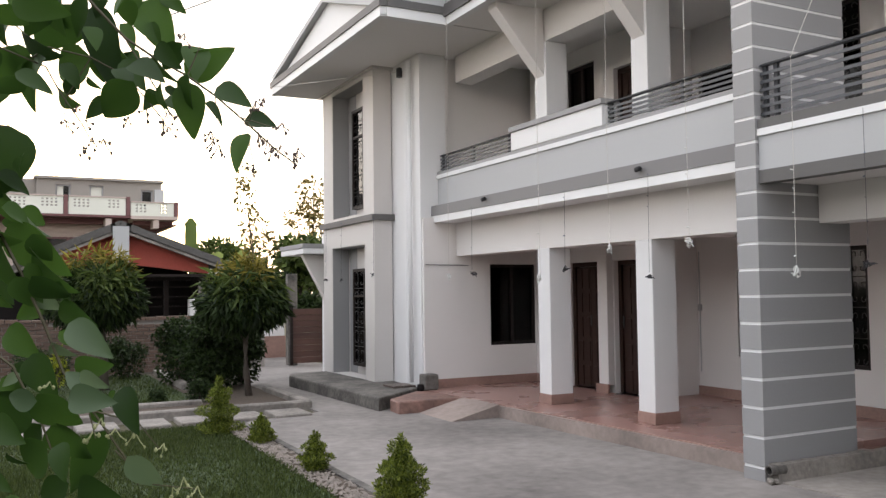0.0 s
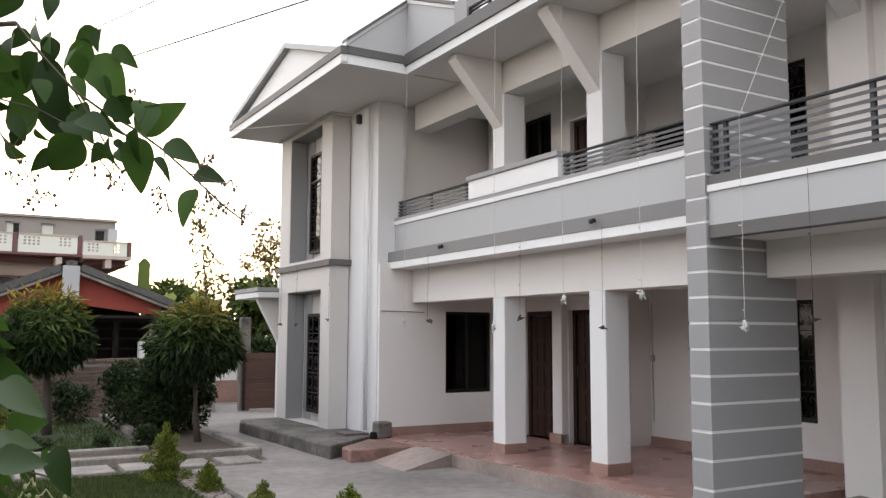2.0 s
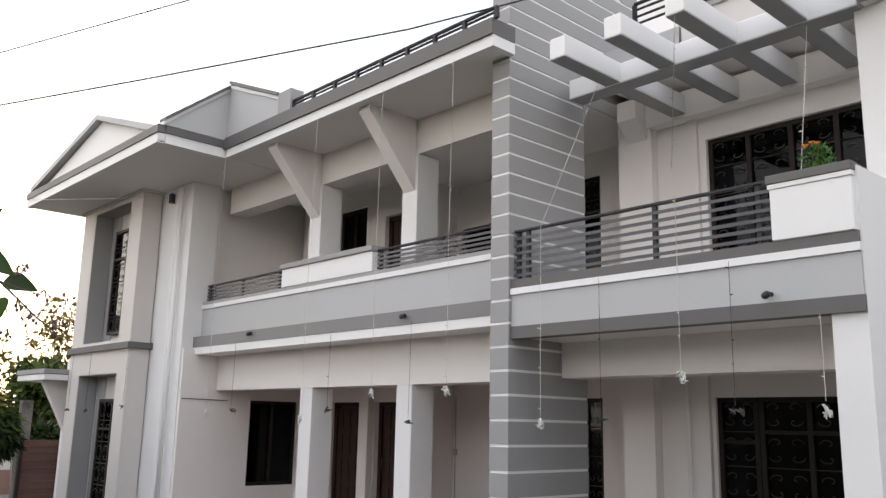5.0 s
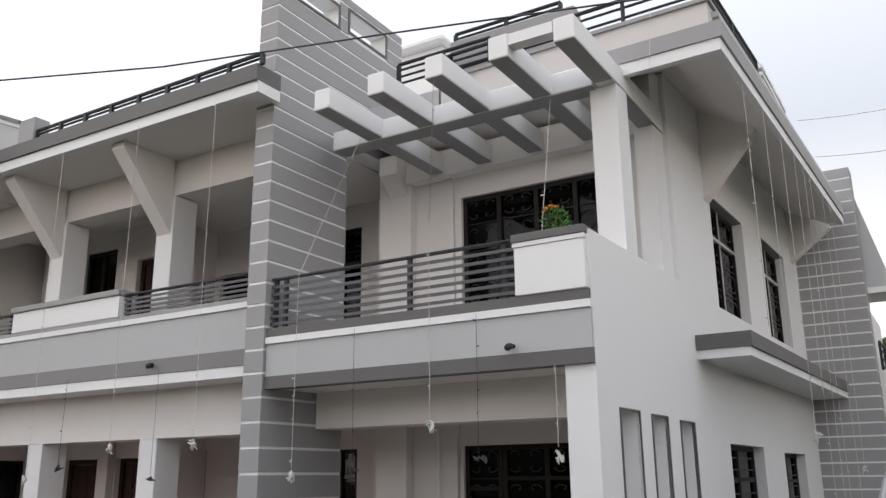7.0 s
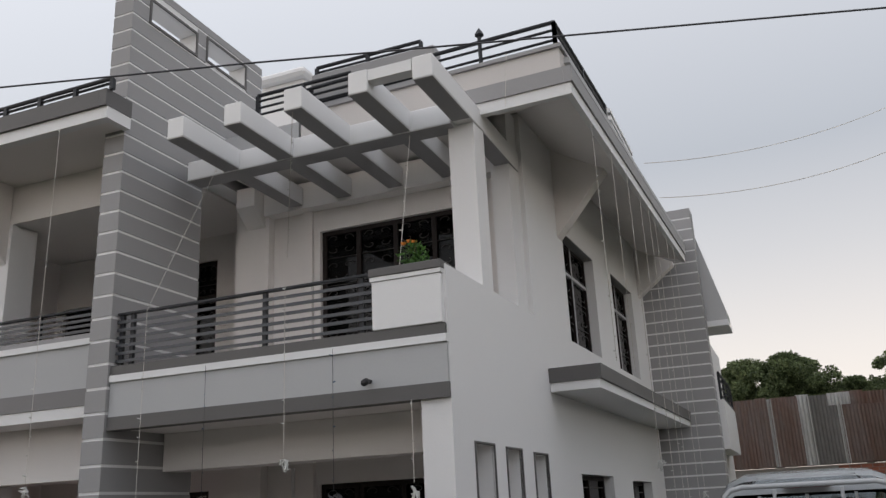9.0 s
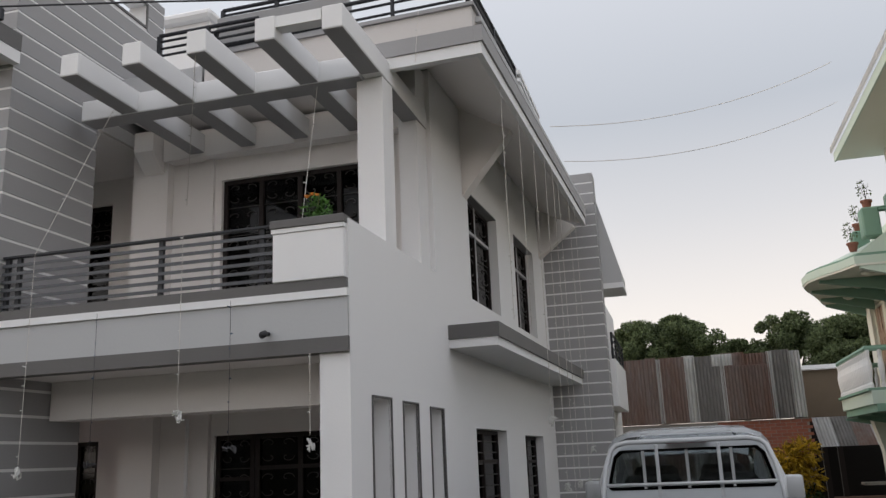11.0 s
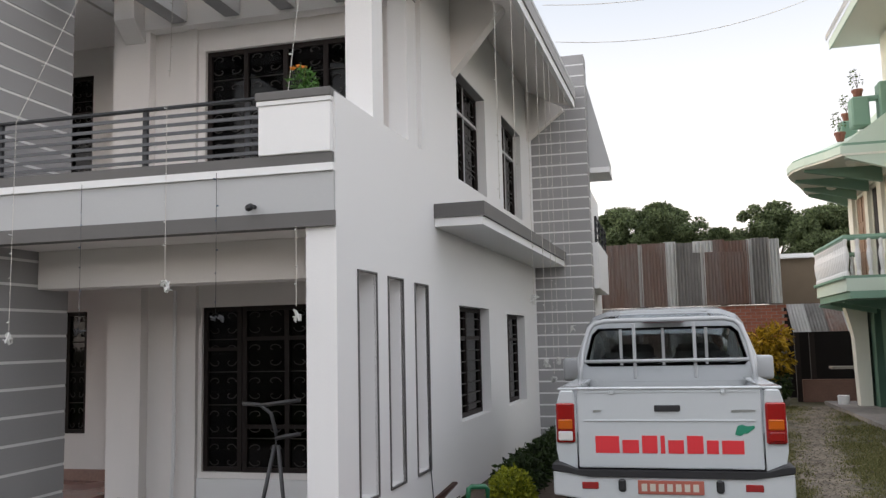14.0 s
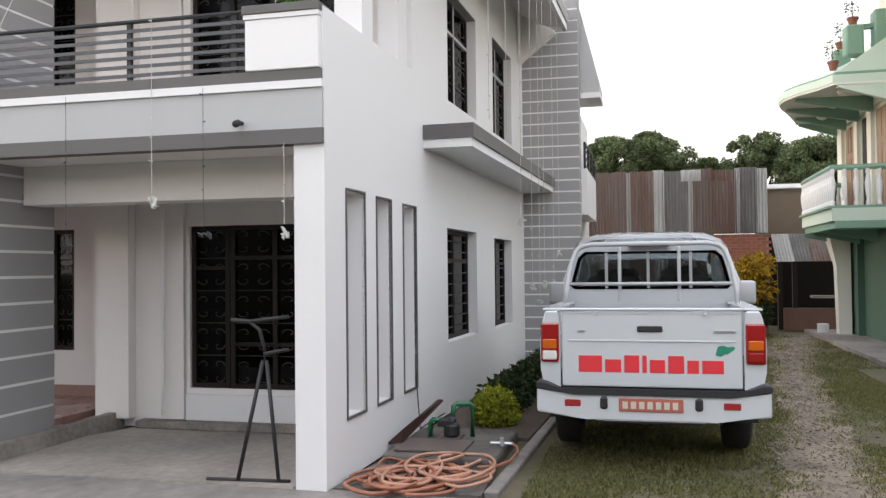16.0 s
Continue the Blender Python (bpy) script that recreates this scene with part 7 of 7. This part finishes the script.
for i, (y, z, dark) in enumerate(((6.94, 2.12, 0), (5.80, 2.11, 0), (6.32, 1.80, 1), (7.69, 1.92, 1), (8.21, 1.84, 0), (9.78, 1.92, 1), (10.46, 1.90, 0))):
    if dark:
        y, z = -0.2 + (y + 0.2) * 1.094, 1.78 + (z - 1.78) * 1.094
        string_light([(6.27, y, 2.9), (6.26, y, z + 0.05)], 1, 100 + i, True, "dark string light hanging from the balcony edge")
    else:
        string_light([(5.76, y, 5.47), (5.75, y + 0.01, 3.6), (5.75, y, z + 0.05)], 0, 100 + i)
for i, (y, z) in enumerate(((12.83, 1.97), (14.31, 1.89), (15.11, 1.91))):
    string_light([(5.62, y, 2.92), (5.61, y, z + 0.05)], 1, 120 + i)
string_light([(6.78, 4.75, 5.19), (6.10, 4.93, 3.62), (6.09, 4.93, 1.88)], 0, 131)
string_light([(6.12, 3.515, 3.66), (6.12, 3.515, 3.10), (6.12, 3.515, 2.25)], 0, 132)
string_light([(6.97, 2.70, 5.19), (6.2, 2.5, 3.66)], 0, 133, False, "pale string light hanging from the pergola to the planter")
string_light([(6.12, 2.40, 2.6), (6.12, 2.40, 2.0)], 0, 138)
string_light([(6.12, 3.07, 3.06), (6.12, 3.07, 1.97)], 1, 134)
string_light([(6.12, 4.29, 3.06), (6.12, 4.29, 1.9)], 1, 135)
string_light([(6.05, 3.41, 5.19), (8.1, 4.75, 4.6)], 0, 136, False, "slack pale string light under the pergola")
string_light([(7.15, 1.75, 5.9), (7.15, 1.8, 5.36)], 0, 137, False, "short pale string light over the fascia")
for i, (x, v, z0) in enumerate(((7.85, 0.9, 3.7), (8.65, 0.9, 3.5), (9.42, 0.9, 2.2), (10.1, 0.9, 1.5), (10.64, 0.9, 1.28), (11.03, 0.9, 1.5), (11.85, 0.9, 1.5), (12.4, 0.9, 1.9))):
    p = SIDE @ Vector((su(x), -v, 0))
    string_light([(p.x, p.y, 5.36), (p.x, p.y, 3.0), (p.x, p.y, z0)], 0, 140 + i, x > 9)

# ---- cameras, cables and fittings on the front ----
for x, y, z in ((6.07, 2.76, 2.77), (6.26, 7.07, 2.97), (6.26, 10.35, 2.98)):
    c = thing("security_camera", "small dark bullet camera on the balcony front", "camera", (x, y, z), "security cameras")
    bm = bmesh.new()
    tube(bm, [(x + 0.02, y, z), (x - 0.04, y - 0.01, z - 0.02)], 0.027, 12)
    part("barrel", bm, CARBLK, c, smooth=True)
    bm = bmesh.new()
    tube(bm, [(x + 0.14, y, z + 0.01), (x + 0.02, y, z)], 0.018, 8)
    part("mount", bm, CARBLK, c)
bm = bmesh.new()
lathe(bm, [(0.05, -0.08), (0.05, 0.06), (0.02, 0.08)], (6.0, 12.6, 5.28), 10)
solid("junction_box", bm, CARBLK, "dark cable box under the gable eaves", "box")


def cable(name, a, b, sag, r, mt, label, seg=24):
    a, b = Vector(a), Vector(b)
    bm = bmesh.new()
    tube(bm, [a + (b - a) * (i / seg) - Vector((0, 0, sag * 4 * (i / seg) * (1 - i / seg))) for i in range(seg + 1)], r, 5)
    return solid(name, bm, mt, label, "cable")


bm = bmesh.new()
tube(bm, [(-3.0, 19.2, 4.9), (0.6, 10.6, 4.40), (1.65, 8.1, 4.31), (2.56, 5.83, 4.27), (3.42, 3.75, 4.265), (3.83, 2.34, 4.265), (4.89, -1.03, 4.27), (5.9, -4.2, 4.30)], 0.0055, 6)
solid("power_cable", bm, DKWIRE, "black power cable crossing in front of the house", "cable", smooth=True)
cable("service_wire", (14.8, 1.55, 7.6), (18.4, -4.0, 9.6), 0.35, 0.007, WIRE, "pale twisted service wire between the houses")
cable("service_wire", (14.8, 1.35, 6.9), (18.4, -4.0, 8.7), 0.35, 0.007, WIRE, "pale twisted service wire between the houses")
cable("service_wire", (5.95, 12.6, 5.28), (-2.0, 20.0, 5.2), 0.1, 0.005, WIRE, "thin wire from the gable to the garden")

cable("power_cable", (6.9, -7.4, 4.61), (-2.45, 19.2, 4.62), 0.0, 0.004, DKWIRE, "thin dark wire crossing above the garden")

# conduit and switch on the porch wall, cable along the beam
CON = thing("conduit", "white conduit with a switch box on the porch wall", "conduit", (9.07, 9.05, 1.0))
bm = bmesh.new()
tube(bm, [(9.08, 9.12, 2.2), (9.08, 9.12, 0.5)], 0.008, 6)
part("tube", bm, PALE, CON)
part("switch_box", boxes((9.065, 9.097, 9.085, 9.155, 1.36, 1.45), bevel=0.006), PALE, CON)
bm = bmesh.new()
tube(bm, [(8.24, 5.0, 2.42), (8.24, 4.6, 2.39), (8.24, 4.0, 2.42)], 0.004, 5)
solid("cable", bm, WIRE, "slack dark cable under the porch ceiling", "cable")
bm = bmesh.new()
tube(bm, [(8.20, 4.72, 2.3), (8.20, 4.72, 0.5), (8.19, 4.74, 0.14)], 0.02, 6)
solid("drain_pipe", bm, WHITE2, "white waste pipe on the porch wall", "pipe")
bm = bmesh.new()
tube(bm, [(6.14, 11.98, 2.1), (6.9, 11.98, 2.09)], 0.006, 5)
solid("cable", bm, DKWIRE, "thin cable along the porch end wall", "cable")
bm = boxes((5.98, 6.22, 11.72, 11.94, PZ, PZ + 0.24), bevel=0.02)
solid("concrete_block", bm, CONC2, "grey concrete block at the porch corner", "block")
bm = bmesh.new()
lathe(bm, [(0.05, 0.0), (0.06, 0.05), (0.05, 0.1)], (5.93, 11.78, 0.166), 10)
solid("bowl", bm, INSIDE, "small dark bowl beside the block", "bowl")
bm = bmesh.new()
for i in range(5):
    box(bm, 5.62 + 0.08 * i, 5.69 + 0.08 * i, 12.1 + 0.02 * (i % 2), 12.5, 0.19, 0.22)
solid("door_mat", bm, STEEL, "folded dark rag on the plinth", "rag")
# marigold in the balcony planter
MG = thing("marigold", "marigold plant with orange flowers in the balcony planter", "plant", (6.3, 2.45, 3.66))
leaf_cloud("foliage", [(6.3, 2.42, 3.77, 0.09, 0.10, 0.11), (6.3, 2.37, 3.71, 0.08, 0.09, 0.08)], 320, 0.05, leafmat("marigold_leaves", (0.05, 0.12, 0.03), (0.10, 0.22, 0.05)), MG, seed=9, shell=0.2)
FLW = mat("orange_petals", (0.75, 0.20, 0.02), 0.6, var=0.1, bump=0.0)
for x, y, z in ((6.25, 2.48, 3.88), (6.3, 2.45, 3.91), (6.28, 2.40, 3.89)):
    bm = bmesh.new()
    bmesh.ops.create_icosphere(bm, subdivisions=1, radius=0.026)
    for v in bm.verts:
        v.co = Vector((v.co.x, v.co.y, v.co.z * 0.6)) * (1 + 0.25 * math.sin(v.co.x * 300)) + Vector((x, y, z))
    part("flower", bm, FLW, MG)
bm = bmesh.new()
for a in (-0.05, 0.03, 0.08):
    tube(bm, [(6.3, 2.43, 3.6), (6.27, 2.43 + a, 3.9)], 0.005, 4)
part("stems", bm, LEAF_MID, MG)
# kerb stone and pipe at the foot of the pylon
bm = bmesh.new()
rnd = random.Random(77)
for i in range(12):
    x = 6.16 + 0.2 * i
    a, b, c, d = (0.15 + 0.014 * rnd.random() for _ in range(4))
    quad_box(bm, [(x, 5.235, -0.02), (x + 0.202, 5.235, -0.02), (x + 0.202, 5.343, -0.02), (x, 5.343, -0.02), (x, 5.25 + 0.01 * rnd.random(), a), (x + 0.202, 5.25 + 0.01 * rnd.random(), b), (x + 0.202, 5.343, c), (x, 5.343, d)])
for x, y, r in ((6.10, 5.27, 0.035), (6.13, 5.24, 0.03), (6.08, 5.25, 0.022), (6.12, 5.30, 0.03)):
    lathe(bm, [(r * 0.4, -0.02), (r, 0.0), (r * 0.9, r * 0.7), (r * 0.3, r)], Vector((x, y, 0.02)), 7)
solid("drain_kerb", bm, KERB, "rough cement drain edge at the pylon foot", "kerb", "structure")
DP = thing("drain_pipe", "short open cement drain pipe set in the drain edge", "pipe", (6.1, 5.275, 0.07))
bm = bmesh.new()
rings = []
for x, y, r in ((6.26, 5.275, 0.046), (6.085, 5.275, 0.046), (6.08, 5.275, 0.044), (6.08, 5.275, 0.034), (6.24, 5.275, 0.033)):
    rings.append([bm.verts.new((x, y + r * math.cos(k * math.tau / 16), 0.115 + r * math.sin(k * math.tau / 16))) for k in range(16)])
for a, b in zip(rings, rings[1:]):
    for k in range(16):
        bm.faces.new((a[k], a[(k + 1) % 16], b[(k + 1) % 16], b[k]))
bm.faces.new(rings[-1])
bmesh.ops.recalc_face_normals(bm, faces=bm.faces)
part("tube", bm, CONC2, DP)

# ---- flowering branch close to the camera ----
STEMM = mat("green_brown_stem", (0.07, 0.06, 0.03), 0.7, var=0.1, bump=0.0)
NEAR = leafmat("broad_green_leaf", (0.026, 0.06, 0.012), (0.058, 0.118, 0.021), 0.35, 0.4, 0.3)
# paler, glossier green for some of the broad leaves
NEARPALE = leafmat("pale_broad_leaf", (0.075, 0.125, 0.055), (0.13, 0.18, 0.095), 0.3, 0.3, 0.4)
BUD = mat("brown_seed_bud", (0.10, 0.07, 0.06), 0.7, var=0.2, bump=0.0)
BUDW = mat("pale_flower_bud", (0.30, 0.31, 0.15), 0.6, var=0.15, bump=0.0)
BR = thing("jasmine_branch", "leafy jasmine branches with seed heads hanging beside the path", "shrub", (-0.25, 1.2, 0))
EYE0, AIM0 = Vector((0.23, 0.013, 1.694)), Vector((1.151, 1.785, 1.791))
fwd = (AIM0 - EYE0).normalized()
rgt = fwd.cross(Vector((0, 0, 1))).normalized()
upv = rgt.cross(fwd)


def spot(u, v, d):
    """A place d metres out, u to the right and v up, in the plane of the branch; u and v in units of d."""
    return EYE0 + d * (fwd + u * rgt + v * upv)


def leaf_mesh(w):
    """A broad pointed leaf, 1 long along +x, folded a little along its midrib."""
    bm = bmesh.new()
    n = 11
    mid, lf, rt = [], [], []
    for i in range(n + 1):
        s = i / n
        h = w * 0.5 * math.sin(math.pi * min(1, s ** 0.62)) ** 0.9 if 0 < i < n else 0
        z = -0.24 * s * s
        mid.append(bm.verts.new((s, 0, z)))
        if 0 < i < n:
            lf.append(bm.verts.new((s + 0.02, h, z + 0.34 * h)))
            rt.append(bm.verts.new((s + 0.02, -h, z + 0.34 * h)))
    for side in (lf, rt):
        bm.faces.new((mid[0], mid[1], side[0]))
        for i in range(len(side) - 1):
            bm.faces.new((mid[i + 1], mid[i + 2], side[i + 1], side[i]))
        bm.faces.new((mid[n - 1], mid[n], side[-1]))
    return bm


LEAFM = {w: finish(leaf_mesh(w), "leaf", NEAR, True) for w in (0.35, 0.55, 0.7)}
LEAFP = finish(leaf_mesh(0.55), "leaf", NEARPALE, True)
frng = random.Random(77)


def leaves(rows, d, pale=(), tilt=0.85):
    """Rows of base u, v and tip u, v in hundredths, and the leaf's breadth."""
    for i, (u0, v0, u1, v1, w) in enumerate(rows):
        dd = d * frng.uniform(0.93, 1.07)
        a, b = spot(u0 / 100, v0 / 100, dd), spot(u1 / 100, v1 / 100, dd * frng.uniform(0.97, 1.03))
        x = b - a
        n = (-fwd + tilt * Vector((frng.uniform(-1, 1), frng.uniform(-1, 1), frng.uniform(-1, 1)))).normalized()
        y = n.cross(x).normalized()
        z = x.normalized().cross(y)
        k = x.length
        o = part("leaf", LEAFP if i in pale else LEAFM[w], None, BR)
        o.matrix_basis = Matrix(((x.x, y.x * k, z.x * k, a.x), (x.y, y.y * k, z.y * k, a.y), (x.z, y.z * k, z.z * k, a.z), (0, 0, 0, 1)))
leaves([(-30.1, 20.8, -24.4, 23.7, 0.55), (-30.0, 20.1, -29.0, 13.3, 0.55), (-33.8, 23.3, -31.3, 19.2, 0.7), (-35.5, 29.4, -31.3, 24.2, 0.7), (-36.1, 20.1, -40.0, 15.5, 0.7), (-26.4, 19.3, -22.6, 17.6, 0.55), (-27.8, 17.5, -25.1, 14.9, 0.7), (-23.0, 15.6, -19.9, 15.2, 0.55), (-22.8, 13.9, -24.8, 9.9, 0.55), (-32.9, 20.1, -32.9, 16.8, 0.7), (-40.9, 22.9, -46.1, 20.9, 0.7), (-48.1, 22.8, -48.9, 16.5, 0.55), (-49.4, 26.6, -45.9, 22.4, 0.7), (-50.6, 24.6, -51.5, 17.9, 0.55), (-40.6, 29.3, -38.5, 18.8, 0.35)], 1.7, ())
leaves([(-43.1, 29.3, -47.3, 23.2, 0.7), (-37.1, 29.9, -36.1, 26.5, 0.7), (-52.1, 29.3, -48.4, 26.5, 0.7), (-45.0, 19.3, -43.3, 17.1, 0.7), (-36.4, 22.2, -32.9, 21.0, 0.55), (-37.8, 18.3, -34.9, 18.4, 0.55), (-41.4, 29.9, -43.6, 25.4, 0.55), (-34.7, 18.7, -32.7, 17.2, 0.55), (-50.1, 31.3, -44.8, 28.0, 0.7), (-38.4, 25.3, -36.0, 20.7, 0.35), (-45.8, 30.6, -48.7, 25.3, 0.55), (-32.8, 30.6, -30.1, 28.3, 0.55)], 1.7, ())
leaves([(-50.9, 15.2, -51.7, 6.4, 0.7), (-52.4, 9.5, -47.9, 7.4, 0.55), (-52.7, 3.1, -50.6, -5.6, 0.7), (-51.1, 3.5, -44.6, -3.0, 0.55), (-48.3, 0.7, -44.5, -5.4, 0.7), (-52.1, 7.4, -49.4, 2.7, 0.55), (-50.1, 21.3, -45.4, 19.3, 0.55)], 1.45)
leaves([(-44.1, -8.2, -39.6, -12.0, 0.55), (-46.1, -10.4, -43.2, -12.8, 0.7), (-41.9, -16.1, -44.9, -13.7, 0.7), (-42.8, -13.9, -39.9, -16.1, 0.35), (-44.2, -16.9, -39.6, -17.5, 0.35), (-48.7, -4.6, -44.8, -6.5, 0.35), (-37.4, -23.9, -33.4, -28.0, 0.55), (-47.9, -17.3, -52.1, -16.8, 0.35), (-49.9, -14.0, -52.1, -15.5, 0.35)], 1.42, range(9), 0.35)
leaves([(-43.5, -13.3, -39.3, -13.5, 0.7), (-45.1, -5.8, -41.6, -8.8, 0.55), (-47.0, -5.8, -50.4, -7.6, 0.7), (-51.1, -8.5, -48.3, -12.3, 0.7), (-49.8, -16.0, -52.7, -22.4, 0.7), (-47.9, -16.4, -43.0, -21.0, 0.7), (-37.7, -15.7, -36.8, -21.2, 0.55), (-41.4, -18.1, -40.2, -20.4, 0.55), (-47.5, -20.0, -49.6, -23.6, 0.7), (-46.0, -19.8, -42.3, -25.1, 0.7), (-46.9, -22.1, -49.8, -26.7, 0.7), (-44.9, -22.1, -45.5, -26.7, 0.7), (-39.8, -20.9, -45.2, -28.8, 0.35)], 1.47, (), 0.35)
leaves([(-39.6, -20.7, -44.6, -28.5, 0.35), (-48.4, -2.6, -44.1, -5.8, 0.7), (-43.2, -27.4, -39.0, -29.3, 0.7), (-44.3, -27.0, -48.4, -28.8, 0.7), (-48.7, -12.6, -50.5, -16.3, 0.7), (-48.4, -11.7, -46.3, -17.2, 0.7), (-45.2, -9.1, -42.9, -11.1, 0.55), (-38.7, -16.1, -39.9, -18.4, 0.35), (-45.1, -3.2, -44.6, -6.2, 0.7), (-50.2, -2.6, -48.3, -6.5, 0.7), (-52.1, -14.6, -49.3, -16.9, 0.7), (-53.3, -19.6, -50.2, -22.1, 0.7), (-42.9, -29.1, -39.3, -30.6, 0.7)], 1.5, (), 0.35)
# the dense inner leaves of the two boughs
inner = random.Random(41)
for d, n, (ua, ub), (va, vb) in ((1.75, 34, (-54, -34), (20, 33)), (1.75, 30, (-56, -36), (32, 46)), (1.72, 12, (-40, -28), (17, 25)), (1.55, 20, (-56, -48), (-4, 12)), (1.55, 12, (-60, -51), (-30, -4))):
    rows = []
    for _ in range(n):
        u, v = inner.uniform(ua, ub), inner.uniform(va, vb)
        a, k = inner.uniform(-2.6, -0.4), inner.uniform(2.2, 4.4)
        rows.append((u, v, u + k * math.cos(a), v + k * math.sin(a), inner.choice((0.55, 0.7, 0.7))))
    leaves(rows, d)
for way, d, r in (
    ([(-44.1, 33.3), (-40.8, 29.3), (-37.1, 25.3), (-33.8, 23.0), (-29.8, 20.7), (-26.5, 18.3), (-22.8, 15.0), (-19.5, 11.9), (-17.2, 10.2)], 1.7, 0.0032),
    ([(-54.1, 25.3), (-50.1, 23.6), (-46.4, 22.0), (-44.8, 19.0), (-42.1, 15.0), (-41.1, 13.0)], 1.7, 0.0022),
    ([(-48.1, 23.0), (-46.1, 24.3), (-41.1, 23.0), (-36.8, 20.7), (-32.8, 15.7), (-32.1, 14.3)], 1.7, 0.0022),
    ([(-37.1, 25.3), (-33.5, 19.3), (-32.1, 15.7)], 1.7, 0.002),
    ([(-29.8, 20.7), (-28.2, 24.3)], 1.7, 0.0018),
    ([(-22.8, 15.0), (-21.8, 17.7)], 1.7, 0.0015),
    ([(-22.8, 13.9), (-22.0, 9.5)], 1.7, 0.0012),
    ([(-23.5, 15.7), (-18.9, 14.3)], 1.7, 0.0013),
    ([(-56.0, 7.4), (-52.1, 2.7), (-49.4, -2.6), (-47.1, -7.9), (-44.8, -13.9), (-41.4, -18.5), (-37.8, -23.8), (-36.1, -27.2)], 1.45, 0.0035),
    ([(-54.1, -10.6), (-50.7, -13.2), (-47.4, -19.9), (-44.8, -27.2)], 1.45, 0.003),
    ([(-41.4, -18.5), (-36.1, -19.9), (-33.5, -23.2)], 1.45, 0.0018),
    ([(-44.8, -13.9), (-42.1, -17.2), (-41.1, -21.8)], 1.45, 0.0018),
    ([(-38.8, -23.2), (-34.8, -27.2), (-29.5, -27.8)], 1.45, 0.0018),
    ([(-54.1, 15.3), (-50.7, 15.0)], 1.45, 0.003),
    ([(-26.5, 18.3), (-26.5, 12.7)], 1.7, 0.0012),
    ([(-41.1, 23.0), (-44.1, 18.3), (-44.4, 15.0)], 1.7, 0.0015),
):
    bm = bmesh.new()
    tube(bm, [spot(u / 100, v / 100, d) for u, v in way], r, 5, 0.5)
    part("twig", bm, STEMM, BR)


def buds(places, d, mt, n, size):
    """Little knobbly heads of seeds or buds at the twig ends."""
    for u, v in places:
        bm = bmesh.new()
        for k in range(n + 1):
            o = spot(u / 100, v / 100, d)
            c = o + Vector((frng.uniform(-1, 1), frng.uniform(-1, 1), frng.uniform(-1, 0.6))) * size * 3.2
            s = size * frng.uniform(0.5, 0.95)
            tube(bm, [o + Vector((0, 0, size * 2.5)), (o + c) / 2 + Vector((0, 0, size * 0.6)), c], 0.0011, 4)
            lathe(bm, [(s * 0.2, -s), (s * 0.75, -s * 0.3), (s * 0.7, s * 0.4), (s * 0.2, s)], c, 6)
        part("seed_head" if mt is BUD else "flower_bud", bm, mt, BR)


buds(((-41.8, 15.0), (-41.1, 13.0), (-44.2, 15.0), (-39.8, 12.7), (-42.8, 16.7), (-21.8, 17.0), (-20.8, 17.3), (-18.7, 14.3), (-17.5, 10.7), (-18.9, 11.7), (-22.2, 9.5), (-26.7, 12.7), (-27.1, 13.5), (-32.8, 14.8), (-32.1, 14.0), (-21.5, 13.3), (-20.5, 12.4), (-30.1, 25.0), (-26.2, 11.9), (-32.1, 16.0), (-36.8, 15.3), (-34.7, 16.3), (-42.1, 11.9), (-19.9, 11.5), (-16.9, 11.4)), 1.7, BUD, 3, 0.005)
buds(((-41.4, -21.8), (-46.4, -15.9), (-30.8, -27.3), (-33.1, -23.3), (-40.4, -20.2), (-36.5, -21.8), (-29.2, -28.4), (-32.1, -28.5), (-41.1, -16.5), (-38.8, -21.5)), 1.45, BUDW, 2, 0.005)

# the shrub's own stems, rising beside the path
for foot, way in ((( -0.75, 1.55), ((-0.70, 0.05), (-0.62, 0.32), (-0.44, 0.333))), ((-0.72, 1.35), ((-0.72, -0.2), (-0.66, 0.0), (-0.56, 0.074)))):
    base = spot(foot[0], 0, 1.6)
    bm = bmesh.new()
    tube(bm, [(base.x, base.y, -0.03), (base.x + 0.03, base.y, 0.7), *(spot(u, v, 1.6) for u, v in way)], 0.02, 7, 0.25)
    part("stem", bm, BARK, BR)

# ---- bricks of the garden wall and the shed ----
brick_me = finish(bevelled(boxes((-0.115, 0.115, -0.012, 0.012, -0.034, 0.034)), 0.004), "brick", OLDB)
frng = random.Random(3)
row = 0
count = 0
for row in range(14):
    z = 0.05 + 0.08 * row
    x = -0.6 + (0.12 if row % 2 else 0.0)
    while x < 4.9:
        if count < 300:
            o = part("brick", brick_me, None, GWALL)
            o.location = (x, 19.25 - frng.uniform(-0.004, 0.008), z + frng.uniform(-0.004, 0.004))
            count += 1
        x += 0.245
bm = bmesh.new()
for i in range(60):
    x = -9 + 0.245 * i
    box(bm, x, x + 0.23, 19.22, 19.48, 1.13, 1.19 + frng.uniform(-0.01, 0.02))
part("coping_bricks", bm, OLDB, GWALL)["kind"] = "stuff"
red_me = finish(boxes((-0.01, 0.01, -0.11, 0.11, -0.034, 0.034)), "brick", BRICK)
for row in range(13):
    z = 1.42 + 0.077 * row
    y = -3.0 + (0.115 if row % 2 else 0)
    while y < -0.9:
        o = part("brick", red_me, None, SHEDWALL)
        o.location = (22.055, y, z)
        y += 0.235
